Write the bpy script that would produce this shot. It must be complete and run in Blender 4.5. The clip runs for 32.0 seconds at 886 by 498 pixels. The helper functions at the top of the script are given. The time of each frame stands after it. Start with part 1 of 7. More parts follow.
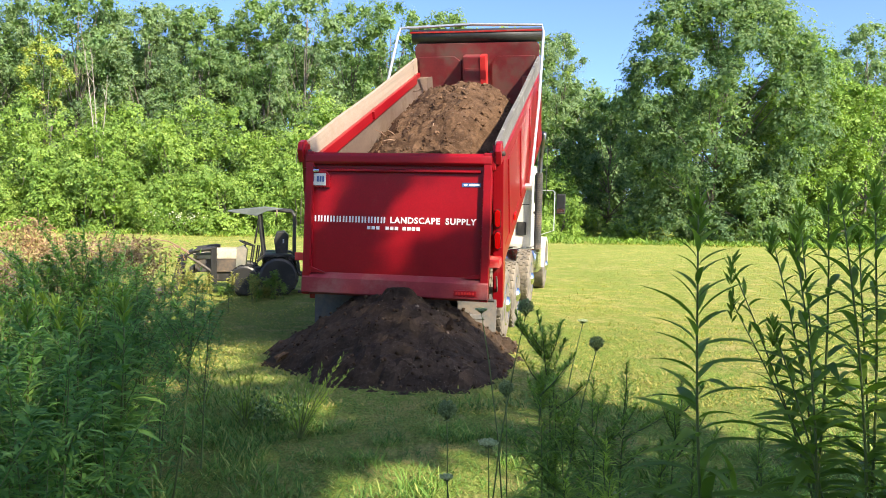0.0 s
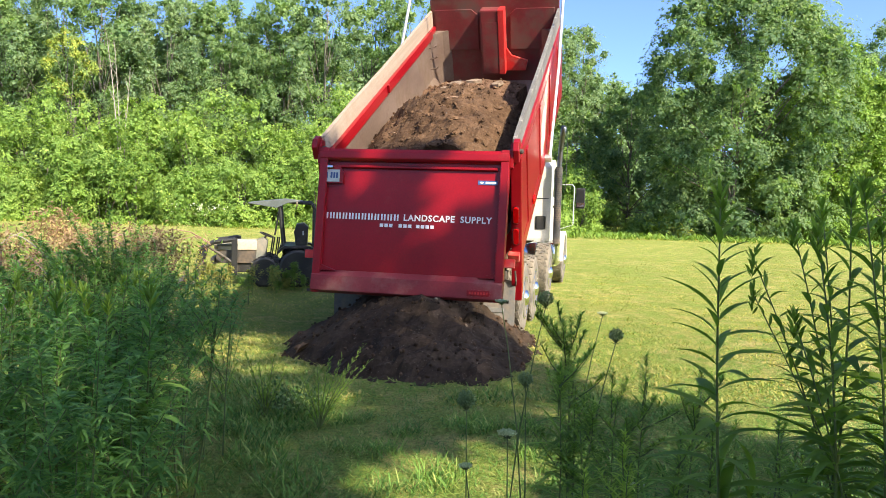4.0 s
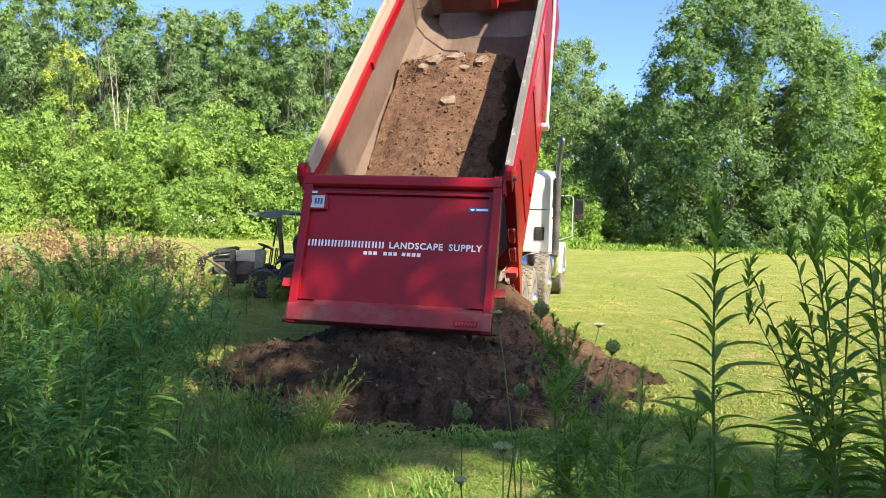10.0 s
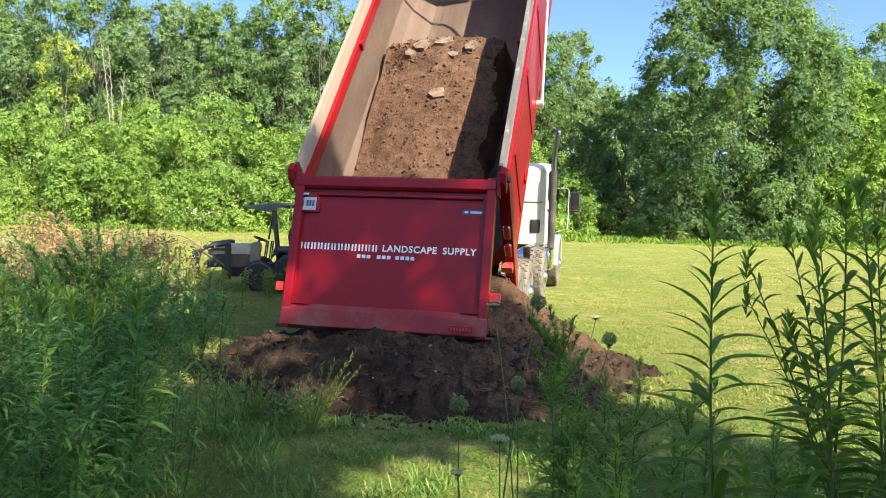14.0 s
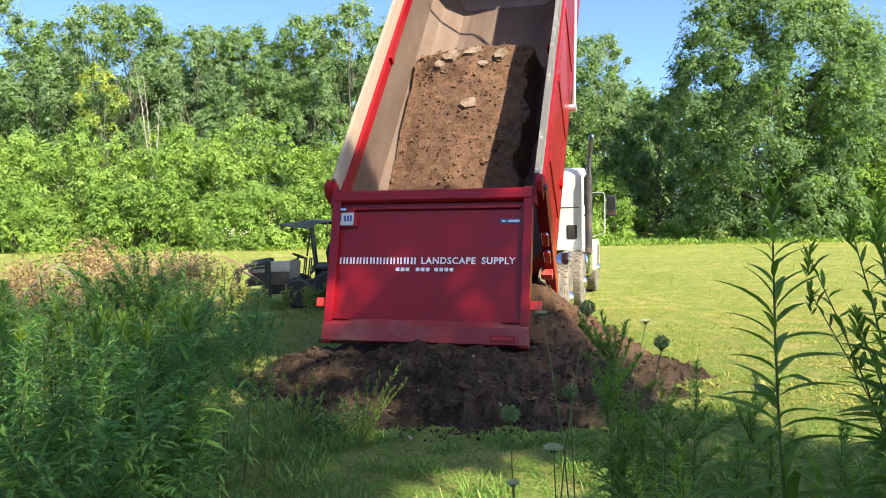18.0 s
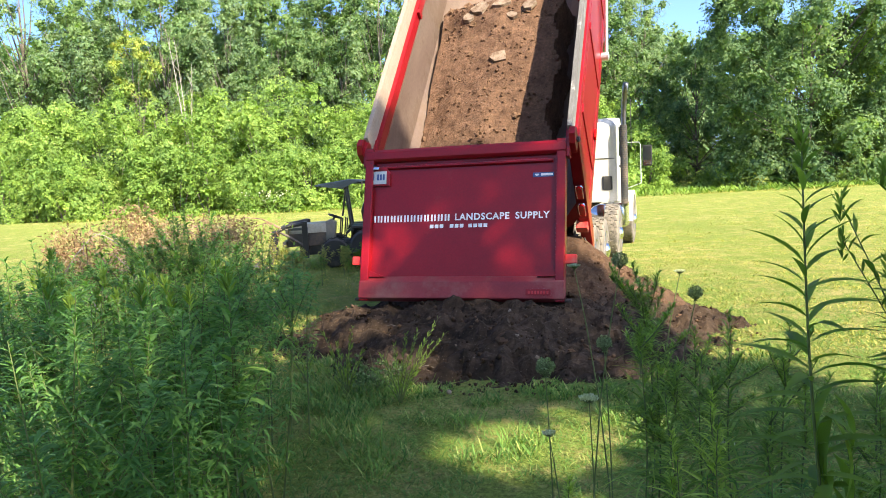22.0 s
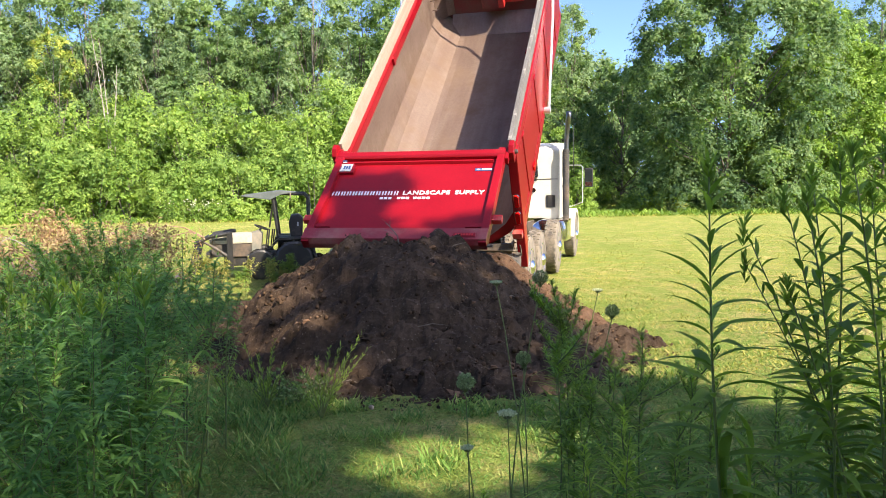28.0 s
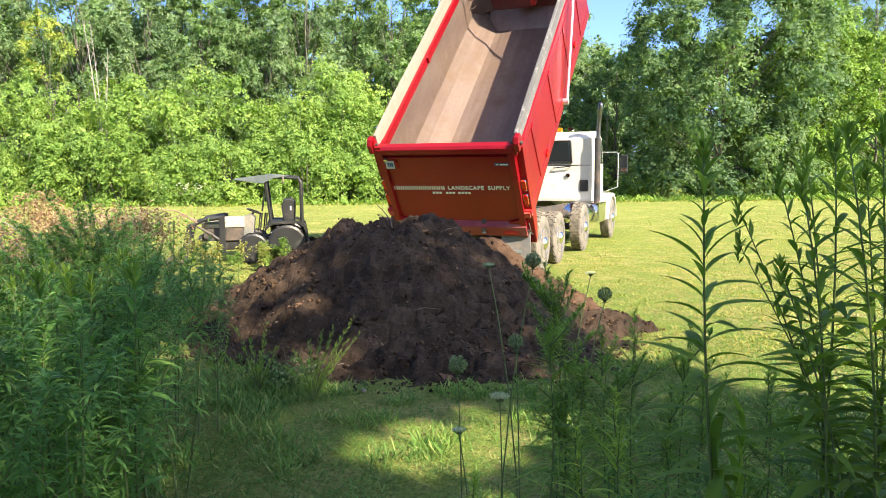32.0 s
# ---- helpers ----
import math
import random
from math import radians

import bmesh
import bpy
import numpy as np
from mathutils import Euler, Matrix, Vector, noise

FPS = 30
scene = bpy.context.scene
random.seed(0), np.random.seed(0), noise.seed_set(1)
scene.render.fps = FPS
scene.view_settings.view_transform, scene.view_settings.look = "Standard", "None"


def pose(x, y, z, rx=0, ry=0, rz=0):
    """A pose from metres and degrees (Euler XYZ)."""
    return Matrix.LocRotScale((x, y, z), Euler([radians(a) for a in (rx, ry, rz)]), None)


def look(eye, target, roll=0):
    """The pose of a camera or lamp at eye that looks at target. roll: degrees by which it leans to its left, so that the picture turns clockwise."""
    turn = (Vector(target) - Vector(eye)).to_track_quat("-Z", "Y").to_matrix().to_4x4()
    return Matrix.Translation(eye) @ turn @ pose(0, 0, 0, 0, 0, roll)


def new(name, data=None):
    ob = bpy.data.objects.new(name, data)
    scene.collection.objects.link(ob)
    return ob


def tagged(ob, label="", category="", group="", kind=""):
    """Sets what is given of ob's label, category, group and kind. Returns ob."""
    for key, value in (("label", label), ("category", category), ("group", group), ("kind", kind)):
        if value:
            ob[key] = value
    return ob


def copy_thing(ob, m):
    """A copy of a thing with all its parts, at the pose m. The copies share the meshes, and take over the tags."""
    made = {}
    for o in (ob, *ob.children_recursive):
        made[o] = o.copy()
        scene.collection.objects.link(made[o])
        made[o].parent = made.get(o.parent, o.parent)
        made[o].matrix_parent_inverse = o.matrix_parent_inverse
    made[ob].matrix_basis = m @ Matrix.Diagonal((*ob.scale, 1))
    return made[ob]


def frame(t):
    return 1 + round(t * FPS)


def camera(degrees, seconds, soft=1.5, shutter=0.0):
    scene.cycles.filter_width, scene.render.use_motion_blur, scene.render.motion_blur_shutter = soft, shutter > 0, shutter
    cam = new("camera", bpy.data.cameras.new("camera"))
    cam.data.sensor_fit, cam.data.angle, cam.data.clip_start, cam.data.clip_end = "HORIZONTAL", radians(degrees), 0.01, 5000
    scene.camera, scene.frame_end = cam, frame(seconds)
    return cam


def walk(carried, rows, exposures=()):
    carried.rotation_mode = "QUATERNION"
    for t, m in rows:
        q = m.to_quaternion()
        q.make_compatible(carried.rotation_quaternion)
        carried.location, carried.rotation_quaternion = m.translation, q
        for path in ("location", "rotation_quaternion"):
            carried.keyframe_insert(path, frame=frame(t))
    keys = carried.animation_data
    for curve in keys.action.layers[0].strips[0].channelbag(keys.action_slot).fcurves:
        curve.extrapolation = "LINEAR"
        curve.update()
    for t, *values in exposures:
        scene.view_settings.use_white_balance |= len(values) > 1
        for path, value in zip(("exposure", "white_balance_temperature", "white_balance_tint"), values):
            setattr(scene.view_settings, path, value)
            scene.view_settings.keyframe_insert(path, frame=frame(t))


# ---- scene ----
cam = camera(60.2, 32.0, soft=0.9)
# seconds, x, y, z, yaw, pitch, roll of the hand-held camera
PATH = [
    (0.0, 0.000, 0.000, 2.000, 0.00, -4.00, -1.20),
    (0.5, 0.001, -0.029, 2.005, 0.23, -4.12, -1.21),
    (1.0, -0.007, -0.026, 1.999, 0.37, -4.18, -1.36),
    (1.5, -0.012, -0.020, 1.998, 0.56, -4.26, -1.49),
    (2.0, -0.017, -0.017, 1.997, 0.85, -4.49, -1.72),
    (2.5, -0.010, -0.016, 1.994, 1.17, -4.75, -1.67),
    (3.0, -0.012, -0.020, 1.993, 1.34, -4.87, -1.65),
    (3.5, -0.012, -0.028, 1.992, 1.40, -4.69, -1.62),
    (5.5, -0.013, -0.029, 1.994, 1.38, -4.06, -1.64),
    (6.0, -0.014, -0.021, 1.995, 1.40, -3.87, -1.63),
    (6.5, -0.015, -0.021, 1.994, 1.39, -3.87, -1.55),
    (7.0, -0.011, -0.008, 1.986, 1.56, -3.98, -1.73),
    (7.5, -0.008, -0.009, 1.986, 1.75, -4.03, -1.80),
    (8.0, 0.000, -0.003, 1.987, 1.76, -4.13, -1.55),
    (8.5, -0.001, -0.005, 1.986, 1.73, -4.15, -1.55),
    (9.0, 0.005, 0.006, 1.984, 1.72, -3.99, -1.70),
    (9.5, 0.002, -0.003, 1.988, 1.65, -3.91, -1.72),
    (10.0, 0.009, 0.004, 1.987, 1.38, -3.65, -1.58),
    (10.5, 0.012, 0.002, 1.989, 1.31, -3.33, -1.72),
    (11.0, 0.010, 0.015, 1.987, 1.34, -3.31, -1.72),
    (11.5, 0.014, 0.026, 1.981, 1.20, -3.40, -1.63),
    (12.0, 0.014, 0.041, 1.976, 1.21, -3.60, -1.89),
    (12.5, 0.013, 0.039, 1.981, 1.20, -3.57, -1.88),
    (13.0, 0.015, 0.031, 1.985, 1.11, -3.47, -1.69),
    (13.5, 0.010, 0.015, 1.988, 1.01, -3.58, -1.74),
    (14.0, 0.004, 0.008, 1.987, 1.04, -4.19, -1.56),
    (14.5, 0.000, 0.005, 1.983, 1.16, -4.93, -1.39),
    (16.5, -0.027, 0.030, 1.967, 0.89, -2.82, -1.48),
    (17.0, -0.034, 0.027, 1.968, 1.02, -2.73, -0.72),
    (17.5, -0.038, 0.050, 1.974, 2.38, -3.06, 0.08),
    (18.0, -0.037, 0.016, 1.985, 3.50, -3.43, 1.02),
    (18.5, -0.038, 0.018, 1.986, 4.00, -3.61, 1.49),
    (19.0, -0.030, 0.012, 1.989, 4.50, -3.63, 1.69),
    (19.5, -0.024, 0.042, 1.990, 5.06, -3.67, 2.15),
    (20.0, -0.017, 0.025, 1.997, 5.09, -4.04, 2.64),
    (20.5, -0.028, 0.030, 1.994, 5.19, -5.09, 2.40),
    (21.0, -0.008, 0.012, 2.001, 5.34, -5.76, 2.47),
    (21.5, -0.014, 0.007, 1.997, 5.39, -6.03, 2.78),
    (22.0, -0.017, -0.007, 1.989, 6.04, -6.63, 2.97),
    (22.5, -0.017, 0.012, 1.983, 6.92, -7.28, 3.20),
    (23.0, -0.016, 0.005, 1.985, 7.18, -7.65, 3.54),
    (23.5, -0.019, -0.029, 1.999, 6.83, -7.61, 3.66),
    (24.0, -0.009, -0.015, 1.995, 6.56, -7.36, 3.49),
    (24.5, 0.002, -0.003, 1.991, 6.11, -7.31, 2.66),
    (25.0, 0.000, 0.002, 1.988, 5.21, -6.87, 1.62),
    (25.5, -0.001, -0.025, 1.993, 3.86, -5.93, 0.91),
    (26.0, 0.017, 0.010, 1.981, 2.26, -5.21, 0.96),
    (26.5, 0.008, -0.018, 1.988, 1.40, -5.13, 1.01),
    (28.5, 0.005, -0.017, 1.981, 0.92, -5.77, 0.85),
    (29.0, 0.009, -0.008, 1.976, 1.02, -5.85, 0.77),
    (29.5, 0.011, -0.009, 1.972, 1.06, -6.11, 0.72),
    (30.0, 0.008, -0.015, 1.972, 0.84, -6.36, 0.71),
    (30.5, 0.005, -0.007, 1.972, 0.78, -6.32, 0.52),
    (31.0, 0.004, -0.005, 1.969, 0.81, -6.41, 0.21),
    (31.5, 0.008, 0.006, 1.968, 0.62, -6.60, 0.25),
    (32.0, 0.008, -0.001, 1.969, 0.46, -6.72, 0.57),
]
EXPOSURES = [(0.0, 1.98, 7300, 8), (17.0, 1.98, 7250, 6), (20.0, 2.05, 7250, 6), (23.0, 2.29, 7350, 9), (24.5, 2.25, 7400, 14), (26.0, 2.03, 7350, 13), (28.5, 2.07, 7350, 13), (30.5, 2.13, 7350, 12), (32.0, 2.18, 7350, 9)]
walk(cam, [(t, pose(x, y, z, 90 + pitch, roll, yaw)) for t, x, y, z, yaw, pitch, roll in PATH], EXPOSURES)

# ---- light ----
SUN_AZ, SUN_EL = radians(42), radians(40)   # behind the camera, to its right
SUN_WAY = Vector((math.cos(SUN_EL) * math.sin(SUN_AZ), -math.cos(SUN_EL) * math.cos(SUN_AZ), math.sin(SUN_EL)))
world = bpy.data.worlds.new("sky")
scene.world = world
world.use_nodes = True
wn = world.node_tree
sky = wn.nodes.new("ShaderNodeTexSky")
sky.sky_type, sky.sun_disc = "NISHITA", False
sky.sun_elevation, sky.sun_rotation = SUN_EL, math.pi - SUN_AZ
sky.air_density, sky.dust_density, sky.ozone_density = 0.34, 1.6, 8.5
wn.links.new(sky.outputs["Color"], wn.nodes["Background"].inputs["Color"])
wn.nodes["Background"].inputs["Strength"].default_value = 0.15
lamp = bpy.data.lights.new("sun", "SUN")
lamp.energy, lamp.angle, lamp.color = 3.2, radians(0.53), (1.0, 0.92, 0.78)
sun = new("sun", lamp)
sun.matrix_world = look(SUN_WAY * 60, (0, 0, 0))

# ---- materials ----
def node_mat(name, rough=0.6, metal=0.0, spec=0.5):
    m = bpy.data.materials.new(name)
    m.use_nodes = True
    nt = m.node_tree
    b = nt.nodes["Principled BSDF"]
    b.inputs["Roughness"].default_value = rough
    b.inputs["Metallic"].default_value = metal
    b.inputs["Specular IOR Level"].default_value = spec
    return m, nt, b


def noise_node(nt, scale, detail=4.0, rough=0.6, coord="Object", stretch=None):
    tc = nt.nodes.new("ShaderNodeTexCoord")
    n = nt.nodes.new("ShaderNodeTexNoise")
    n.inputs["Scale"].default_value = scale
    n.inputs["Detail"].default_value = detail
    n.inputs["Roughness"].default_value = rough
    out = tc.outputs[coord]
    if stretch:
        mp = nt.nodes.new("ShaderNodeMapping")
        mp.inputs["Scale"].default_value = stretch
        nt.links.new(out, mp.inputs["Vector"])
        out = mp.outputs["Vector"]
    nt.links.new(out, n.inputs["Vector"])
    return n


def ramp(nt, fac, stops):
    r = nt.nodes.new("ShaderNodeValToRGB")
    els = r.color_ramp.elements
    while len(els) < len(stops):
        els.new(0.5)
    for e, (p, c) in zip(els, stops):
        e.position, e.color = p, (*c, 1)
    nt.links.new(fac, r.inputs["Fac"])
    return r.outputs["Color"]


def mixc(nt, fac, a, b, blend="MIX"):
    m = nt.nodes.new("ShaderNodeMix")
    m.data_type, m.blend_type = "RGBA", blend
    for sock, v in ((m.inputs[0], fac), (m.inputs[6], a), (m.inputs[7], b)):
        if isinstance(v, (int, float)):
            sock.default_value = v
        elif isinstance(v, tuple):
            sock.default_value = (*v, 1)
        else:
            nt.links.new(v, sock)
    return m.outputs[2]


def add_bump(nt, b, height, strength=0.3, dist=0.01):
    bp = nt.nodes.new("ShaderNodeBump")
    bp.inputs["Strength"].default_value = strength
    bp.inputs["Distance"].default_value = dist
    nt.links.new(height, bp.inputs["Height"])
    nt.links.new(bp.outputs["Normal"], b.inputs["Normal"])


def worn(name, c0, c1, rough=0.5, metal=0.0, fine=30.0, coarse=2.0, dirt=None, dirt_at=0.62, bump=0.1, stretch=None, spec=0.5):
    """Two tones at a fine and a coarse scale, with patches of dirt."""
    m, nt, b = node_mat(name, rough, metal, spec)
    a = noise_node(nt, coarse, 5, stretch=stretch)
    f = noise_node(nt, fine, 4)
    col = ramp(nt, a.outputs["Fac"], [(0.3, c0), (0.7, c1)])
    fine_tone = ramp(nt, f.outputs["Fac"], [(0.25, (0.82, 0.82, 0.82)), (0.75, (1.1, 1.1, 1.1))])
    col = mixc(nt, 1.0, col, fine_tone, "MULTIPLY")
    if dirt:
        d = noise_node(nt, coarse * 1.7, 8, 0.7)
        mask = ramp(nt, d.outputs["Fac"], [(dirt_at - 0.1, (0, 0, 0)), (dirt_at + 0.1, (1, 1, 1))])
        col = mixc(nt, mask, col, dirt)
        rr = nt.nodes.new("ShaderNodeMapRange")
        rr.inputs["To Min"].default_value, rr.inputs["To Max"].default_value = rough, min(1, rough + 0.35)
        nt.links.new(mask, rr.inputs["Value"])
        nt.links.new(rr.outputs["Result"], b.inputs["Roughness"])
    nt.links.new(col, b.inputs["Base Color"])
    if bump:
        add_bump(nt, b, f.outputs["Fac"], bump, 0.005)
    return m


def leafy(name, dark, light, rough=0.5, clear=0.35, patch=0.6, yellow=None):
    """Leaves: each has its own tone, patches vary over the crown, light shines through."""
    m, nt, b = node_mat(name, rough, 0.0, 0.14)
    g = nt.nodes.new("ShaderNodeNewGeometry")
    n = noise_node(nt, patch, 3)
    oi = nt.nodes.new("ShaderNodeObjectInfo")
    both = nt.nodes.new("ShaderNodeMath")
    both.operation = "ADD"
    nt.links.new(g.outputs["Random Per Island"], both.inputs[0])
    nt.links.new(oi.outputs["Random"], both.inputs[1])
    part_of = nt.nodes.new("ShaderNodeMath")
    part_of.operation = "FRACT"
    nt.links.new(both.outputs[0], part_of.inputs[0])
    col = ramp(nt, part_of.outputs[0], [(0.0, dark), (0.75, light), (1.0, yellow or light)])
    tone = ramp(nt, n.outputs["Fac"], [(0.3, (0.7, 0.78, 0.8)), (0.7, (1.25, 1.18, 0.95))])
    col = mixc(nt, 1.0, col, tone, "MULTIPLY")
    nt.links.new(col, b.inputs["Base Color"])
    tr = nt.nodes.new("ShaderNodeBsdfTranslucent")
    nt.links.new(mixc(nt, 1.0, col, (1.1, 1.25, 0.5), "MULTIPLY"), tr.inputs["Color"])
    mx = nt.nodes.new("ShaderNodeMixShader")
    mx.inputs[0].default_value = clear
    nt.links.new(b.outputs[0], mx.inputs[1])
    nt.links.new(tr.outputs[0], mx.inputs[2])
    nt.links.new(mx.outputs[0], nt.nodes["Material Output"].inputs["Surface"])
    return m


def soil_mat(name, dark, light, pebble=(0.20, 0.165, 0.135)):
    m, nt, b = node_mat(name, 0.95, 0.0, 0.15)
    a, f, s, h = noise_node(nt, 1.6, 6), noise_node(nt, 26, 6, 0.75), noise_node(nt, 60, 2), noise_node(nt, 6.5, 5, 0.7)
    col = ramp(nt, a.outputs["Fac"], [(0.3, dark), (0.7, light)])
    col = mixc(nt, 1.0, col, ramp(nt, f.outputs["Fac"], [(0.25, (0.66, 0.66, 0.66)), (0.75, (1.25, 1.22, 1.2))]), "MULTIPLY")
    col = mixc(nt, 1.0, col, ramp(nt, h.outputs["Fac"], [(0.35, (0.72, 0.70, 0.68)), (0.65, (1.22, 1.2, 1.18))]), "MULTIPLY")
    k = noise_node(nt, 15, 6, 0.8)
    col = mixc(nt, ramp(nt, k.outputs["Fac"], [(0.56, (0, 0, 0)), (0.66, (1, 1, 1))]), col, mixc(nt, 1.0, col, (0.5, 0.47, 0.45), "MULTIPLY"))
    col = mixc(nt, ramp(nt, s.outputs["Fac"], [(0.675, (0, 0, 0)), (0.71, (1, 1, 1))]), col, pebble)
    nt.links.new(col, b.inputs["Base Color"])
    add_bump(nt, b, k.outputs["Fac"], 0.9, 0.03)
    return m


def ground_mat():
    m, nt, b = node_mat("meadow", 0.95, 0.0, 0.1)
    a, c, f, g = noise_node(nt, 0.35, 6), noise_node(nt, 2.6, 6, 0.7), noise_node(nt, 30, 5, 0.75), noise_node(nt, 9, 5, 0.7, stretch=(1, 0.35, 1))
    col = ramp(nt, a.outputs["Fac"], [(0.32, (0.25, 0.29, 0.075)), (0.5, (0.38, 0.36, 0.13)), (0.66, (0.55, 0.45, 0.22))])
    col = mixc(nt, ramp(nt, c.outputs["Fac"], [(0.38, (0, 0, 0)), (0.55, (1, 1, 1))]), col, (0.235, 0.31, 0.075))
    col = mixc(nt, ramp(nt, g.outputs["Fac"], [(0.56, (0, 0, 0)), (0.74, (1, 1, 1))]), col, (0.50, 0.41, 0.20))
    col = mixc(nt, 1.0, col, ramp(nt, f.outputs["Fac"], [(0.32, (0.38, 0.41, 0.34)), (0.68, (1.25, 1.22, 1.1))]), "MULTIPLY")
    nt.links.new(col, b.inputs["Base Color"])
    add_bump(nt, b, f.outputs["Fac"], 1.0, 0.06)
    return m


M_RED = worn("red_paint", (0.20, 0.003, 0.008), (0.27, 0.0055, 0.0125), 0.3, 0, 60, 0.8, (0.26, 0.05, 0.045), 0.72, 0.02, spec=0.38)
M_REDD = worn("dusty_red_paint", (0.42, 0.012, 0.016), (0.55, 0.03, 0.03), 0.45, 0, 40, 1.5, (0.36, 0.16, 0.12), 0.6, 0.05)
M_REDB = worn("dust_filmed_red_paint", (0.20, 0.018, 0.026), (0.29, 0.045, 0.052), 0.42, 0, 50, 1.2, (0.27, 0.12, 0.10), 0.6, 0.03, spec=0.4)
M_FLAP = worn("flap_rubber", (0.10, 0.105, 0.11), (0.17, 0.17, 0.17), 0.7, 0, 30, 2, (0.25, 0.2, 0.16), 0.55, 0.1)
# red paint darkened to stand for shade at the headboard, with grime patches
M_DARKRED = worn("grimy_shaded_red_paint", (0.10, 0.012, 0.016), (0.20, 0.02, 0.025), 0.5, 0, 40, 1.2, (0.12, 0.06, 0.05), 0.55, 0.05)
M_STEEL = worn("scoured_steel", (0.130, 0.084, 0.069), (0.195, 0.145, 0.122), 0.5, 0.3, 25, 0.9, (0.15, 0.10, 0.07), 0.58, 0.08, (6, 0.6, 3))
M_BOARD = worn("bleached_board", (0.25, 0.19, 0.148), (0.35, 0.28, 0.225), 0.8, 0, 40, 2, (0.28, 0.20, 0.15), 0.62, 0.2, (1, .15, 6))
M_GREYBOARD = worn("weathered_grey_board", (0.085, 0.082, 0.082), (0.17, 0.16, 0.155), 0.75, 0, 40, 3, (0.42, 0.40, 0.38), 0.66, 0.2, (1, .15, 6))
M_WHITE = worn("white_paint", (0.56, 0.53, 0.47), (0.66, 0.63, 0.57), 0.35, 0, 40, 1.5, (0.42, 0.37, 0.30), 0.68, 0.02)
M_LETTER = worn("white_letters", (0.75, 0.75, 0.75), (0.82, 0.82, 0.82), 0.4, 0, 40, 3, None, 0.6, 0)
M_BLACK = worn("black_paint", (0.012, 0.012, 0.013), (0.03, 0.03, 0.03), 0.45, 0, 40, 2, (0.1, 0.085, 0.07), 0.66, 0.05)
M_FRAME = worn("frame_steel", (0.03, 0.03, 0.032), (0.07, 0.065, 0.06), 0.6, 0.2, 40, 2, (0.16, 0.12, 0.09), 0.55, 0.1)
M_TYRE = worn("tyre_rubber", (0.055, 0.052, 0.048), (0.11, 0.10, 0.09), 0.85, 0, 40, 3, (0.20, 0.17, 0.135), 0.45, 0.2)
M_CHROME = worn("polished_metal", (0.72, 0.72, 0.74), (0.85, 0.85, 0.86), 0.16, 1.0, 30, 2, (0.35, 0.3, 0.25), 0.7, 0.02)
M_DARKCHROME = worn("smoked_chrome", (0.16, 0.16, 0.165), (0.26, 0.26, 0.265), 0.3, 1.0, 30, 2, (0.12, 0.1, 0.09), 0.6, 0.02)
M_ALU = worn("aluminium_tube", (0.6, 0.6, 0.6), (0.75, 0.75, 0.74), 0.35, 0.8, 40, 2, None, 0.6, 0.02)
M_GLASS, _nt, _b = node_mat("dark_glass", 0.05, 0.0, 0.6)
_b.inputs["Base Color"].default_value = (0.015, 0.02, 0.022, 1)
M_LENS, _nt, _b = node_mat("red_lens", 0.15, 0.0, 0.6)
_b.inputs["Base Color"].default_value = (0.55, 0.004, 0.006, 1)
M_AMBER, _nt, _b = node_mat("amber_lens", 0.2)
_b.inputs["Base Color"].default_value = (0.65, 0.16, 0.01, 1)
M_PLATE = worn("plate_white", (0.40, 0.43, 0.44), (0.50, 0.53, 0.54), 0.4, 0, 50, 4, None, 0.6, 0)
M_BLUE = worn("blue_ink", (0.03, 0.07, 0.20), (0.04, 0.09, 0.24), 0.5, 0, 50, 4, None, 0.6, 0)
# one soil in three tones: darkest for the shaded heap, lighter where sunlit
M_SOIL = soil_mat("shade_darkened_soil", (0.021, 0.0148, 0.0108), (0.070, 0.048, 0.034))
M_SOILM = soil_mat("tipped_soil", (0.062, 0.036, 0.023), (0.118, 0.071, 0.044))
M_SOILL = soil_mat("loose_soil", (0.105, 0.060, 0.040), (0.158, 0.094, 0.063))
M_CRUMB, _nt, _b = node_mat("soil_crumbs", 0.95, 0.0, 0.1)
_g = _nt.nodes.new("ShaderNodeNewGeometry")
_nt.links.new(ramp(_nt, _g.outputs["Random Per Island"], [(0.0, (0.025, 0.016, 0.010)), (0.8, (0.078, 0.048, 0.030)), (0.985, (0.13, 0.083, 0.055)), (1.0, (0.30, 0.25, 0.20))]), _b.inputs["Base Color"])
def clod_mat(name, dark, light):
    """Clods: each lump has its own tone, with a fine grain."""
    m, nt, b = node_mat(name, 0.95, 0.0, 0.1)
    o = nt.nodes.new("ShaderNodeObjectInfo")
    f = noise_node(nt, 3.0, 5, 0.7)
    col = ramp(nt, o.outputs["Random"], [(0.0, dark), (1.0, light)])
    nt.links.new(mixc(nt, 1.0, col, ramp(nt, f.outputs["Fac"], [(0.3, (0.75, 0.75, 0.75)), (0.7, (1.2, 1.2, 1.2))]), "MULTIPLY"), b.inputs["Base Color"])
    return m


# clods follow suit: dark for shaded soil, brown for sunlit
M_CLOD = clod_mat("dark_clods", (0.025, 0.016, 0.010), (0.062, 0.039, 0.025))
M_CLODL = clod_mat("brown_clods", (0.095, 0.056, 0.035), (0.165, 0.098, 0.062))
M_STONE = worn("flat_stone", (0.20, 0.15, 0.115), (0.33, 0.26, 0.20), 0.9, 0, 25, 6, (0.12, 0.075, 0.05), 0.5, 0.4)
M_GROUND = ground_mat()
M_BARK = worn("bark", (0.09, 0.075, 0.06), (0.2, 0.17, 0.14), 0.9, 0, 30, 4, None, 0.6, 0.6, (4, 4, 0.6))
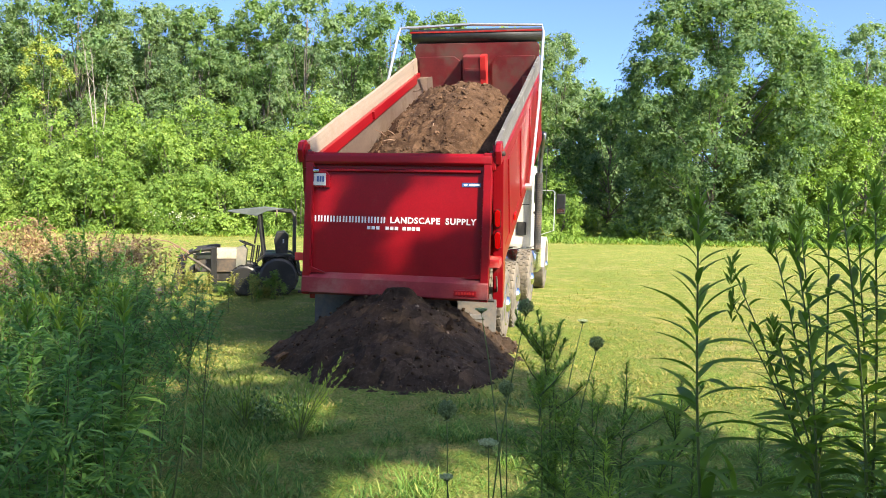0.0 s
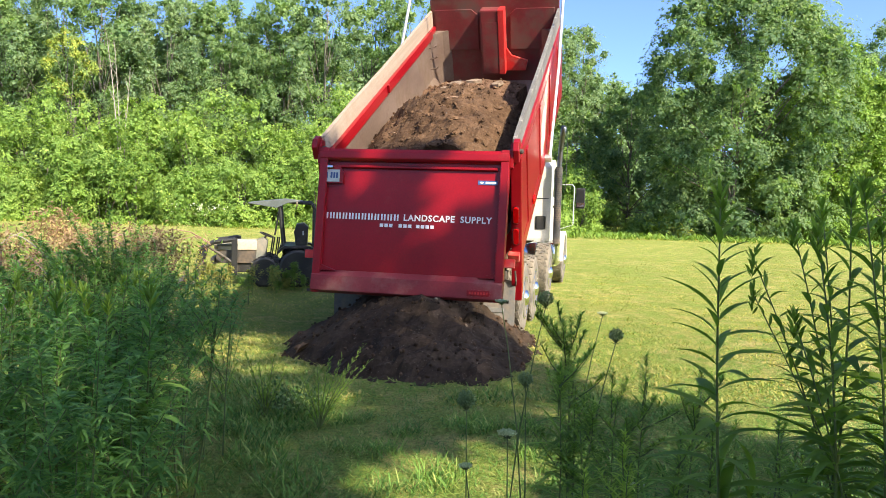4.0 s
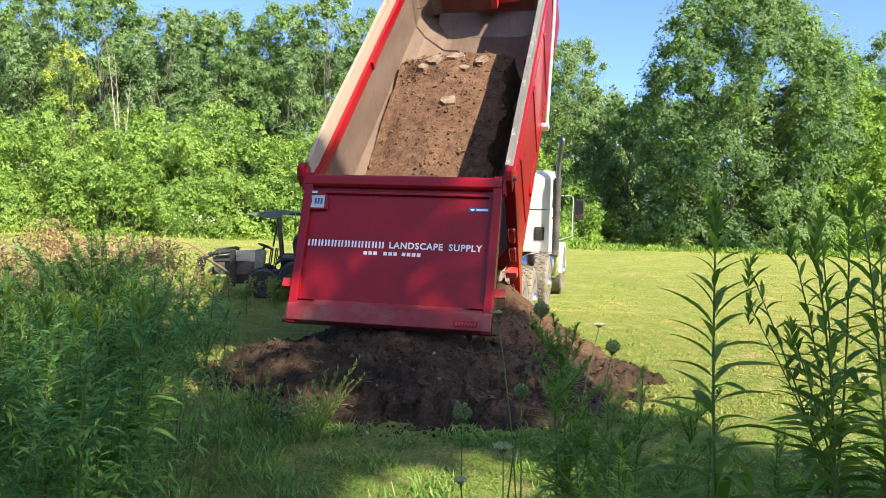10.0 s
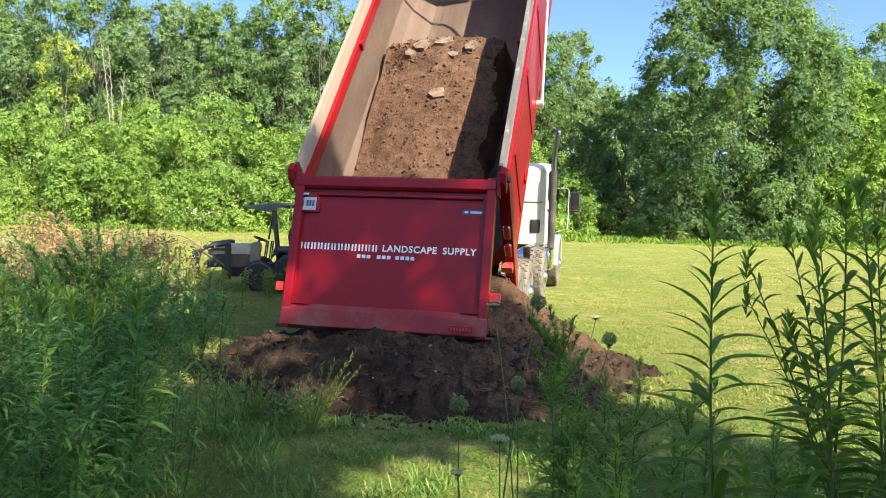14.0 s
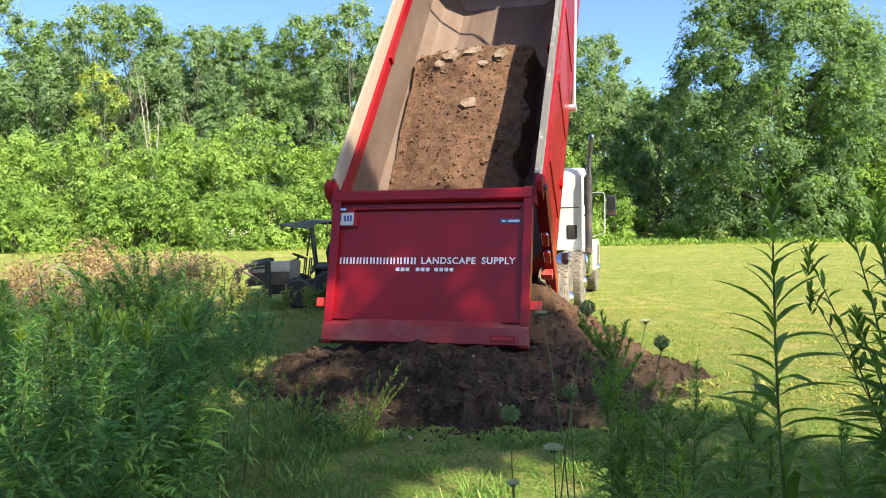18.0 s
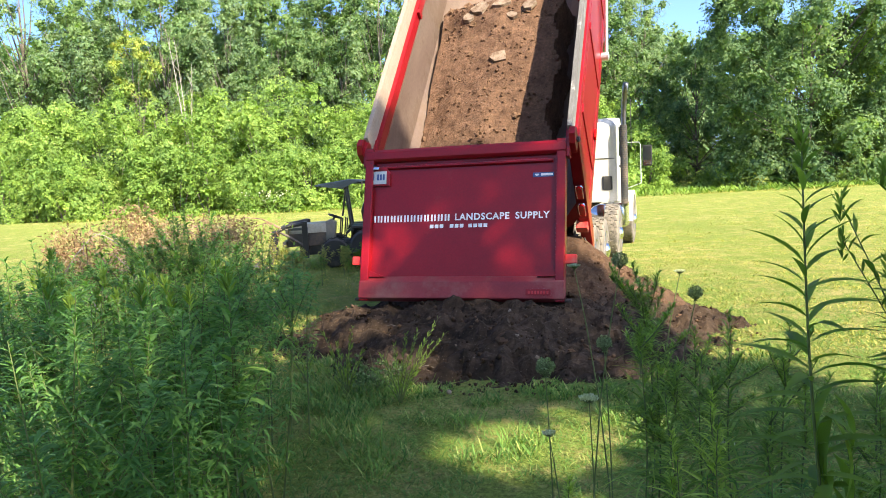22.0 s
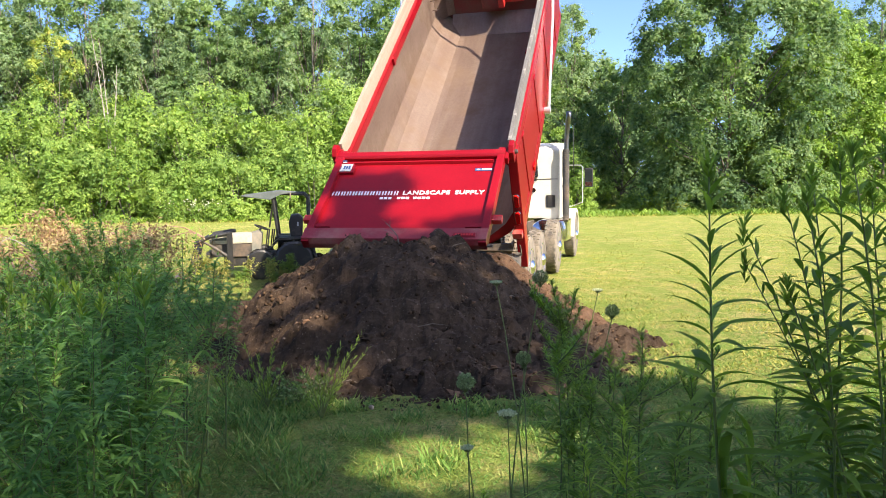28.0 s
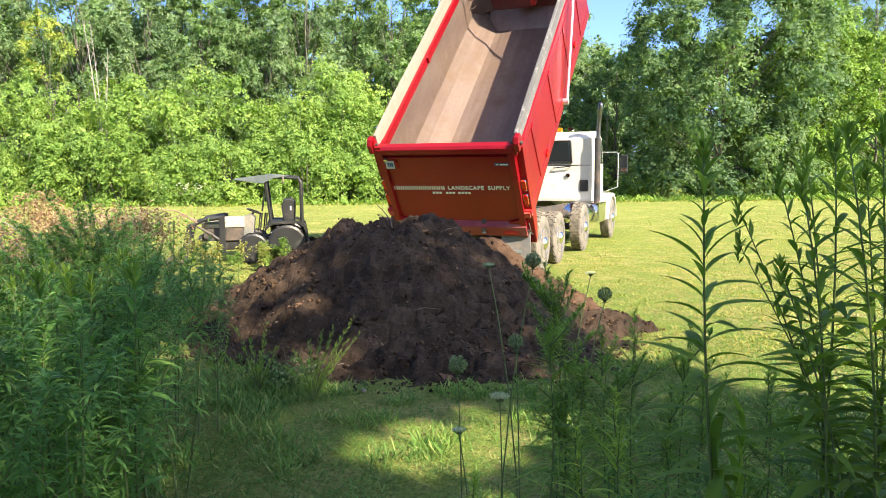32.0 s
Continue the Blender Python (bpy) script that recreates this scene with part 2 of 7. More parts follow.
M_PALEBARK = worn("pale_dead_wood", (0.24, 0.20, 0.16), (0.38, 0.33, 0.27), 0.85, 0, 30, 4, None, 0.6, 0.4)
M_DEADWOOD = worn("bleached_wood", (0.26, 0.23, 0.19), (0.38, 0.34, 0.29), 0.85, 0, 30, 4, None, 0.6, 0.4)
M_VINE = leafy("vine_leaves", (0.15, 0.25, 0.07), (0.28, 0.41, 0.12), 0.6, 0.46, 0.35, (0.38, 0.47, 0.15))
M_ASH = leafy("ash_leaves", (0.108, 0.188, 0.11), (0.198, 0.295, 0.16), 0.65, 0.54, 0.25, (0.25, 0.33, 0.17))
M_SHRUB = leafy("shrub_leaves", (0.12, 0.215, 0.055), (0.24, 0.37, 0.095), 0.5, 0.35, 0.4, (0.24, 0.33, 0.07))
# these two leaf colours are lifted and blued to stand for distant haze
M_TREE = leafy("tree_leaves", (0.125, 0.21, 0.112), (0.22, 0.33, 0.16), 0.6, 0.52, 0.35, (0.25, 0.34, 0.16))
M_TREEB = leafy("haze_tinted_tree_leaves", (0.15, 0.235, 0.145), (0.245, 0.345, 0.21), 0.6, 0.52, 0.35, (0.29, 0.37, 0.2))
M_YELLOW = leafy("yellowing_leaves", (0.17, 0.245, 0.06), (0.29, 0.36, 0.09), 0.5, 0.35, 0.5, (0.42, 0.38, 0.12))
M_WEED = leafy("weed_leaves", (0.085, 0.20, 0.065), (0.18, 0.355, 0.115), 0.5, 0.45, 1.5, (0.27, 0.43, 0.13))
M_FEATHER = leafy("fern_green_leaves", (0.17, 0.29, 0.07), (0.29, 0.42, 0.11), 0.5, 0.45, 2.0, (0.36, 0.46, 0.15))
M_STALKL = leafy("goldenrod_leaves", (0.135, 0.225, 0.055), (0.245, 0.36, 0.09), 0.45, 0.52, 3.0, (0.30, 0.41, 0.11))
M_NARROW = leafy("horseweed_leaves", (0.12, 0.215, 0.065), (0.28, 0.42, 0.13), 0.5, 0.5, 3.0, (0.40, 0.52, 0.17))
# young leaves with sunlight put into their pale bright colour
M_BRIGHT = leafy("sunlit_young_leaves", (0.30, 0.42, 0.10), (0.48, 0.60, 0.17), 0.5, 0.5, 2.0, (0.56, 0.66, 0.22))
M_HERB = leafy("grey_green_leaves", (0.07, 0.13, 0.055), (0.16, 0.25, 0.11), 0.6, 0.3, 3.0, (0.30, 0.38, 0.22))
M_STEM = worn("green_stem", (0.09, 0.14, 0.04), (0.15, 0.19, 0.06), 0.6, 0, 40, 6, None, 0.6, 0.1)
M_GRASS = leafy("grass_blades", (0.062, 0.15, 0.042), (0.18, 0.315, 0.088), 0.6, 0.35, 1.3, (0.42, 0.43, 0.18))
M_DRYG = leafy("sun_dried_grass", (0.25, 0.275, 0.075), (0.43, 0.40, 0.15), 0.6, 0.4, 0.3, (0.50, 0.40, 0.18))
M_PETAL = leafy("white_petals", (0.60, 0.62, 0.55), (0.75, 0.76, 0.70), 0.7, 0.3, 5.0)
M_UMBEL = leafy("umbel_florets", (0.42, 0.47, 0.36), (0.62, 0.65, 0.55), 0.7, 0.3, 5.0)
M_NEST = leafy("green_florets", (0.17, 0.23, 0.14), (0.29, 0.36, 0.23), 0.7, 0.3, 5.0)
M_BRUSH = worn("dry_brush", (0.22, 0.13, 0.09), (0.40, 0.27, 0.20), 0.9, 0, 30, 3, None, 0.6, 0.2)
M_DEADL = leafy("dead_leaves", (0.20, 0.115, 0.085), (0.42, 0.29, 0.21), 0.8, 0.35, 1.0, (0.45, 0.40, 0.22))
M_TRACTOR = worn("tractor_grey_green", (0.10, 0.115, 0.10), (0.17, 0.18, 0.16), 0.5, 0, 30, 2, (0.25, 0.22, 0.18), 0.55, 0.1)
M_HOODW = worn("faded_cream_hood", (0.42, 0.38, 0.30), (0.52, 0.49, 0.41), 0.45, 0, 30, 2, (0.35, 0.28, 0.2), 0.62, 0.05)
M_CANOPY = worn("grey_green_canopy", (0.07, 0.09, 0.09), (0.12, 0.14, 0.14), 0.6, 0, 30, 2, None, 0.6, 0.1)


# ---- tools for meshes ----
def mesh_obj(name, bm, mat, parent=None, label="", smooth=False):
    me = bpy.data.meshes.new(name)
    bm.normal_update()
    bm.to_mesh(me)
    bm.free()
    if smooth:
        for p in me.polygons:
            p.use_smooth = True
    for m in (mat if isinstance(mat, (list, tuple)) else [mat]):
        me.materials.append(m)
    ob = new(name, me)
    if parent:
        ob.parent = parent
    if label:
        ob["label"] = label
    return ob


def part(name, bm, mat, parent, label="", smooth=False):
    return mesh_obj(name, bm, mat, parent, label, smooth)


def bevelled(bm, edges, w, seg=2):
    if w:
        bmesh.ops.bevel(bm, geom=edges, offset=w, segments=seg, affect="EDGES", profile=0.7)


def box(x0, x1, y0, y1, z0, z1, bevel=0.0, bm=None, m=None):
    """A box with rounded edges, into bm or a new one."""
    t = bmesh.new()
    v = [t.verts.new((x, y, z)) for x in (x0, x1) for y in (y0, y1) for z in (z0, z1)]
    for f in ((0, 1, 3, 2), (4, 6, 7, 5), (0, 4, 5, 1), (2, 3, 7, 6), (0, 2, 6, 4), (1, 5, 7, 3)):
        t.faces.new([v[i] for i in f])
    bevelled(t, t.edges[:], bevel)
    return merge(bm, t, m)


def merge(bm, t, m=None):
    if m is not None:
        t.transform(m)
    if bm is None:
        return t
    me = bpy.data.meshes.new("tmp")
    t.to_mesh(me)
    t.free()
    bm.from_mesh(me)
    bpy.data.meshes.remove(me)
    return bm


def prism(outline, a, b, axis="x", bevel=0.0, bm=None, m=None):
    """An outline of (p, q) drawn out from a to b along an axis; p, q are the other two axes in order."""
    t = bmesh.new()

    def at(p, q, s):
        return {"x": (s, p, q), "y": (p, s, q), "z": (p, q, s)}[axis]
    lo = [t.verts.new(at(p, q, a)) for p, q in outline]
    hi = [t.verts.new(at(p, q, b)) for p, q in outline]
    n = len(outline)
    t.faces.new(lo)
    t.faces.new(hi[::-1])
    for i in range(n):
        j = (i + 1) % n
        t.faces.new((lo[j], lo[i], hi[i], hi[j]))
    bmesh.ops.recalc_face_normals(t, faces=t.faces[:])
    bevelled(t, t.edges[:], bevel)
    return merge(bm, t, m)


def tube(points, radii, seg=8, bm=None, cap=True):
    """A round bar along points; one radius, or one for each point."""
    t = bmesh.new()
    pts = [Vector(p) for p in points]
    if isinstance(radii, (int, float)):
        radii = [radii] * len(pts)
    rings, side = [], None
    for i, p in enumerate(pts):
        way = (pts[min(i + 1, len(pts) - 1)] - pts[max(i - 1, 0)]).normalized()
        if side is None:
            side = way.orthogonal().normalized()
        side = (side - way * side.dot(way)).normalized()
        up = way.cross(side)
        rings.append([t.verts.new(p + (side * math.cos(k * math.tau / seg) + up * math.sin(k * math.tau / seg)) * radii[i]) for k in range(seg)])
    for a, b in zip(rings, rings[1:]):
        for k in range(seg):
            t.faces.new((a[k], a[(k + 1) % seg], b[(k + 1) % seg], b[k]))
    if cap:
        t.faces.new(rings[0][::-1])
        t.faces.new(rings[-1])
    return merge(bm, t)


def lathe(profile, seg=32, axis="x", bm=None, m=None):
    """A profile of (along, radius) turned about an axis."""
    t = bmesh.new()
    rings = []
    for s, r in profile:
        ring = []
        for k in range(seg):
            c, d = r * math.cos(k * math.tau / seg), r * math.sin(k * math.tau / seg)
            ring.append(t.verts.new({"x": (s, c, d), "y": (c, s, d), "z": (c, d, s)}[axis]))
        rings.append(ring)
    for a, b in zip(rings, rings[1:]):
        for k in range(seg):
            t.faces.new((a[k], a[(k + 1) % seg], b[(k + 1) % seg], b[k]))
    for ring in (rings[0], rings[-1]):
        t.faces.new(ring)
    bmesh.ops.recalc_face_normals(t, faces=t.faces[:])
    return merge(bm, t, m)


def lettering(name, text, size, mat, parent, m, align="CENTER", spacing=1.0, depth=0.003):
    """Raised letters in the built-in font, as a mesh."""
    cu = bpy.data.curves.new(name, "FONT")
    cu.body, cu.size, cu.align_x, cu.align_y, cu.extrude, cu.space_character = text, size, align, "CENTER", depth, spacing
    cu.resolution_u, cu.offset = 3, size * 0.022
    tmp = new(name, cu)
    me = bpy.data.meshes.new_from_object(tmp.evaluated_get(bpy.context.evaluated_depsgraph_get()))
    bpy.data.objects.remove(tmp)
    me.materials.clear()
    me.materials.append(mat)
    ob = new(name, me)
    ob.parent = parent
    ob.matrix_basis = m
    return ob


rng = np.random.default_rng(7)


def kites(name, base, way, wide, length, width, mat, parent=None, bend=0.25, droop=None):
    """Many folded four-cornered leaves or blades in one mesh: their bases, ways, wide directions, lengths and widths."""
    n = len(base)
    way = way / (np.linalg.norm(way, axis=1, keepdims=True) + 1e-9)
    wide = wide - way * np.sum(wide * way, axis=1, keepdims=True)
    wide = wide / (np.linalg.norm(wide, axis=1, keepdims=True) + 1e-9)
    up = np.cross(wide, way)
    length, width = np.broadcast_to(length, n)[:, None], np.broadcast_to(width, n)[:, None]
    fold = up * width * bend
    mid = base + way * length * 0.45
    tip = base + way * length
    if droop is not None:
        tip = tip - np.array([0, 0, 1.0]) * np.broadcast_to(droop, n)[:, None] * length
    v = np.stack([base, mid + wide * width / 2 + fold, tip, mid - wide * width / 2 + fold], 1).reshape(-1, 3)
    me = bpy.data.meshes.new(name)
    me.vertices.add(4 * n)
    me.vertices.foreach_set("co", v.astype(np.float32).ravel())
    me.loops.add(4 * n)
    me.loops.foreach_set("vertex_index", np.arange(4 * n, dtype=np.int32))
    me.polygons.add(n)
    me.polygons.foreach_set("loop_start", np.arange(0, 4 * n, 4, dtype=np.int32))
    me.update()
    me.validate()
    me.materials.append(mat)
    ob = new(name, me)
    if parent:
        ob.parent = parent
    return ob


def unit(n):
    v = rng.normal(size=(n, 3))
    return v / np.linalg.norm(v, axis=1, keepdims=True)


def crown_leaves(name, blobs, per, leaf, mat, parent, squash=0.8, shell=0.6, keep=None, sunny=0.0, fill=0.13):
    """Leaves in sprays on the shells of many clumps (x, y, z, r): each spray hangs outwards, its leaves lie roughly in one sheet.
    sunny: the share of sprays that grow on the open side, towards the meadow."""
    B = np.array(blobs)
    w = B[:, 3] ** 2
    each = 12
    m = max(1, per // each)
    pick = rng.choice(len(B), size=m, p=w / w.sum())
    d = unit(m)
    d[:, 1] = np.where(rng.random(m) < sunny, -np.abs(d[:, 1]), d[:, 1])
    r = B[pick, 3] * (shell + (1 - shell) * rng.random(m) ** 0.5) * (0.85 + 0.3 * rng.random(m))
    r = r * np.where(rng.random(m) < 0.2, 1.0 + 0.5 * rng.random(m), 1.0)
    at = B[pick, :3] + d * r[:, None] * np.array([1, 1, squash])
    face = d + np.array([0, 0, 0.5]) + unit(m) * 0.5
    face /= np.linalg.norm(face, axis=1, keepdims=True)
    run = np.cross(face, unit(m)) + d * 0.5 + np.array([0, 0, -0.3])
    run -= face * np.sum(run * face, axis=1, keepdims=True)
    run /= np.linalg.norm(run, axis=1, keepdims=True) + 1e-9
    side = np.cross(face, run)
    n = m * each
    up = lambda q: np.repeat(q, each, 0)
    along, across = rng.random(n)[:, None], rng.normal(size=n)[:, None]
    size = leaf * (0.75 + 0.5 * rng.random(m))
    base = up(at) + up(run * size[:, None]) * along * 3.0 + up(side * size[:, None]) * across * 0.95 * (1.15 - along) - np.array([0, 0, 1.0]) * along ** 2 * leaf * 0.8 + unit(n) * leaf * 0.35
    way = up(run) * 0.7 + up(side) * np.sign(across) * 0.9 + unit(n) * 0.45 + np.array([0, 0, -0.2])
    wide = np.cross(up(face) + unit(n) * 0.42, way)
    if keep is not None:
        ok = keep(base)
        base, way, wide = base[ok], way[ok], wide[ok]
    k = len(base)
    size = leaf * (0.6 + 0.8 * rng.random(k))
    broad = size * 0.6 * (0.75 + 0.5 * rng.random(k))
    if fill:
        q = int(per * fill)
        at = B[rng.choice(len(B), size=q, p=w / w.sum())]
        core = at[:, :3] + unit(q) * at[:, 3:] * np.array([1, 1, squash]) * (0.1 + 0.42 * rng.random((q, 1)))
        base, way, wide = np.concatenate([base, core]), np.concatenate([way, unit(q)]), np.concatenate([wide, unit(q)])
        size, broad = np.concatenate([size, leaf * (1.7 + 0.9 * rng.random(q))]), np.concatenate([broad, leaf * (1.4 + 0.7 * rng.random(q))])
    return kites(name, base, way, wide, size, broad, mat, parent, 0.2)


SLOPE = 0.0186


def ground_z(x, y):
    """The lawn falls gently away from the camera, with low swells."""
    return 0.053 - SLOPE * (min(max(y, -30), 60) - 9.75) + 0.02 * math.sin(x * 0.9 + 1) * math.sin(y * 0.7) * (1 if y > -20 else 0)


def blades(name, base, way, wide, length, width, droop, mat, parent=None, fold=0.15):
    """Many narrow curved leaves or grass blades of three segments in one mesh."""
    n = len(base)
    way = way / (np.linalg.norm(way, axis=1, keepdims=True) + 1e-9)
    wide = wide - way * np.sum(wide * way, axis=1, keepdims=True)
    wide = wide / (np.linalg.norm(wide, axis=1, keepdims=True) + 1e-9)
    length, width, droop = [np.broadcast_to(q, n)[:, None] for q in (length, width, droop)]
    down = np.array([0, 0, -1.0])

    def spine(f):
        return base + way * length * f + down * droop * length * f * f
    p1, p2, tip = spine(0.33), spine(0.68), spine(1.0)
    lift = np.cross(wide, way) * width * fold
    v = np.stack([base, p1 + wide * width / 2 + lift, p1 - wide * width / 2 + lift, p2 + wide * width * 0.4 + lift, p2 - wide * width * 0.4 + lift, tip], 1).reshape(-1, 3)
    idx = np.arange(n, dtype=np.int32)[:, None] * 6
    loops = (idx + np.array([0, 1, 2, 1, 3, 4, 2, 3, 5, 4], dtype=np.int32)).ravel()
    start = (np.arange(n, dtype=np.int32)[:, None] * 10 + np.array([0, 3, 7], dtype=np.int32)).ravel()
    me = bpy.data.meshes.new(name)
    me.vertices.add(6 * n)
    me.vertices.foreach_set("co", v.astype(np.float32).ravel())
    me.loops.add(10 * n)
    me.loops.foreach_set("vertex_index", loops)
    me.polygons.add(3 * n)
    me.polygons.foreach_set("loop_start", start)
    me.update()
    me.validate()
    me.materials.append(mat)
    ob = new(name, me)
    if parent:
        ob.parent = parent
    return ob


# ---- ground ----
def build_ground():
    bm = bmesh.new()
    xs = [-1500, -400, -120, -60, -40] + [x * 1.0 for x in range(-30, 31)] + [40, 60, 120, 400, 1500]
    ys = [-1500, -300, -60] + [y * 1.0 for y in range(-30, 61)] + [80, 120, 300, 1500]
    grid = [[bm.verts.new((x, y, ground_z(x, y))) for x in xs] for y in ys]
    for a, b in zip(grid, grid[1:]):
        for i in range(len(xs) - 1):
            bm.faces.new((a[i], a[i + 1], b[i + 1], b[i]))
    ob = mesh_obj("ground", bm, M_GROUND, smooth=True)
    tagged(ob, "mown sun-bleached meadow sloping gently away", "ground", kind="structure")


build_ground()


# ---- trees and hedge ----
def limb_points(a, b, n, wob):
    a, b = Vector(a), Vector(b)
    return [a.lerp(b, i / n) + Vector((random.uniform(-wob, wob), random.uniform(-wob, wob), 0)) * (i > 0) * (i < n) for i in range(n + 1)]


def tree(x, y, h, r, leaves, leaf, mat, name="tree", label="", low=0.25, clumps=30, lean=0.0, bark=None, bare=0, squash=0.8, keep=None, fine=(0.22, 0.38), sunny=0.0):
    """A broadleaf tree: tapered trunk, limbs, and a crown of many clumps of leaves."""
    z = ground_z(x, y) - 0.1
    top = new(name)
    top.location = (x, y, z)
    tagged(top, label or "tall leafy green tree at the edge of the meadow", "tree", "trees round the meadow")
    tr = 0.0075 * h + 0.03
    trunk = limb_points((0, 0, 0), (lean, 0, h * 0.86), 6, 0.03 * h * 0.3)
    bm = tube(trunk, [tr * (1 - 0.14 * i) for i in range(7)], 9)
    blobs = []
    for i in range(clumps):
        f = low + (1 - low) * ((i + random.random()) / clumps)
        rr = r * math.sqrt(max(0.08, 1 - (2 * (f - low) / (1 - low) - 0.85) ** 2 * 0.72))
        a = i * 2.4 + random.uniform(-0.5, 0.5)
        q = rr * (0.2 + 0.8 * random.random() ** 0.42)
        size = r * random.uniform(*fine)
        blobs.append((lean * f + q * math.cos(a), q * math.sin(a), h * f - size * 0.4, size))
    for b in blobs[::max(2, len(blobs) // 22)]:
        if keep and not keep(np.array([[b[0] + x, b[1] + y, b[2] + z]]))[0]:
            continue
        s = trunk[max(1, min(5, int(6 * (b[2] / h) * 0.75)))]
        tube(limb_points(s, b[:3], 3, 0.1 * r * 0.4), [tr * 0.4, tr * 0.28, tr * 0.16, tr * 0.06], 6, bm)
    part("trunk", bm, bark or M_BARK, top, smooth=True)
    crown_leaves("crown", blobs, leaves, leaf, mat, top, squash, sunny=sunny, fill=0.0 if keep else 0.3, keep=keep and (lambda b: keep(b + np.array([x, y, z]))))
    for i in range(bare):
        a = random.uniform(0, math.tau)
        p = Vector((lean * 0.5, 0, h * 0.45))
        e = Vector((r * 0.35 * math.cos(a), -r * 0.9, h * random.uniform(0.7, 0.98)))
        pts = limb_points(p, e, 5, 0.12)
        br = tube(pts, [0.06, 0.05, 0.04, 0.03, 0.02, 0.008], 5)
        for k in (2, 3, 4):
            tube([pts[k], pts[k] + Vector((random.uniform(-0.8, 0.8), -0.1, random.uniform(0.4, 1.0)))], [0.02, 0.005], 4, br)
        part("bare_branch", br, M_PALEBARK, top, "pale dead branch")
    return top


def shrub(x, y, h, r, leaves, leaf, mat, label, name="shrub", squash=0.85, clumps=16):
    """A bush grown over with vines: stems from the ground and clumps of leaves down to the grass."""
    top = new(name)
    top.location = (x, y, ground_z(x, y) - 0.05)
    tagged(top, label, "shrub", "hedge along the meadow")
    blobs, bm = [], None
    for i in range(clumps):
        a, q, f = random.uniform(0, math.tau), r * math.sqrt(random.random()) * 0.8, random.random() ** 0.8
        size = r * random.uniform(0.28, 0.48)
        hh = h * (1 - 0.45 * (q / r) ** 2)
        b = (q * math.cos(a), q * math.sin(a), max(size * 0.4, hh * f - size * 0.5), size)
        blobs.append(b)
        if i < 6:
            bm = tube([(0.3 * math.cos(a), 0.3 * math.sin(a), 0), (b[0] * 0.6, b[1] * 0.6, b[2] * 0.6), b[:3]], [0.05, 0.035, 0.01], 5, bm)
    part("stem", bm, M_BARK, top)
    crown_leaves("foliage", blobs, leaves, leaf, mat, top, squash, sunny=0.65)
    return top


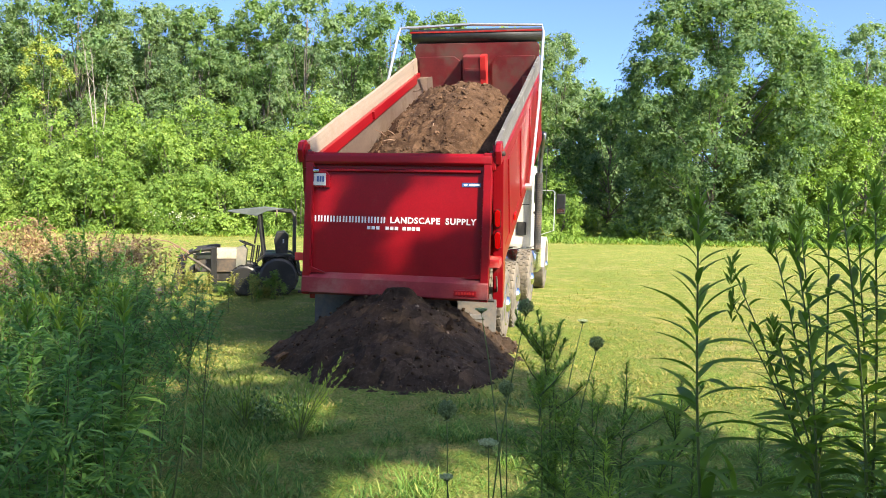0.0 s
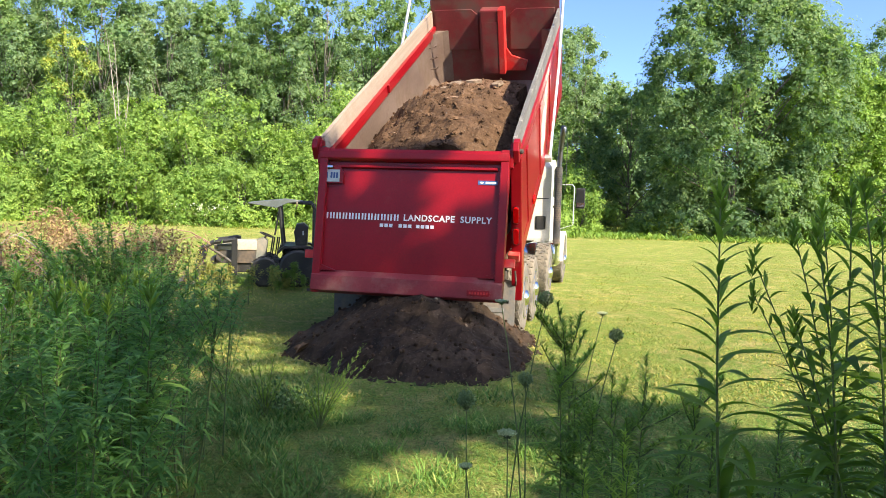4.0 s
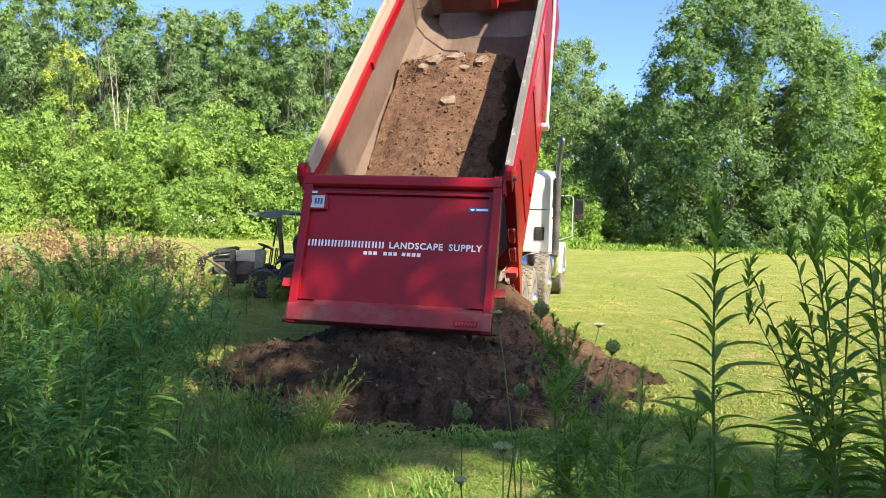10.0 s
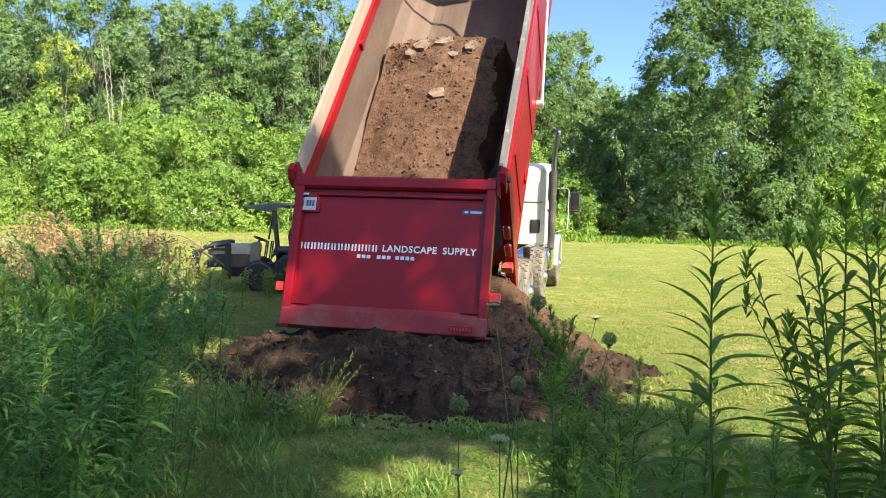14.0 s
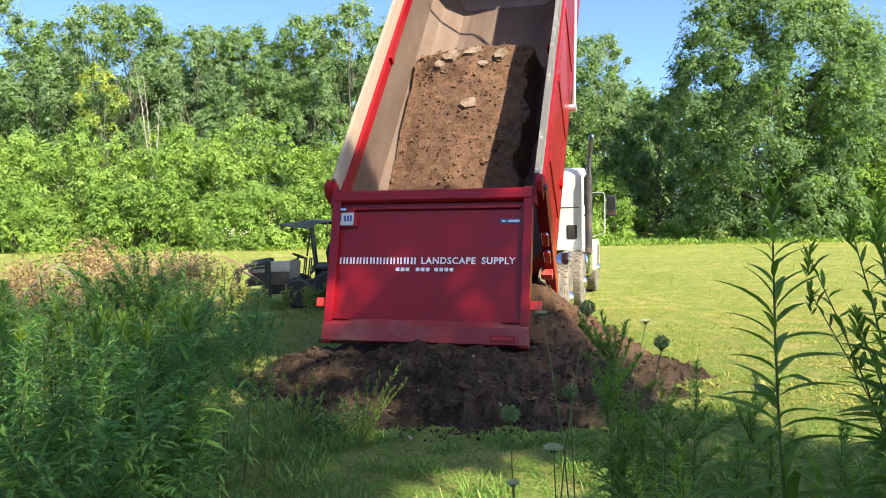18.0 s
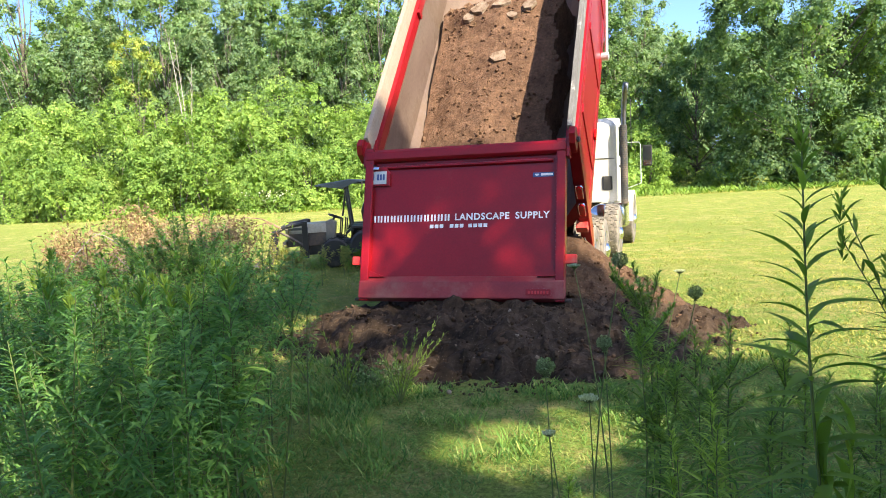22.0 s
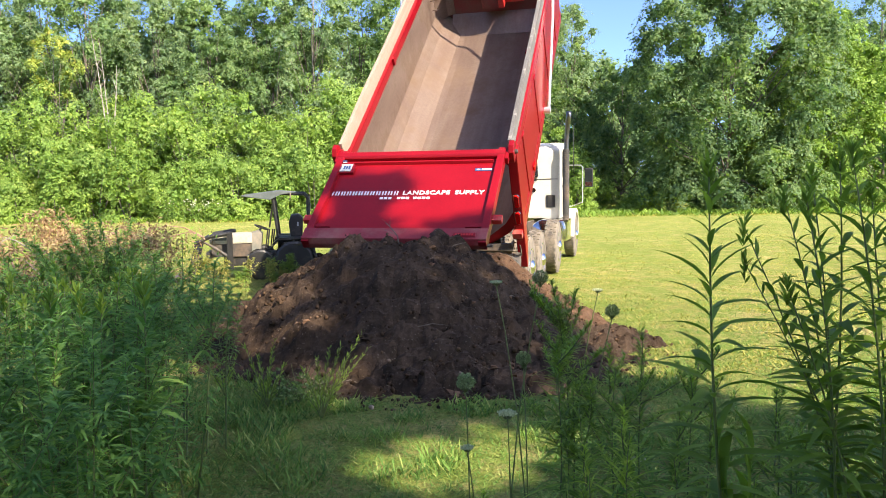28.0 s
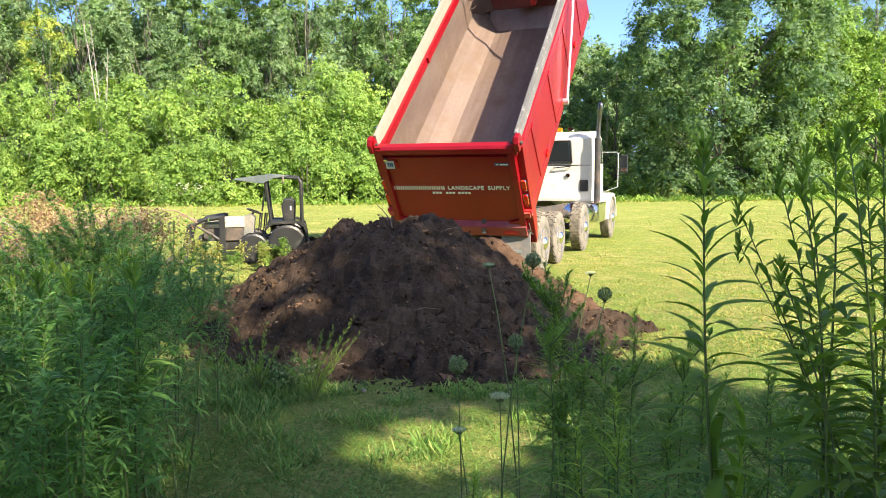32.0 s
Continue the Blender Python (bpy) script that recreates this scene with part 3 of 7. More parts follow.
def build_woods():
    # tall wood behind the hedge: x, y, height, radius, leaf tone
    wood = [(-43.0, 56, 17.0, 4.4, M_TREE), (-37.4, 55, 20.6, 3.8, M_TREEB), (-34.6, 57, 15.6, 3.0, M_TREEB), (-32.2, 55, 16.8, 3.2, M_TREE), (-29.6, 56, 18.2, 3.4, M_TREEB),
            (-26.4, 55, 17.8, 3.2, M_TREE), (-24.4, 58, 16.4, 2.8, M_TREEB), (-21.8, 56, 16.4, 2.6, M_TREEB), (-19.6, 57, 16.2, 2.6, M_TREEB), (-17.4, 56, 16.2, 2.6, M_TREE),
            (-15.2, 57, 15.4, 2.6, M_TREE), (-12.8, 56, 16.8, 2.8, M_TREE), (-10.4, 56, 17.8, 3.2, M_TREEB), (-7.2, 58, 17.2, 3.2, M_TREE), (-4.0, 57, 17.0, 3.2, M_TREE),
            (-1.0, 58, 16.6, 3.0, M_TREE), (2.1, 62, 16.0, 3.2, M_TREEB), (5.4, 64, 17.1, 3.2, M_TREE), (8.2, 66, 16.9, 2.8, M_TREEB), (10.4, 67, 17.3, 2.5, M_TREEB),
            (29.8, 60, 15.0, 3.4, M_TREE), (31.2, 57, 16.4, 3.2, M_TREEB), (34.9, 60, 15.2, 3.4, M_TREEB), (36.5, 57, 15.0, 3.6, M_TREE), (40.3, 57, 16.0, 4.0, M_TREE)]
    for i, (x, d, h, r, m) in enumerate(wood):
        behind_hedge = x < 6
        tree(x, d, h, r * 1.15, 18000 if behind_hedge else 13500, 0.145, m, low=0.16 if behind_hedge else 0.06, clumps=64, fine=(0.2, 0.36), lean=random.uniform(-0.6, 0.6), bare=1 if i in (11, 12) else 0, sunny=0.7,
             label="tall slender green tree in the wood behind the hedge, tinted bluish as by haze" if m is M_TREEB else "tall dark green tree in the wood behind the hedge")
    tree(-26.7, 51.5, 12.8, 1.5, 2600, 0.14, M_YELLOW, label="slim tree hung with yellowing vines in the hedge", clumps=16, low=0.66, sunny=0.6)
    # the great tree at the right of the meadow and its neighbours
    tree(17.3, 49, 16.9, 6.2, 80000, 0.155, M_ASH, label="great spreading dark green ash tree beside the meadow", low=0.05, clumps=190, fine=(0.13, 0.25), sunny=0.6)
    tree(12.6, 58.5, 10.8, 3.6, 14000, 0.16, M_ASH, label="low tree in the shade of the great ash tree", low=0.05, clumps=60, fine=(0.16, 0.3), sunny=0.5)
    tree(9.2, 60.5, 9.4, 3.2, 12000, 0.16, M_ASH, label="low tree in the shade of the great ash tree", low=0.05, clumps=60, fine=(0.16, 0.3), sunny=0.5)
    tree(22.8, 50, 12.9, 4.2, 24000, 0.15, M_SHRUB, label="broad green tree leaning on the great ash tree", low=0.05, clumps=90, fine=(0.14, 0.26), sunny=0.6)
    tree(27.6, 50, 10.6, 4.4, 22000, 0.15, M_SHRUB, label="broad vine-hung tree at the meadow's edge", low=0.04, clumps=90, fine=(0.14, 0.26), sunny=0.6)
    # hedge of vine-covered bushes, highest at its far end
    x = -34.0
    i = 0
    while x < 7.5:
        d = 45.5 + random.uniform(-0.8, 0.8) + max(0, x + 6) * 0.35
        tall = 6.9 + 1.9 * min(1, max(0, (-x - 9) / 5)) + 0.5 * math.sin(x * 0.75 + 0.6) + random.uniform(-0.5, 0.7)
        shrub(x, d + 2.6, tall, 2.7, 8600, 0.145, M_VINE if i % 3 else M_SHRUB, "tall bush overgrown with bright green vines" if i % 3 else "tall dense green bush in the hedge", clumps=24)
        shrub(x + 0.9, d, tall * random.uniform(0.40, 0.66), 2.1, 6200, 0.13, M_VINE if i % 2 else M_SHRUB, "low bright green bush at the hedge's foot", clumps=20)
        x += 2.25
        i += 1
    shrub(-7.2, 50.6, 11.0, 3.3, 20000, 0.14, M_VINE, "tall tree-like bush smothered in vines", clumps=40)
    for k in range(11):
        xx = 9.5 + k * 2.5
        shrub(xx, 51.5 + random.uniform(-0.6, 0.6), random.uniform(1.4, 2.6), 1.9, 5200, 0.13, M_VINE if k % 2 else M_SHRUB, "low green bush at the foot of the trees", clumps=10)
    shrub(13.7, 48.5, 1.1, 0.9, 700, 0.14, M_YELLOW, "low bush with yellow and orange leaves", clumps=8)
    shrub(19.6, 48.5, 1.3, 1.0, 700, 0.14, M_YELLOW, "low bush with yellowing leaves", clumps=8)
    # a dead sapling stands bare over the hedge
    dead = new("dead_tree")
    dead.location = (-21.1, 47.2, ground_z(-21, 47.2) - 0.1)
    tagged(dead, "bare pale dead sapling standing over the hedge", "tree", "trees round the meadow")
    for dx, top, r in ((-1.0, 11.8, 0.045), (-0.5, 11.2, 0.04), (0.5, 9.6, 0.035)):
        pts = [Vector((0.05 * dx, 0, 0)), Vector((0.15 * dx, 0, 3.0)), Vector((0.35 * dx, 0, 5.8)), Vector((0.7 * dx, 0.05, top * 0.8)), Vector((dx, 0, top))]
        bm = tube(pts, [r, r * 0.9, r * 0.75, r * 0.5, 0.012], 6)
        for k in range(5):
            p = pts[2].lerp(pts[4], 0.15 + 0.16 * k)
            tube([p, p + Vector((random.uniform(-0.5, 0.5), random.uniform(-0.2, 0.2), random.uniform(0.4, 0.9)))], [0.02, 0.006], 4, bm)
        part("bare_branch", bm, M_DEADWOOD, dead, "pale dead stem")
    # further rows close the wood
    for k in range(12):
        xx = -45 + k * 4.3
        tree(xx, 63 + random.uniform(-1, 1), random.uniform(13.4, 14.9), 3.8, 7000, 0.24, M_TREEB if k % 3 else M_TREE, label="leafy green tree deep in the wood", low=0.05, clumps=54, fine=(0.2, 0.36), sunny=0.7)
    for k in range(15):
        xx = -46 + k * 6.4
        tree(xx, 72 + random.uniform(-3, 3), random.uniform(15.0, 17.0) if xx < 4 else random.uniform(12.0, 13.5), 5.0, 8500, 0.36, M_TREEB if k % 2 else M_TREE, label="distant green tree deep in the wood", low=0.06, clumps=44, sunny=0.7)
    # unseen row added behind the camera, closes the lawn and blocks low sky reflections
    for k in range(9):
        tree(-30 + k * 7.5, -17 + random.uniform(-1.5, 1.5), random.uniform(7.5, 9.5), 4.2, 5000, 0.42, M_TREE, label="unseen leafy tree added behind the lawn to block the low sky", low=0.06, clumps=30)
    # trees behind the camera, whose shade lies over the lawn
    for (x, y, h, r, low, n) in SHADE_TREES:
        tree(x, y, h, r, n, 0.26, M_TREE, label="broad leafy tree whose shade lies on the lawn", low=low, clumps=44, keep=in_shade_canopy)


# where the crowns behind the camera end and thin out, told by the places on the lawn that they shade
EDGE = [(-30, 9.5), (-5.2, 9.6), (-4.6, 10.9), (-3.7, 11.9), (-3.0, 12.2), (-2.3, 11.9), (-1.9, 11.1), (-1.5, 10.7), (-0.6, 10.3), (-0.2, 9.8), (0.3, 9.4), (0.9, 8.2), (1.6, 7.0), (2.4, 6.0), (4.0, 4.8), (7.0, 3.5), (30, 1.0)]
GAPS = [(-3.0, 11.25, 0.36), (-1.55, 10.65, 0.34), (-1.73, 6.60, 0.15), (-1.5, 6.62, 0.13), (0.16, 6.7, 0.14), (-2.0, 7.74, 0.32), (-2.45, 7.75, 0.2), (-0.82, 6.48, 0.12), (-0.64, 6.88, 0.1), (-2.83, 7.62, 0.2), (-0.26, 3.2, 0.24), (0.3, 3.5, 0.3), (-0.36, 4.9, 0.56), (0.02, 5.05, 0.58), (0.42, 5.15, 0.44), (-0.68, 4.75, 0.26), (0.1, 5.7, 0.22), (-2.62, 9.42, 0.3), (-2.45, 9.2, 0.16), (-2.45, 8.55, 0.45), (-3.6, 6.8, 0.45), (-4.5, 7.2, 0.7), (-3.0, 7.4, 0.4), (0.1, 3.9, 0.25), (-1.3, 6.15, 0.2), (-1.3, 6.7, 0.28), (-2.9, 9.2, 0.6), (-1.85, 11.0, 0.38), (1.5, 5.9, 0.3), (2.2, 4.6, 0.35), (-1.8, 4.6, 0.2), (-2.9, 3.6, 0.25), (1.0, 3.6, 0.3)]


def in_shade_canopy(p):
    fall = p[:, 2] / SUN_WAY.z
    fx, fy = p[:, 0] - SUN_WAY.x * fall, p[:, 1] - SUN_WAY.y * fall
    wave = 0.15 * np.sin(fx * 3.1) + 0.15 * np.sin(fx * 7.3 + 1) + 0.12 * np.sin(fy * 5)
    ok = fy < np.interp(fx, [e[0] for e in EDGE], [e[1] for e in EDGE]) + wave
    for gx, gy, gr in GAPS:
        ok &= ((fx - gx) / gr) ** 2 + ((fy - gy) / (gr * 1.15)) ** 2 > 1 + 0.4 * np.sin(fx * 9 + fy * 7)
    thin = np.sin(p[:, 0] * 91.7 + p[:, 1] * 47.3 + p[:, 2] * 63.1) > 0.15
    return ok & ((fx > -2.8) | (fy > 8.5) | thin)


SHADE_TREES = [(9.6, -3.6, 17.5, 4.6, 0.5, 14000), (11.6, -4.6, 19.0, 4.4, 0.55, 13000), (5.0, -6.3, 17.5, 4.6, 0.5, 8000), (7.3, -6.9, 12.5, 4.0, 0.4, 6000), (10.8, -7.4, 12.0, 3.2, 0.4, 5000), (14.8, -8.4, 12.0, 3.4, 0.4, 4500), (2.3, -6.6, 12.5, 4.0, 0.4, 4000)]
build_woods()


# ---- dump truck ----
HINGE, PIVOT = 0.883, (0.155, 1.604)
# seconds, x, y, heading, bed tilt, gate angle from the bed's upright
TRUCK = [(0.0, -0.477, 9.745, -11.6, 20.3, 23.3), (1.0, -0.477, 9.745, -11.6, 21.8, 23.4), (2.0, -0.477, 9.745, -11.6, 23.6, 23.8), (3.0, -0.477, 9.745, -11.6, 25.3, 24.2), (3.5, -0.477, 9.745, -11.6, 26.4, 26.0),
         (4.5, -0.477, 9.745, -11.6, 29.0, 50.0), (5.5, -0.477, 9.745, -11.6, 31.4, 62.0), (6.0, -0.477, 9.745, -11.6, 32.6, 54.5), (7.0, -0.477, 9.745, -11.6, 33.6, 50.0), (8.0, -0.477, 9.745, -11.6, 36.2, 54.7),
         (9.0, -0.477, 9.745, -11.6, 38.8, 56.0), (10.0, -0.477, 9.745, -11.6, 42.7, 59.3), (11.0, -0.477, 9.745, -11.6, 46.3, 60.7), (12.0, -0.477, 9.745, -11.6, 48.1, 60.8), (13.0, -0.477, 9.745, -11.6, 48.2, 61.0),
         (14.0, -0.477, 9.745, -11.6, 48.4, 62.2), (17.0, -0.477, 9.745, -11.6, 48.6, 63.0), (21.0, -0.477, 9.745, -11.6, 48.8, 63.6), (23.0, -0.477, 9.745, -11.6, 48.4, 64.2), (24.0, -0.470, 9.760, -11.7, 46.0, 66.0),
         (24.5, -0.43, 9.95, -11.9, 43.6, 74.0), (25.0, -0.35, 10.38, -12.5, 41.3, 88.5), (25.5, -0.27, 11.12, -13.1, 39.6, 92.5), (26.0, -0.25, 11.28, -13.4, 39.4, 87.5), (26.5, -0.25, 11.30, -13.7, 39.4, 87.5),
         (27.5, -0.24, 11.28, -14.0, 40.2, 89.0), (28.5, -0.22, 11.26, -14.3, 40.6, 90.3), (29.0, -0.22, 11.31, -14.8, 40.2, 90.0), (29.5, -0.21, 11.38, -15.2, 40.2, 91.0), (30.0, -0.20, 11.48, -15.6, 40.4, 92.5),
         (30.5, -0.12, 11.68, -16.0, 41.0, 95.0), (31.0, 0.0, 12.32, -17.8, 41.2, 85.0), (31.4, 0.14, 12.63, -19.0, 41.6, 75.8), (31.5, 0.155, 12.70, -19.2, 41.6, 73.0), (31.75, 0.19, 12.87, -20.0, 41.6, 42.0), (32.0, 0.223, 13.03, -20.8, 41.5, 8.0)]


def truck_pose(x, y, yaw):
    return pose(x, y, ground_z(0, y) , -1.06, 0, yaw)


def gate_pose(tilt, gate):
    return pose(0, 0, HINGE, tilt) @ pose(0, PIVOT[0], PIVOT[1], -gate)


def wheel(truck, x, y, r, w, dual, rim_mat, side):
    """One wheel seen from outside: lugged tyre (two on a driven axle), rim with a dished face, hub and nuts."""
    out = side
    bm = bmesh.new()
    for k in range(2 if dual else 1):
        o = -k * (w + 0.05)
        prof = [(o - w, r * 0.56), (o - w, r * 0.80), (o - w * 0.93, r * 0.94), (o - w * 0.80, r * 0.985), (o - w * 0.2, r * 0.985), (o - w * 0.07, r * 0.94), (o, r * 0.80), (o, r * 0.56)]
        lathe([(a * out, b) for a, b in prof], 40, "x", bm)
        # tread blocks
        for row in range(4):
            for i in range(26):
                a = (i + 0.5 * (row % 2)) * math.tau / 26
                x0 = o - w * (0.1 + row * 0.205)
                t = box(-w * 0.085, w * 0.085, -r * 0.085, r * 0.085, 0, r * 0.035)
                t.transform(Matrix.Rotation(-a, 4, "X") @ Matrix.Translation((out * (x0 - w * 0.09), 0, r * 0.968)) @ Matrix.Rotation(0.25 * (-1) ** row, 4, "Z"))
                merge(bm, t)
    tyre = part("wheel", bm, M_TYRE, truck, "black dusty tyre with deep tread blocks")
    rim = lathe([(-0.10 * out, r * 0.57), (0.0, r * 0.58), (0.004 * out, r * 0.55), (-0.05 * out, r * 0.48), (-0.09 * out, r * 0.40), (-0.05 * out, r * 0.24), (0.03 * out, r * 0.20), (0.05 * out, r * 0.1), (0.055 * out, 0.012)], 36, "x")
    part("rim", rim, rim_mat, tyre, "polished metal rim", smooth=True)
    first = None
    for i in range(10):
        a = i * math.tau / 10
        nut = part("wheel_nut", lathe([(-0.07 * out, 0.018), (-0.02 * out, 0.018), (-0.015 * out, 0.01)], 6, "x"), M_CHROME, tyre) if first is None else new("wheel_nut", first.data)
        first = first or nut
        nut.parent = tyre
        nut.location = (0, r * 0.32 * math.cos(a), r * 0.32 * math.sin(a))
    tyre.location = (x * side, y, r)
    return tyre


def build_truck():
    truck = new("dump_truck")
    tagged(truck, "red and white tandem dump truck with its bed raised", "truck")
    wheels = []
    for side in (1, -1):
        for y, r, dual in ((0.83, 0.5, True), (2.1, 0.5, True), (4.6, 0.535, False), (8.4, 0.53, False)):
            wheels.append((wheel(truck, 1.235, y, r, 0.27 if not dual else 0.25, dual, M_CHROME, side), r))
    # frame
    for x in (-0.43, 0.43):
        bm = prism([(-0.15, 0.72), (-0.15, 0.98), (9.1, 0.98), (9.1, 0.74)], x - 0.04, x + 0.04, "x", 0.008)
        part("frame_rail", bm, M_FRAME, truck)
    for y in (0.0, 1.45, 3.3, 5.2):
        part("cross_member", box(-0.45, 0.45, y - 0.05, y + 0.05, 0.76, 0.94, 0.01), M_FRAME, truck)
    for y, r in ((0.83, 0.5), (2.1, 0.5), (4.6, 0.535), (8.4, 0.53)):
        part("axle", tube([(-1.0, y, r), (-0.25, y, r), (0, y, r), (0.25, y, r), (1.0, y, r)], [0.07, 0.09, 0.2 if y < 3 else 0.08, 0.09, 0.07], 14), M_FRAME, truck, smooth=True)
    # mud flaps at the tail and the rear light bar
    for s in (-1, 1):
        part("mud_flap", prism([(s * 0.70, 0.24), (s * 1.20, 0.24), (s * 1.20, 0.80), (s * 0.70, 0.86)], -0.02, 0.0, "y", 0.004), M_FLAP, truck, "dark grey rubber mud flap")
    part("flap_lettering_bar", box(0.80, 1.06, -0.028, -0.02, 0.40, 0.45), M_ALU, truck)
    part("rear_bumper_beam", box(-1.1, 1.1, -0.12, 0.02, 0.82, 0.93, 0.015), M_FRAME, truck)
    part("hinge_block", box(-0.6, 0.6, -0.06, 0.08, HINGE - 0.06, HINGE + 0.06, 0.02), M_FRAME, truck)
    # cab: rear wall, doors, roof
    cab = prism([(6.35, 1.02), (6.35, 2.55), (6.50, 2.72), (7.35, 2.76), (7.60, 2.60), (7.95, 1.92), (7.98, 1.02)], -1.05, 1.05, "x", 0.07)
    cab = part("cab", cab, M_WHITE, truck, "white painted cab", smooth=False)
    part("rear_window", prism([(-0.52, 2.0), (0.52, 2.0), (0.48, 2.46), (-0.48, 2.46)], 6.325, 6.355, "y", 0.02), M_GLASS, cab, "dark rear window")
    wf = bmesh.new()
    for a, b in (((-0.55, 1.97), (0.55, 1.97)), ((0.55, 1.97), (0.51, 2.49)), ((0.51, 2.49), (-0.51, 2.49)), ((-0.51, 2.49), (-0.55, 1.97))):
        tube([(a[0], 6.335, a[1]), (b[0], 6.335, b[1])], 0.022, 6, wf)
    part("window_seal", wf, M_BLACK, cab)
    for x in (-0.85, 0.85):
        part("vent_panel", box(x - 0.1, x + 0.1, 6.325, 6.36, 1.27, 1.55, 0.03), M_BLACK, cab, "dark rectangular vent")
        part("round_cap", lathe([(6.31, 0.01), (6.312, 0.05), (6.35, 0.055)], 16, "y", None, Matrix.Translation((0.46 * (1 if x > 0 else -1), 0, 1.66))), M_CHROME, cab)
    part("grab_bar", tube([(0.1, 6.345, 1.84), (0.1, 6.29, 1.84), (0.52, 6.29, 1.88), (0.52, 6.345, 1.88)], 0.014, 6), M_BLACK, cab)
    part("seam", box(-1.0, 1.0, 6.340, 6.352, 1.90, 1.915), M_BLACK, cab)
    for s in (-1, 1):
        part("door_window", prism([(6.75, 1.95), (7.75, 1.95), (7.52, 2.55), (6.8, 2.55)], s * 1.045, s * 1.065, "x", 0.008), M_GLASS, cab)
        part("door_seam", prism([(6.62, 1.1), (7.85, 1.1), (7.85, 1.9), (7.55, 2.6), (6.62, 2.6)], s * 1.05, s * 1.056, "x"), M_WHITE, cab)
        part("door_handle", box(s * 1.07 - 0.02, s * 1.07 + 0.02, 6.72, 6.9, 1.72, 1.77, 0.01), M_BLACK, cab)
    part("roof_light", box(-0.2, 0.2, 6.7, 6.9, 2.74, 2.84, 0.03), M_AMBER, cab)
    part("roof_horn", tube([(0.45, 6.6, 2.80), (0.45, 7.1, 2.82)], [0.06, 0.03], 10), M_CHROME, cab)
    part("windshield", prism([(-0.9, 1.98), (0.9, 1.98), (0.84, 2.5), (-0.84, 2.5)], 7.88, 7.93, "y", 0.01), M_GLASS, cab)
    # bonnet and wings
    hood = prism([(7.9, 1.0), (7.9, 1.92), (8.9, 1.72), (9.35, 1.55), (9.42, 0.85), (9.2, 0.75)], -0.78, 0.78, "x", 0.09)
    part("bonnet", hood, M_WHITE, truck, "white sloping bonnet")
    for s in (-1, 1):
        arc = [(8.4 + 0.68 * math.cos(a), 0.53 + 0.66 * math.sin(a)) for a in [math.pi * k / 10 for k in range(11)]]
        inner = [(8.4 + 0.60 * math.cos(a), 0.53 + 0.58 * math.sin(a)) for a in [math.pi * k / 10 for k in range(11)]][::-1]
        part("wing", prism(arc + inner, s * 0.72, s * 1.24, "x", 0.0), M_WHITE, truck, "white front wing")
        part("step_box", box(min(s * 0.75, s * 1.2), max(s * 0.75, s * 1.2), 6.5, 7.6, 0.5, 1.0, 0.04), M_CHROME, truck, "polished step box")
        part("fuel_tank", lathe([(5.15, 0.05), (5.16, 0.28), (5.2, 0.3), (6.25, 0.3), (6.29, 0.28), (6.3, 0.05)], 24, "y", None, Matrix.Translation((s * 0.85, 0, 0.75))), M_CHROME, truck, smooth=True)
        # exhaust stack with a pierced heat shield
        st = part("exhaust_pipe", tube([(s * 1.2, 6.2, 0.95), (s * 1.2, 6.2, 2.5), (s * 1.205, 6.2, 2.62), (s * 1.22, 6.19, 2.95), (s * 1.25, 6.12, 3.18), (s * 1.28, 5.99, 3.34)], [0.05, 0.05, 0.052, 0.052, 0.054, 0.056], 18), M_DARKCHROME, truck, "upright exhaust pipe with a curved dark chrome tip", smooth=True)
        sh = lathe([(1.0, 0.065), (1.0, 0.072), (2.55, 0.072), (2.55, 0.065)], 18, "z", None, Matrix.Translation((s * 1.2, 6.2, 0)))
        part("heat_shield", sh, M_FRAME, st, "dark pierced heat shield")
        holes = bmesh.new()
        for row in range(34):
            for k in range(7):
                a = math.pi * (1 + (k + 0.5 * (row % 2)) / 7)
                lathe([(0.0, 0.013), (0.004, 0.009)], 6, "z", holes, Matrix.Translation((s * 1.2, 6.2, 1.05 + row * 0.044)) @ Matrix.Rotation(a - math.pi / 2, 4, "Z") @ Matrix.Translation((0, 0.073, 0)) @ Matrix.Rotation(-math.pi / 2, 4, "X"))
        tagged(part("shield_perforation", holes, M_BLACK, st), kind="stuff")
        # mirror on its arm
        mr = part("mirror", box(s * 1.56 - 0.10, s * 1.56 + 0.10, 8.02, 8.10, 1.72, 2.18, 0.03), M_BLACK, truck, "black wing mirror")
        part("mirror_glass", box(s * 1.56 - 0.08, s * 1.56 + 0.08, 8.012, 8.022, 1.86, 2.15), M_GLASS, mr)
        part("convex_glass", box(s * 1.56 - 0.08, s * 1.56 + 0.08, 8.010, 8.022, 1.75, 1.84), M_CHROME, mr)
        part("mirror_arm", tube([(s * 1.02, 7.9, 2.25), (s * 1.38, 7.98, 2.25), (s * 1.42, 8.0, 2.2), (s * 1.42, 8.0, 1.35), (s * 1.0, 7.95, 1.2)], 0.011, 6), M_ALU, mr)
        part("aerial", tube([(s * 1.3, 6.9, 2.1), (s * 1.3, 6.86, 3.1)], 0.008, 5), M_BLACK, truck)
    box_ob = build_bed(truck)
    gate = build_gate(truck)
    return truck, box_ob, gate, wheels


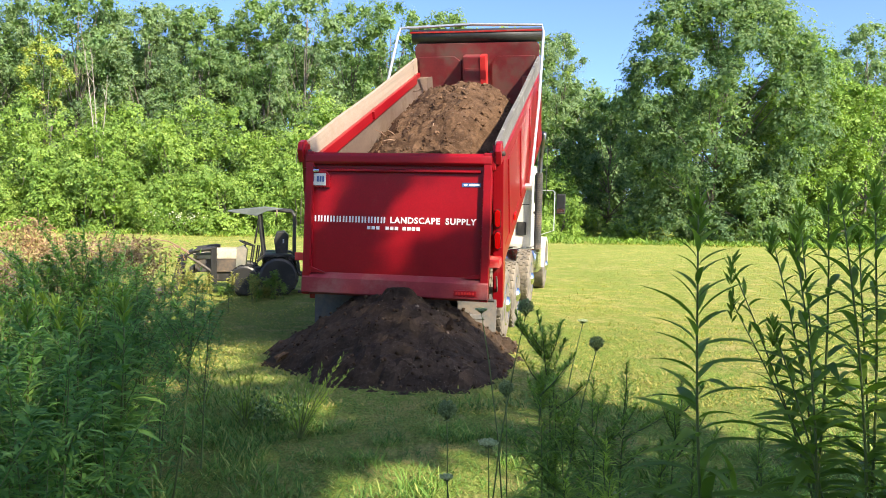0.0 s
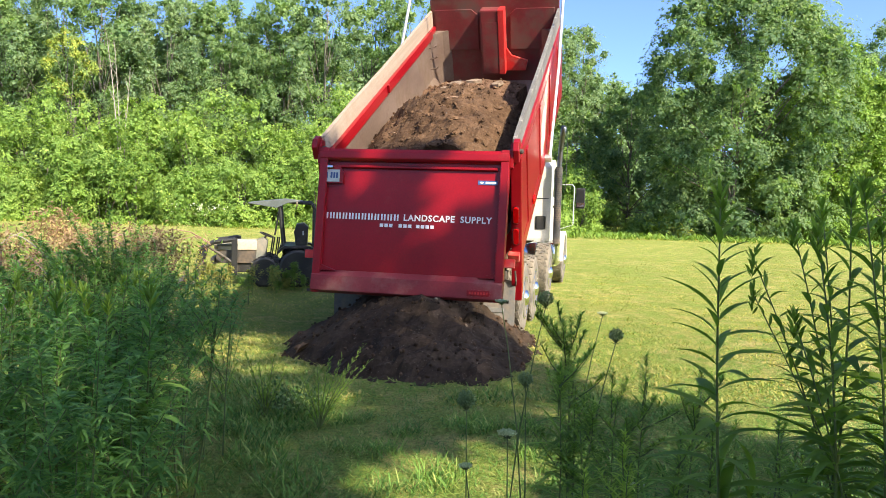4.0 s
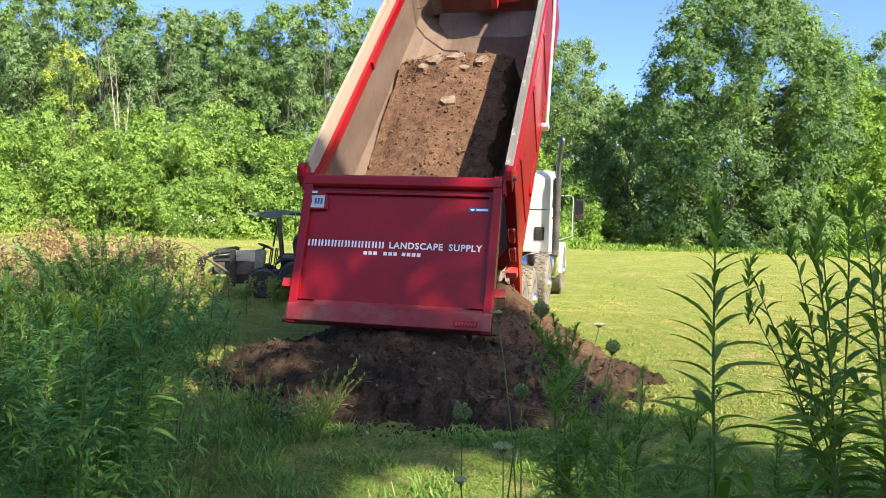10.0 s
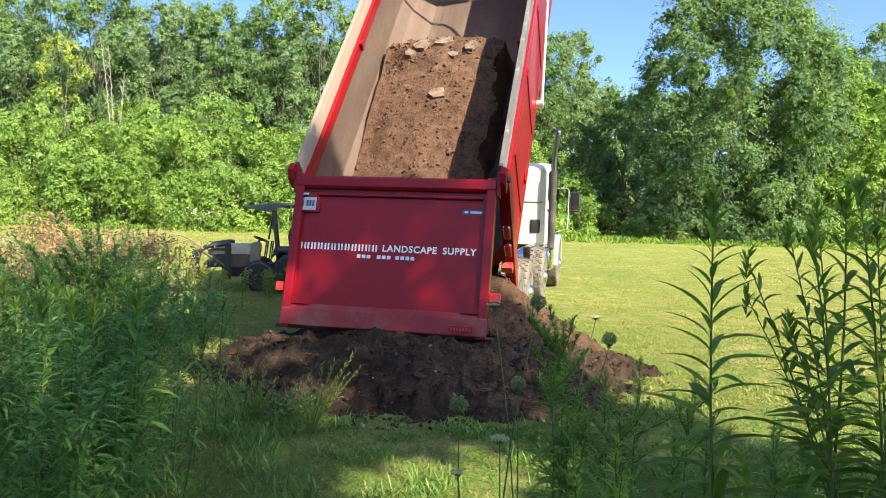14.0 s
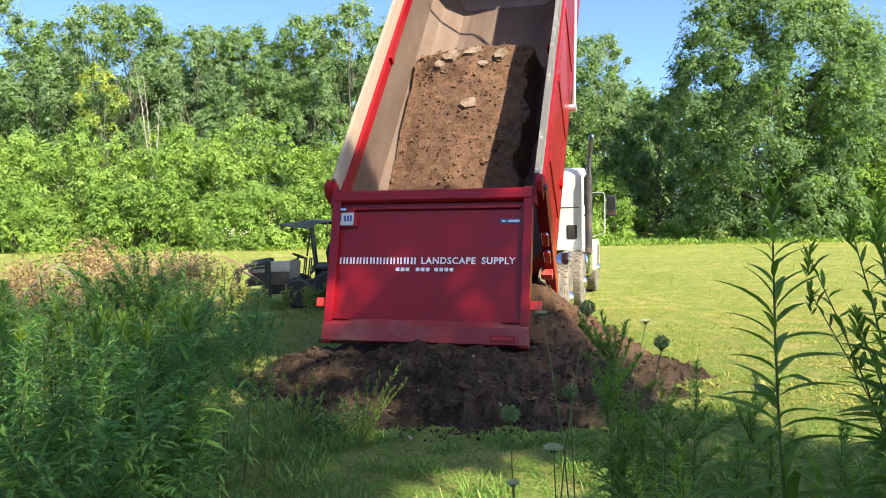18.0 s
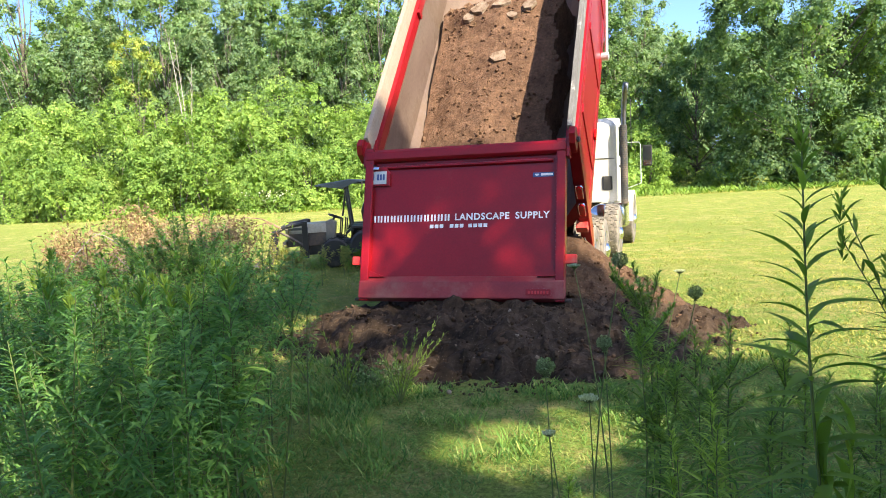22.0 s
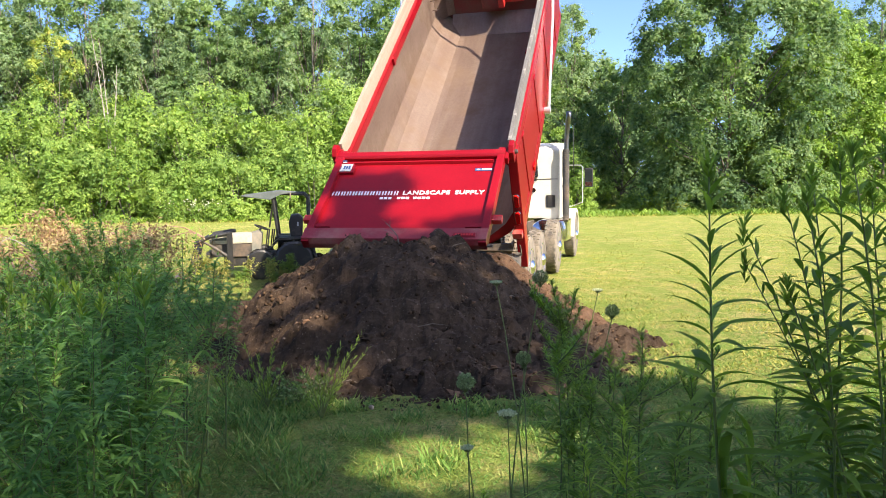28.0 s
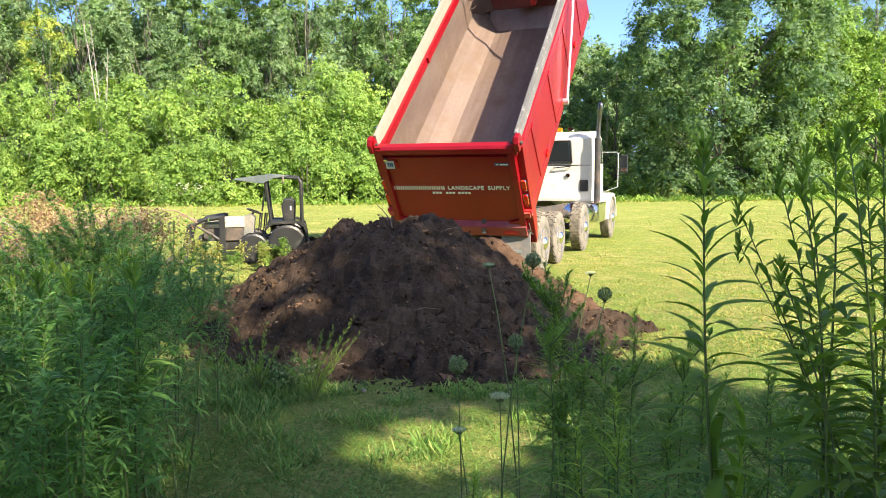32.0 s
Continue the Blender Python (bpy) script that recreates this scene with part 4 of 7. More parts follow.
def build_bed(truck):
    """The tipping body in its own space: x right, y forward along the floor, z up from the hinge."""
    def rear(z):
        return -0.06 + 0.17 * (z + 0.1)
    L, W, T = 6.2, 1.2, 0.05
    bm = bmesh.new()
    # tub: floor with sloped corners and walls
    sect = [(-W + T, 1.42), (-W + T, 0.62), (-W + 0.18, 0.42), (-0.72, 0.17), (-0.60, 0.15), (0.60, 0.15), (0.72, 0.17), (W - 0.18, 0.42), (W - T, 0.62), (W - T, 1.42)]
    outer = [(W, 1.42), (W, 0.45), (W - 0.12, 0.28), (0.75, 0.06), (-0.75, 0.06), (-W + 0.12, 0.28), (-W, 0.45), (-W, 1.42)]
    ring = sect + outer
    a = [bm.verts.new((x, rear(z), z)) for x, z in ring]
    b = [bm.verts.new((x, L, z)) for x, z in ring]
    n, k = len(ring), len(sect)
    for i in range(n):
        j = (i + 1) % n
        f = bm.faces.new((a[i], a[j], b[j], b[i]))
        f.material_index = 0 if i < k - 1 else 1
    f = bm.faces.new(a)
    f.material_index = 1
    f = bm.faces.new(b)
    f.material_index = 1
    bmesh.ops.recalc_face_normals(bm, faces=bm.faces[:])
    bed = part("dump_box", bm, [M_STEEL, M_RED], truck, "raised red steel dump box with scoured bare inside")
    # headboard with the cylinder housing, their shade put into the paint colour
    hb = prism([(-W, 0.1), (W, 0.1), (W, 1.98), (W - 0.05, 2.05), (-W + 0.05, 2.05), (-W, 1.98)], L, L + 0.08, "y", 0.01)
    part("headboard", hb, M_DARKRED, bed, "red headboard toned dark as in shade")
    part("cylinder_housing", prism([(-0.22, 0.64), (0.22, 0.64), (0.22, 1.84), (-0.22, 1.84)], L - 0.30, L - 0.004, "y", 0.03), M_DARKRED, bed, "red cylinder housing toned dark as in shade")
    part("housing_edge", prism([(0.115, 0.66), (0.222, 0.66), (0.222, 1.845), (0.115, 1.845)], L - 0.312, L - 0.02, "y", 0.01), M_REDD, bed, "bright red edge of the housing")
    part("housing_panel", prism([(-0.18, 0.68), (0.10, 0.68), (0.10, 1.62), (-0.18, 1.62)], L - 0.306, L - 0.298, "y", 0.004), M_DARKRED, bed, "red inset panel toned dark as in shade")
    part("headboard_gusset", prism([(0.22, 1.1), (0.32, 0.95), (0.62, 0.85), (0.58, 0.66), (0.22, 0.66)], L - 0.10, L - 0.032, "y", 0.01), M_REDD, bed)
    for s in (-1, 1):
        part("headboard_panel", prism([(s * 0.30, 1.05), (s * 1.12, 1.05), (s * 1.12, 1.80), (s * 0.42, 1.80), (s * 0.30, 1.7)], L - 0.03, L - 0.004, "y", 0.008), M_DARKRED, bed, "maroon headboard panel toned dark as in shade")
        part("corner_fillet", prism([(s * 1.15, L - 0.004), (s * 1.15, L - 0.36), (s * 0.98, L - 0.10), (s * 0.84, L - 0.004)], 0.45, 1.42, "z", 0.005), M_STEEL, bed)
    part("front_sill", prism([(L - 0.004, 0.155), (L - 0.40, 0.155), (L - 0.004, 0.44)], -0.9, 0.9, "x", 0.004), M_STEEL, bed)
    part("tarp_housing", lathe([(-1.26, 0.05), (-1.25, 0.13), (1.25, 0.13), (1.26, 0.05)], 16, "x", None, Matrix.Translation((0, L + 0.10, 2.17))), M_BLACK, bed, "black rolled tarp in its housing", smooth=True)
    part("tarp_hood", prism([(L - 0.02, 2.28), (L + 0.26, 2.20), (L + 0.26, 2.17), (L - 0.02, 2.25)], -1.28, 1.28, "x", 0.005), M_REDD, bed)
    for s in (-1, 1):
        lo, hi = (W - 0.08, W + 0.05) if s > 0 else (-W - 0.05, -W + 0.08)
        rail = prism([(rear(1.36), 1.34), (rear(1.5), 1.50), (L + 0.05, 1.50), (L + 0.05, 1.34)], lo, hi, "x", 0.02)
        part("top_rail", rail, M_RED, bed, "red top rail")
        bl, bh = (W - 0.03, W + 0.02) if s > 0 else (-W - 0.02, -W + 0.03)
        part("side_board", prism([(0.22, 1.50), (0.26, 1.72), (1.4, 1.745), (3.0, 1.735), (4.6, 1.76), (L, 1.78), (L, 1.50)], bl, bh, "x", 0.006), M_BOARD if s < 0 else M_GREYBOARD, bed, "bleached wooden side board" if s < 0 else "weathered grey side board with a worn edge")
        # outside ribs, lower rail, marker lamps
        for y in (0.9, 2.35, 3.8, 5.2):
            part("side_rib", box(min(s * W, s * (W + 0.07)), max(s * W, s * (W + 0.07)), y - 0.07, y + 0.07, 0.3, 1.34, 0.015), M_RED, bed)
        part("side_skin", box(min(s * (W + 0.01), s * (W + 0.052)), max(s * (W + 0.01), s * (W + 0.052)), 0.30, L - 0.02, 0.33, 1.345, 0.01), M_RED, bed, "scuffed red outer side sheet")
        part("lower_rail", box(min(s * (W - 0.06), s * (W + 0.06)), max(s * (W - 0.06), s * (W + 0.06)), 0.0, L, 0.14, 0.34, 0.02), M_RED, bed)
        for y, z in ((4.47, 0.53), (1.40, 0.35)):
            lampb = part("marker_lamp", box(min(s * (W + 0.06), s * (W + 0.085)), max(s * (W + 0.06), s * (W + 0.085)), y - 0.07, y + 0.07, z - 0.04, z + 0.04, 0.008), M_LENS, bed, "red marker lamp")
        part("rail_hook", box(min(s * (W - 0.12), s * (W - 0.08)), max(s * (W - 0.12), s * (W - 0.08)), 2.8, 2.88, 1.38, 1.50, 0.008), M_RED, bed)
        # rear corner post with lamps
        post = prism([(rear(-0.31) - 0.02, -0.31), (rear(1.52) - 0.02, 1.52), (rear(1.52) + 0.2, 1.52), (rear(-0.12) + 0.22, 0.02), (rear(-0.31) + 0.10, -0.25)], min(s * (W - 0.05), s * (W + 0.08)), max(s * (W - 0.05), s * (W + 0.08)), "x", 0.012)
        post = part("rear_post", post, M_RED, bed, "red rear corner post")
        ear = prism([(0.05, 1.50), (0.05, 1.66), (0.12, 1.74), (0.22, 1.74), (0.28, 1.66), (0.28, 1.50)], min(s * 1.20, s * 1.27), max(s * 1.20, s * 1.27), "x", 0.01)
        part("hinge_ear", ear, M_RED, post)
        for z in (0.55, 0.82):
            y = rear(z) - 0.02
            part("tail_lamp_rim", prism([(s * W - 0.05 * s + 0.045 * math.cos(k * math.tau / 12) + 0.065 * s, z + (0.075 if math.sin(k * math.tau / 12) >= 0 else -0.075) + 0.045 * math.sin(k * math.tau / 12)) for k in range(12)], y - 0.03, y - 0.006, "y"), M_CHROME, post, "chrome lamp rim")
            part("tail_lamp", prism([(s * W - 0.05 * s + 0.034 * math.cos(k * math.tau / 12) + 0.065 * s, z + (0.07 if math.sin(k * math.tau / 12) >= 0 else -0.07) + 0.034 * math.sin(k * math.tau / 12)) for k in range(12)], y - 0.045, y - 0.028, "y"), M_LENS, post, "red tail lamp")
        part("latch", box(min(s * 1.12, s * 1.26), max(s * 1.12, s * 1.26), rear(0.28) - 0.1, rear(0.28) + 0.05, 0.24, 0.34, 0.012), M_REDD, post)
        part("safety_chain", tube([(s * 1.2, rear(0) - 0.03, 0.1), (s * 1.21, rear(0) - 0.06, -0.02), (s * 1.2, rear(0) - 0.02, -0.14)], 0.012, 5), M_FRAME, post)
        # tarp arm
        part("tarp_arm", tube([(s * 1.33, 3.0, 0.25), (s * 1.36, 4.3, 1.35), (s * 1.34, 5.5, 2.3), (s * 1.30, 5.62, 2.42), (0, 5.62, 2.46)], 0.026, 8), M_ALU, bed, "pale tarp arm")
        part("arm_pivot", lathe([(s * 1.26, 0.06), (s * 1.36, 0.06), (s * 1.37, 0.02)], 12, "x", None, Matrix.Translation((0, 3.0, 0.25))), M_ALU, bed)
    for y in (0.1, 1.2, 2.4, 3.6, 4.8, 6.0):
        part("floor_beam", box(-0.9, 0.9, y - 0.05, y + 0.05, -0.02, 0.1, 0.01), M_FRAME, bed)
    for x in (-0.4, 0.4):
        part("long_sill", box(x - 0.06, x + 0.06, -0.1, 6.1, -0.08, 0.05, 0.01), M_FRAME, bed)
    # steps on the inside of the wall by the headboard
    for k in range(3):
        part("inside_step", tube([(-1.14, 5.6, 0.85 + 0.2 * k), (-1.02, 5.6, 0.87 + 0.2 * k), (-0.99, 5.6, 0.9 + 0.2 * k)], 0.012, 5), M_STEEL, bed)
    return bed


def build_gate(truck):
    """The tailgate in its own space: hangs down from the pivot line; its outer face looks backwards."""
    H, W = 1.77, 1.165
    bm = bmesh.new()
    box(-W + 0.03, W - 0.03, -0.012, 0.02, -H + 0.05, -0.02, 0.0, bm)
    gate = part("tailgate", bm, M_RED, truck, "glossy red swinging tailgate with white lettering")
    part("top_beam", prism([(-0.055, -0.16), (-0.085, -0.13), (-0.085, -0.05), (-0.05, -0.01), (0.06, -0.01), (0.07, -0.16)], -W, W, "x", 0.012), M_RED, gate)
    part("top_lip", prism([(-0.012, -0.25), (-0.05, -0.235), (-0.05, -0.215), (-0.012, -0.20)], -W + 0.14, W - 0.14, "x", 0.004), M_RED, gate)
    part("bottom_beam", prism([(-0.015, -1.49), (-0.095, -1.56), (-0.095, -1.74), (-0.02, -1.77), (0.05, -1.77), (0.05, -1.49)], -W, W, "x", 0.012), M_REDB, gate, "dusty red lower beam")
    for s in (-1, 1):
        x0, x1 = sorted((s * W, s * (W - 0.10)))
        part("side_channel", box(x0, x1, -0.075, 0.05, -1.77, 0.0, 0.012), M_RED, gate)
        part("corner_gusset", prism([(s * (W - 0.1), -1.50), (s * (W - 0.3), -1.50), (s * (W - 0.1), -1.43)], -0.06, -0.012, "y", 0.003), M_RED, gate)
        part("pivot_arm", prism([(-0.05, -0.2), (-0.07, 0.02), (-0.03, 0.10), (0.04, 0.10), (0.07, 0.02), (0.05, -0.2)], min(s * 1.165, s * 1.205), max(s * 1.165, s * 1.205), "x", 0.008), M_RED, gate, "red pivot arm")
        part("pivot_pin", lathe([(s * 1.13, 0.03), (s * 1.30, 0.03), (s * 1.31, 0.015)], 12, "x"), M_FRAME, gate)
        part("latch_lug", box(min(s * W, s * (W + 0.12)), max(s * W, s * (W + 0.12)), -0.04, 0.03, -1.36, -1.26, 0.01), M_REDD, gate)
        part("bottom_pin", lathe([(s * (W - 0.02), 0.02), (s * (W + 0.07), 0.02)], 10, "x", None, Matrix.Translation((0, 0, -1.75))), M_FRAME, gate)
    out = Matrix.Rotation(math.pi / 2, 4, "X")
    face = -0.016
    # lettering: the first word is a name and is drawn as plain blocks
    for i in range(12):
        x = -1.085 + i * 0.081
        for k in (0.0, 0.037):
            part("name_bar", box(x + k, x + k + 0.019, face - 0.002, face + 0.002, -0.865, -0.790), M_LETTER, gate)
    lettering("lettering", "LANDSCAPE", 0.104, M_LETTER, gate, Matrix.Translation((0.235, face, -0.828)) @ out, spacing=1.12)
    lettering("lettering", "SUPPLY", 0.104, M_LETTER, gate, Matrix.Translation((0.80, face, -0.828)) @ out, spacing=1.12)
    for x0, n in ((-0.365, 3), (-0.13, 3), (0.085, 4)):
        for i in range(n):
            x = x0 + i * 0.058
            part("number_bar", box(x, x + 0.042, face - 0.002, face + 0.002, -0.945, -0.905), M_LETTER, gate)
    # plate on its bracket, with a lamp
    br = part("plate_bracket", prism([(-1.14, -0.44), (-0.86, -0.44), (-0.86, -0.30), (-0.92, -0.22), (-1.14, -0.22)], -0.05, -0.013, "y", 0.006), M_RED, gate)
    part("number_plate", box(-1.135, -0.905, -0.058, -0.051, -0.42, -0.27, 0.002), M_PLATE, br, "white number plate")
    for x in (-1.115, -1.080, -1.02, -0.985, -0.95):
        part("plate_mark", box(x, x + 0.024, -0.061, -0.058, -0.375, -0.305), M_BLUE, br)
    part("plate_lamp", box(-1.06, -0.99, -0.09, -0.05, -0.255, -0.225, 0.008), M_CHROME, br)
    part("lamp_cable", tube([(-1.02, -0.06, -0.23), (-1.1, -0.07, -0.17), (-1.19, -0.03, -0.12)], 0.008, 5), M_BLACK, gate)
    chip = part("maker_badge", box(0.80, 1.03, face - 0.002, face + 0.002, -0.405, -0.355), M_BLUE, gate, "small blue badge")
    part("badge_mark", box(0.89, 1.02, face - 0.004, face - 0.001, -0.392, -0.368), M_LETTER, chip)
    part("badge_mark", prism([(0.83, -0.37), (0.86, -0.37), (0.87, -0.38), (0.845, -0.395), (0.82, -0.38)], face - 0.004, face - 0.001, "y"), M_LETTER, chip)
    bd = part("raised_badge", box(0.76, 1.03, -0.105, -0.09, -1.71, -1.64, 0.006), M_RED, gate, "raised red badge")
    for i in range(7):
        part("badge_mark", box(0.785 + i * 0.033, 0.805 + i * 0.033, -0.110, -0.104, -1.69, -1.66), M_REDD, bd)
    return gate


truck, dump_box, tailgate, truck_wheels = build_truck()


# ---- soil ----
def mound(name, rx, ry, h, mat, parent, seed, power=1.0, rough=0.05, n=70, label="", flat=0.0, deep=0.4):
    """A rough heap of soil: a dome of repose with clods, lumps and ragged foot."""
    bm = bmesh.new()
    rows = []
    for j in range(n + 1):
        row = []
        for i in range(n + 1):
            x, y = (i / n * 2 - 1) * 1.25, (j / n * 2 - 1) * 1.25
            p = Vector((x * rx, y * ry, seed * 7.3))
            ang = math.atan2(y, x)
            edge = 1 + 0.10 * noise.noise(Vector((math.cos(ang) * 1.4, math.sin(ang) * 1.4, seed))) + 0.05 * noise.noise(Vector((math.cos(ang) * 4, math.sin(ang) * 4, seed)))
            d = math.hypot(x, y) / edge
            z = h * max(-deep, (1 - max(0, d - flat) / (1 - flat)) if power == 1.0 else 1 - d ** power)
            if d < 0.18 + flat:
                z -= h * 0.5 * (0.18 + flat - d) ** 2 / (0.18 + flat)
            lump = noise.fractal(p * 1.5, 0.7, 2.2, 4) * rough * 1.8 + abs(noise.noise(p * 4.5)) * rough * 1.9 + noise.noise(p * 9) * rough * 0.75 + noise.noise(p * 19) * rough * 0.5
            row.append(bm.verts.new((x * rx + noise.noise(p * 3) * rough * 0.5, y * ry, z + lump)))
        rows.append(row)
    for a, b in zip(rows, rows[1:]):
        for i in range(n):
            bm.faces.new((a[i], a[i + 1], b[i + 1], b[i]))
    return part(name, bm, mat, parent, label)


def clod_mesh(name, r, mat, seed):
    bm = bmesh.new()
    bmesh.ops.create_icosphere(bm, subdivisions=2, radius=r)
    for v in bm.verts:
        p = v.co / r
        v.co *= 0.75 + 0.75 * noise.noise(p * 1.3 + Vector((seed * 3.1, 0, 0))) + 0.45 * noise.noise(p * 3.2 + Vector((0, seed * 2.7, 0)))
        v.co.z *= 0.6
        v.co.x *= 1.2
    me = bpy.data.meshes.new(name)
    bm.to_mesh(me)
    bm.free()
    me.materials.append(mat)
    return me


def crumb_layer(body, count, seed, back=0.6, low=0.0, mat=None, spots=None, size=0.005):
    """Countless crumbs of soil lying all over a mound, in one mesh."""
    r = np.random.default_rng(seed)
    co = np.empty(len(body.data.vertices) * 3, dtype=np.float32)
    body.data.vertices.foreach_get("co", co)
    co = co.reshape(-1, 3)
    co = co[(co[:, 1] < back) & (co[:, 2] > low)]
    t = bmesh.new()
    bmesh.ops.create_icosphere(t, subdivisions=1, radius=1.0)
    v0 = np.array([v.co[:] for v in t.verts])
    f0 = np.array([[v.index for v in f.verts] for f in t.faces], dtype=np.int32)
    t.free()
    at = spots if spots is not None else co[r.integers(0, len(co), count)] + r.normal(size=(count, 3)) * np.array([0.03, 0.03, 0.008])
    size = size + 0.022 * r.random(count) ** 4
    v = at[:, None, :] + v0[None] * size[:, None, None] * (0.65 + 0.7 * r.random((count, len(v0), 1)))
    f = f0[None] + (np.arange(count, dtype=np.int32) * len(v0))[:, None, None]
    me = bpy.data.meshes.new("crumb_layer")
    me.vertices.add(count * len(v0))
    me.vertices.foreach_set("co", v.astype(np.float32).ravel())
    me.loops.add(count * len(f0) * 3)
    me.loops.foreach_set("vertex_index", f.ravel())
    me.polygons.add(count * len(f0))
    me.polygons.foreach_set("loop_start", np.arange(0, count * len(f0) * 3, 3, dtype=np.int32))
    me.update()
    me.materials.append(mat or M_CRUMB)
    ob = new("crumb_layer", me)
    ob.parent = body
    tagged(ob, kind="stuff")


def build_pile():
    pile = new("soil_pile")
    pile.location = (-0.55, 8.2, ground_z(0, 8.2) - 0.02)
    tagged(pile, "heap of dark crumbly topsoil tipped on the grass", "soil heap")
    # the heap's shade is partly in its darker soil colour
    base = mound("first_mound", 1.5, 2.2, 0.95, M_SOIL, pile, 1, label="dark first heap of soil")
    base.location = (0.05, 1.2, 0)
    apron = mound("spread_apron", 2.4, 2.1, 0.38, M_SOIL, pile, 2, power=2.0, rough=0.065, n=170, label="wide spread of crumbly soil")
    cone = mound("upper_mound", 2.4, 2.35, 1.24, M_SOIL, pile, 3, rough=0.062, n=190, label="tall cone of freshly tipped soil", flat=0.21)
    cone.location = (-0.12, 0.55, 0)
    # the spill takes the lighter tone that stands for sunlit soil
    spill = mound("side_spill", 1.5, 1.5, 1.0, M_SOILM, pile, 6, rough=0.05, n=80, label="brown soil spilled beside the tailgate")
    spill.location = (1.05, 1.15, 0)
    # clods and stones lying on the two later mounds
    shapes = [clod_mesh("clod", 1.0, m, k) for k, m in enumerate((M_CLOD, M_CLOD, M_CLODL, M_CLOD, M_CLODL))]
    random.seed(21)
    for body, rx, ry, h, count in ((apron, 2.2, 2.2, 0.46, 170), (cone, 2.45, 2.35, 1.22, 200), (base, 1.5, 2.2, 0.95, 60), (spill, 1.5, 1.5, 1.0, 24)):
        tree_of = [v.co.copy() for v in body.data.vertices]
        for i in range(count):
            v = random.choice(tree_of)
            if v.y > 0.4 or v.z < 0.02:
                continue
            r = random.choice((0.018, 0.022, 0.028, 0.035, 0.035, 0.05, 0.075)) * random.uniform(0.8, 1.3)
            c = new("clod", random.choice(shapes) if body is not spill else shapes[2 + 2 * (i % 2)])
            c.parent = body
            c.matrix_basis = pose(v.x, v.y, v.z + r * 0.05, random.uniform(-40, 40), random.uniform(-40, 40), random.uniform(0, 360)) @ Matrix.Diagonal((r, r, r, 1))
    for body, count in ((base, 1200), (apron, 2300), (cone, 2600), (spill, 700)):
        crumb_layer(body, count, count, mat=M_SOILM if body is spill else None)
    # crumbs that rolled on to the grass round the foot
    r = np.random.default_rng(5)
    n = 700
    a, out = math.pi * (1.0 + r.random(n)), 0.96 + 0.16 * r.random(n) ** 1.8
    crumb_layer(apron, n, 8, spots=np.stack([2.4 * out * np.cos(a), 2.1 * out * np.sin(a), 0.03 + 0.02 * r.random(n) - 0.028 * np.sin(a) * out], 1), size=0.004)
    # broken flat lumps half sunk in the heap
    for body, x, y, z, size, tilt, turn in ((cone, 0.12, -1.55, 0.44, 0.24, 34, 20), (cone, 0.5, -1.35, 0.52, 0.10, 35, 80), (cone, -0.6, -1.6, 0.36, 0.09, 25, 130), (apron, 0.1, -1.3, 0.26, 0.15, 20, 40), (apron, -0.9, -1.2, 0.22, 0.12, 25, 100)):
        rim = [(size * random.uniform(0.75, 1.15) * math.cos(k * math.tau / 7), size * 0.6 * random.uniform(0.75, 1.1) * math.sin(k * math.tau / 7)) for k in range(7)]
        lump = part("flat_lump", prism(rim, -0.06, 0.05, "z", 0.012), M_SOILM, body, "flat broken lump of compacted soil")
        lump.matrix_basis = pose(x, y, z, tilt, 0, 0) @ Matrix.Rotation(radians(turn), 4, "Z")
    # a forked dead twig standing on the heap
    twig = tube([(0.05, -0.30, 1.10), (0.02, -0.32, 1.26), (-0.06, -0.34, 1.36), (-0.14, -0.34, 1.44)], [0.008, 0.007, 0.005, 0.002], 5)
    tube([(-0.06, -0.34, 1.36), (-0.05, -0.35, 1.46)], [0.004, 0.002], 4, twig)
    tube([(0.02, -0.32, 1.26), (-0.12, -0.33, 1.32)], [0.004, 0.002], 4, twig)
    part("twig", twig, M_BARK, cone, "dark forked twig")
    # roots and twigs in the soil
    for body in (apron, cone):
        for k in range(5):
            v = random.choice([q.co for q in body.data.vertices if q.co.y < 0 and q.co.z > 0.1])
            a = random.uniform(0, math.tau)
            d = Vector((math.cos(a), math.sin(a) * 0.4, random.uniform(0, 0.5))) * random.uniform(0.08, 0.2)
            part("root", tube([v - d, v + Vector((0, 0, 0.03)), v + d], [0.003, 0.004, 0.0015], 5), M_BARK, body, "broken root")
    return pile, base, apron, cone, spill


soil_pile, first_heap, apron, upper_heap, side_spill = build_pile()


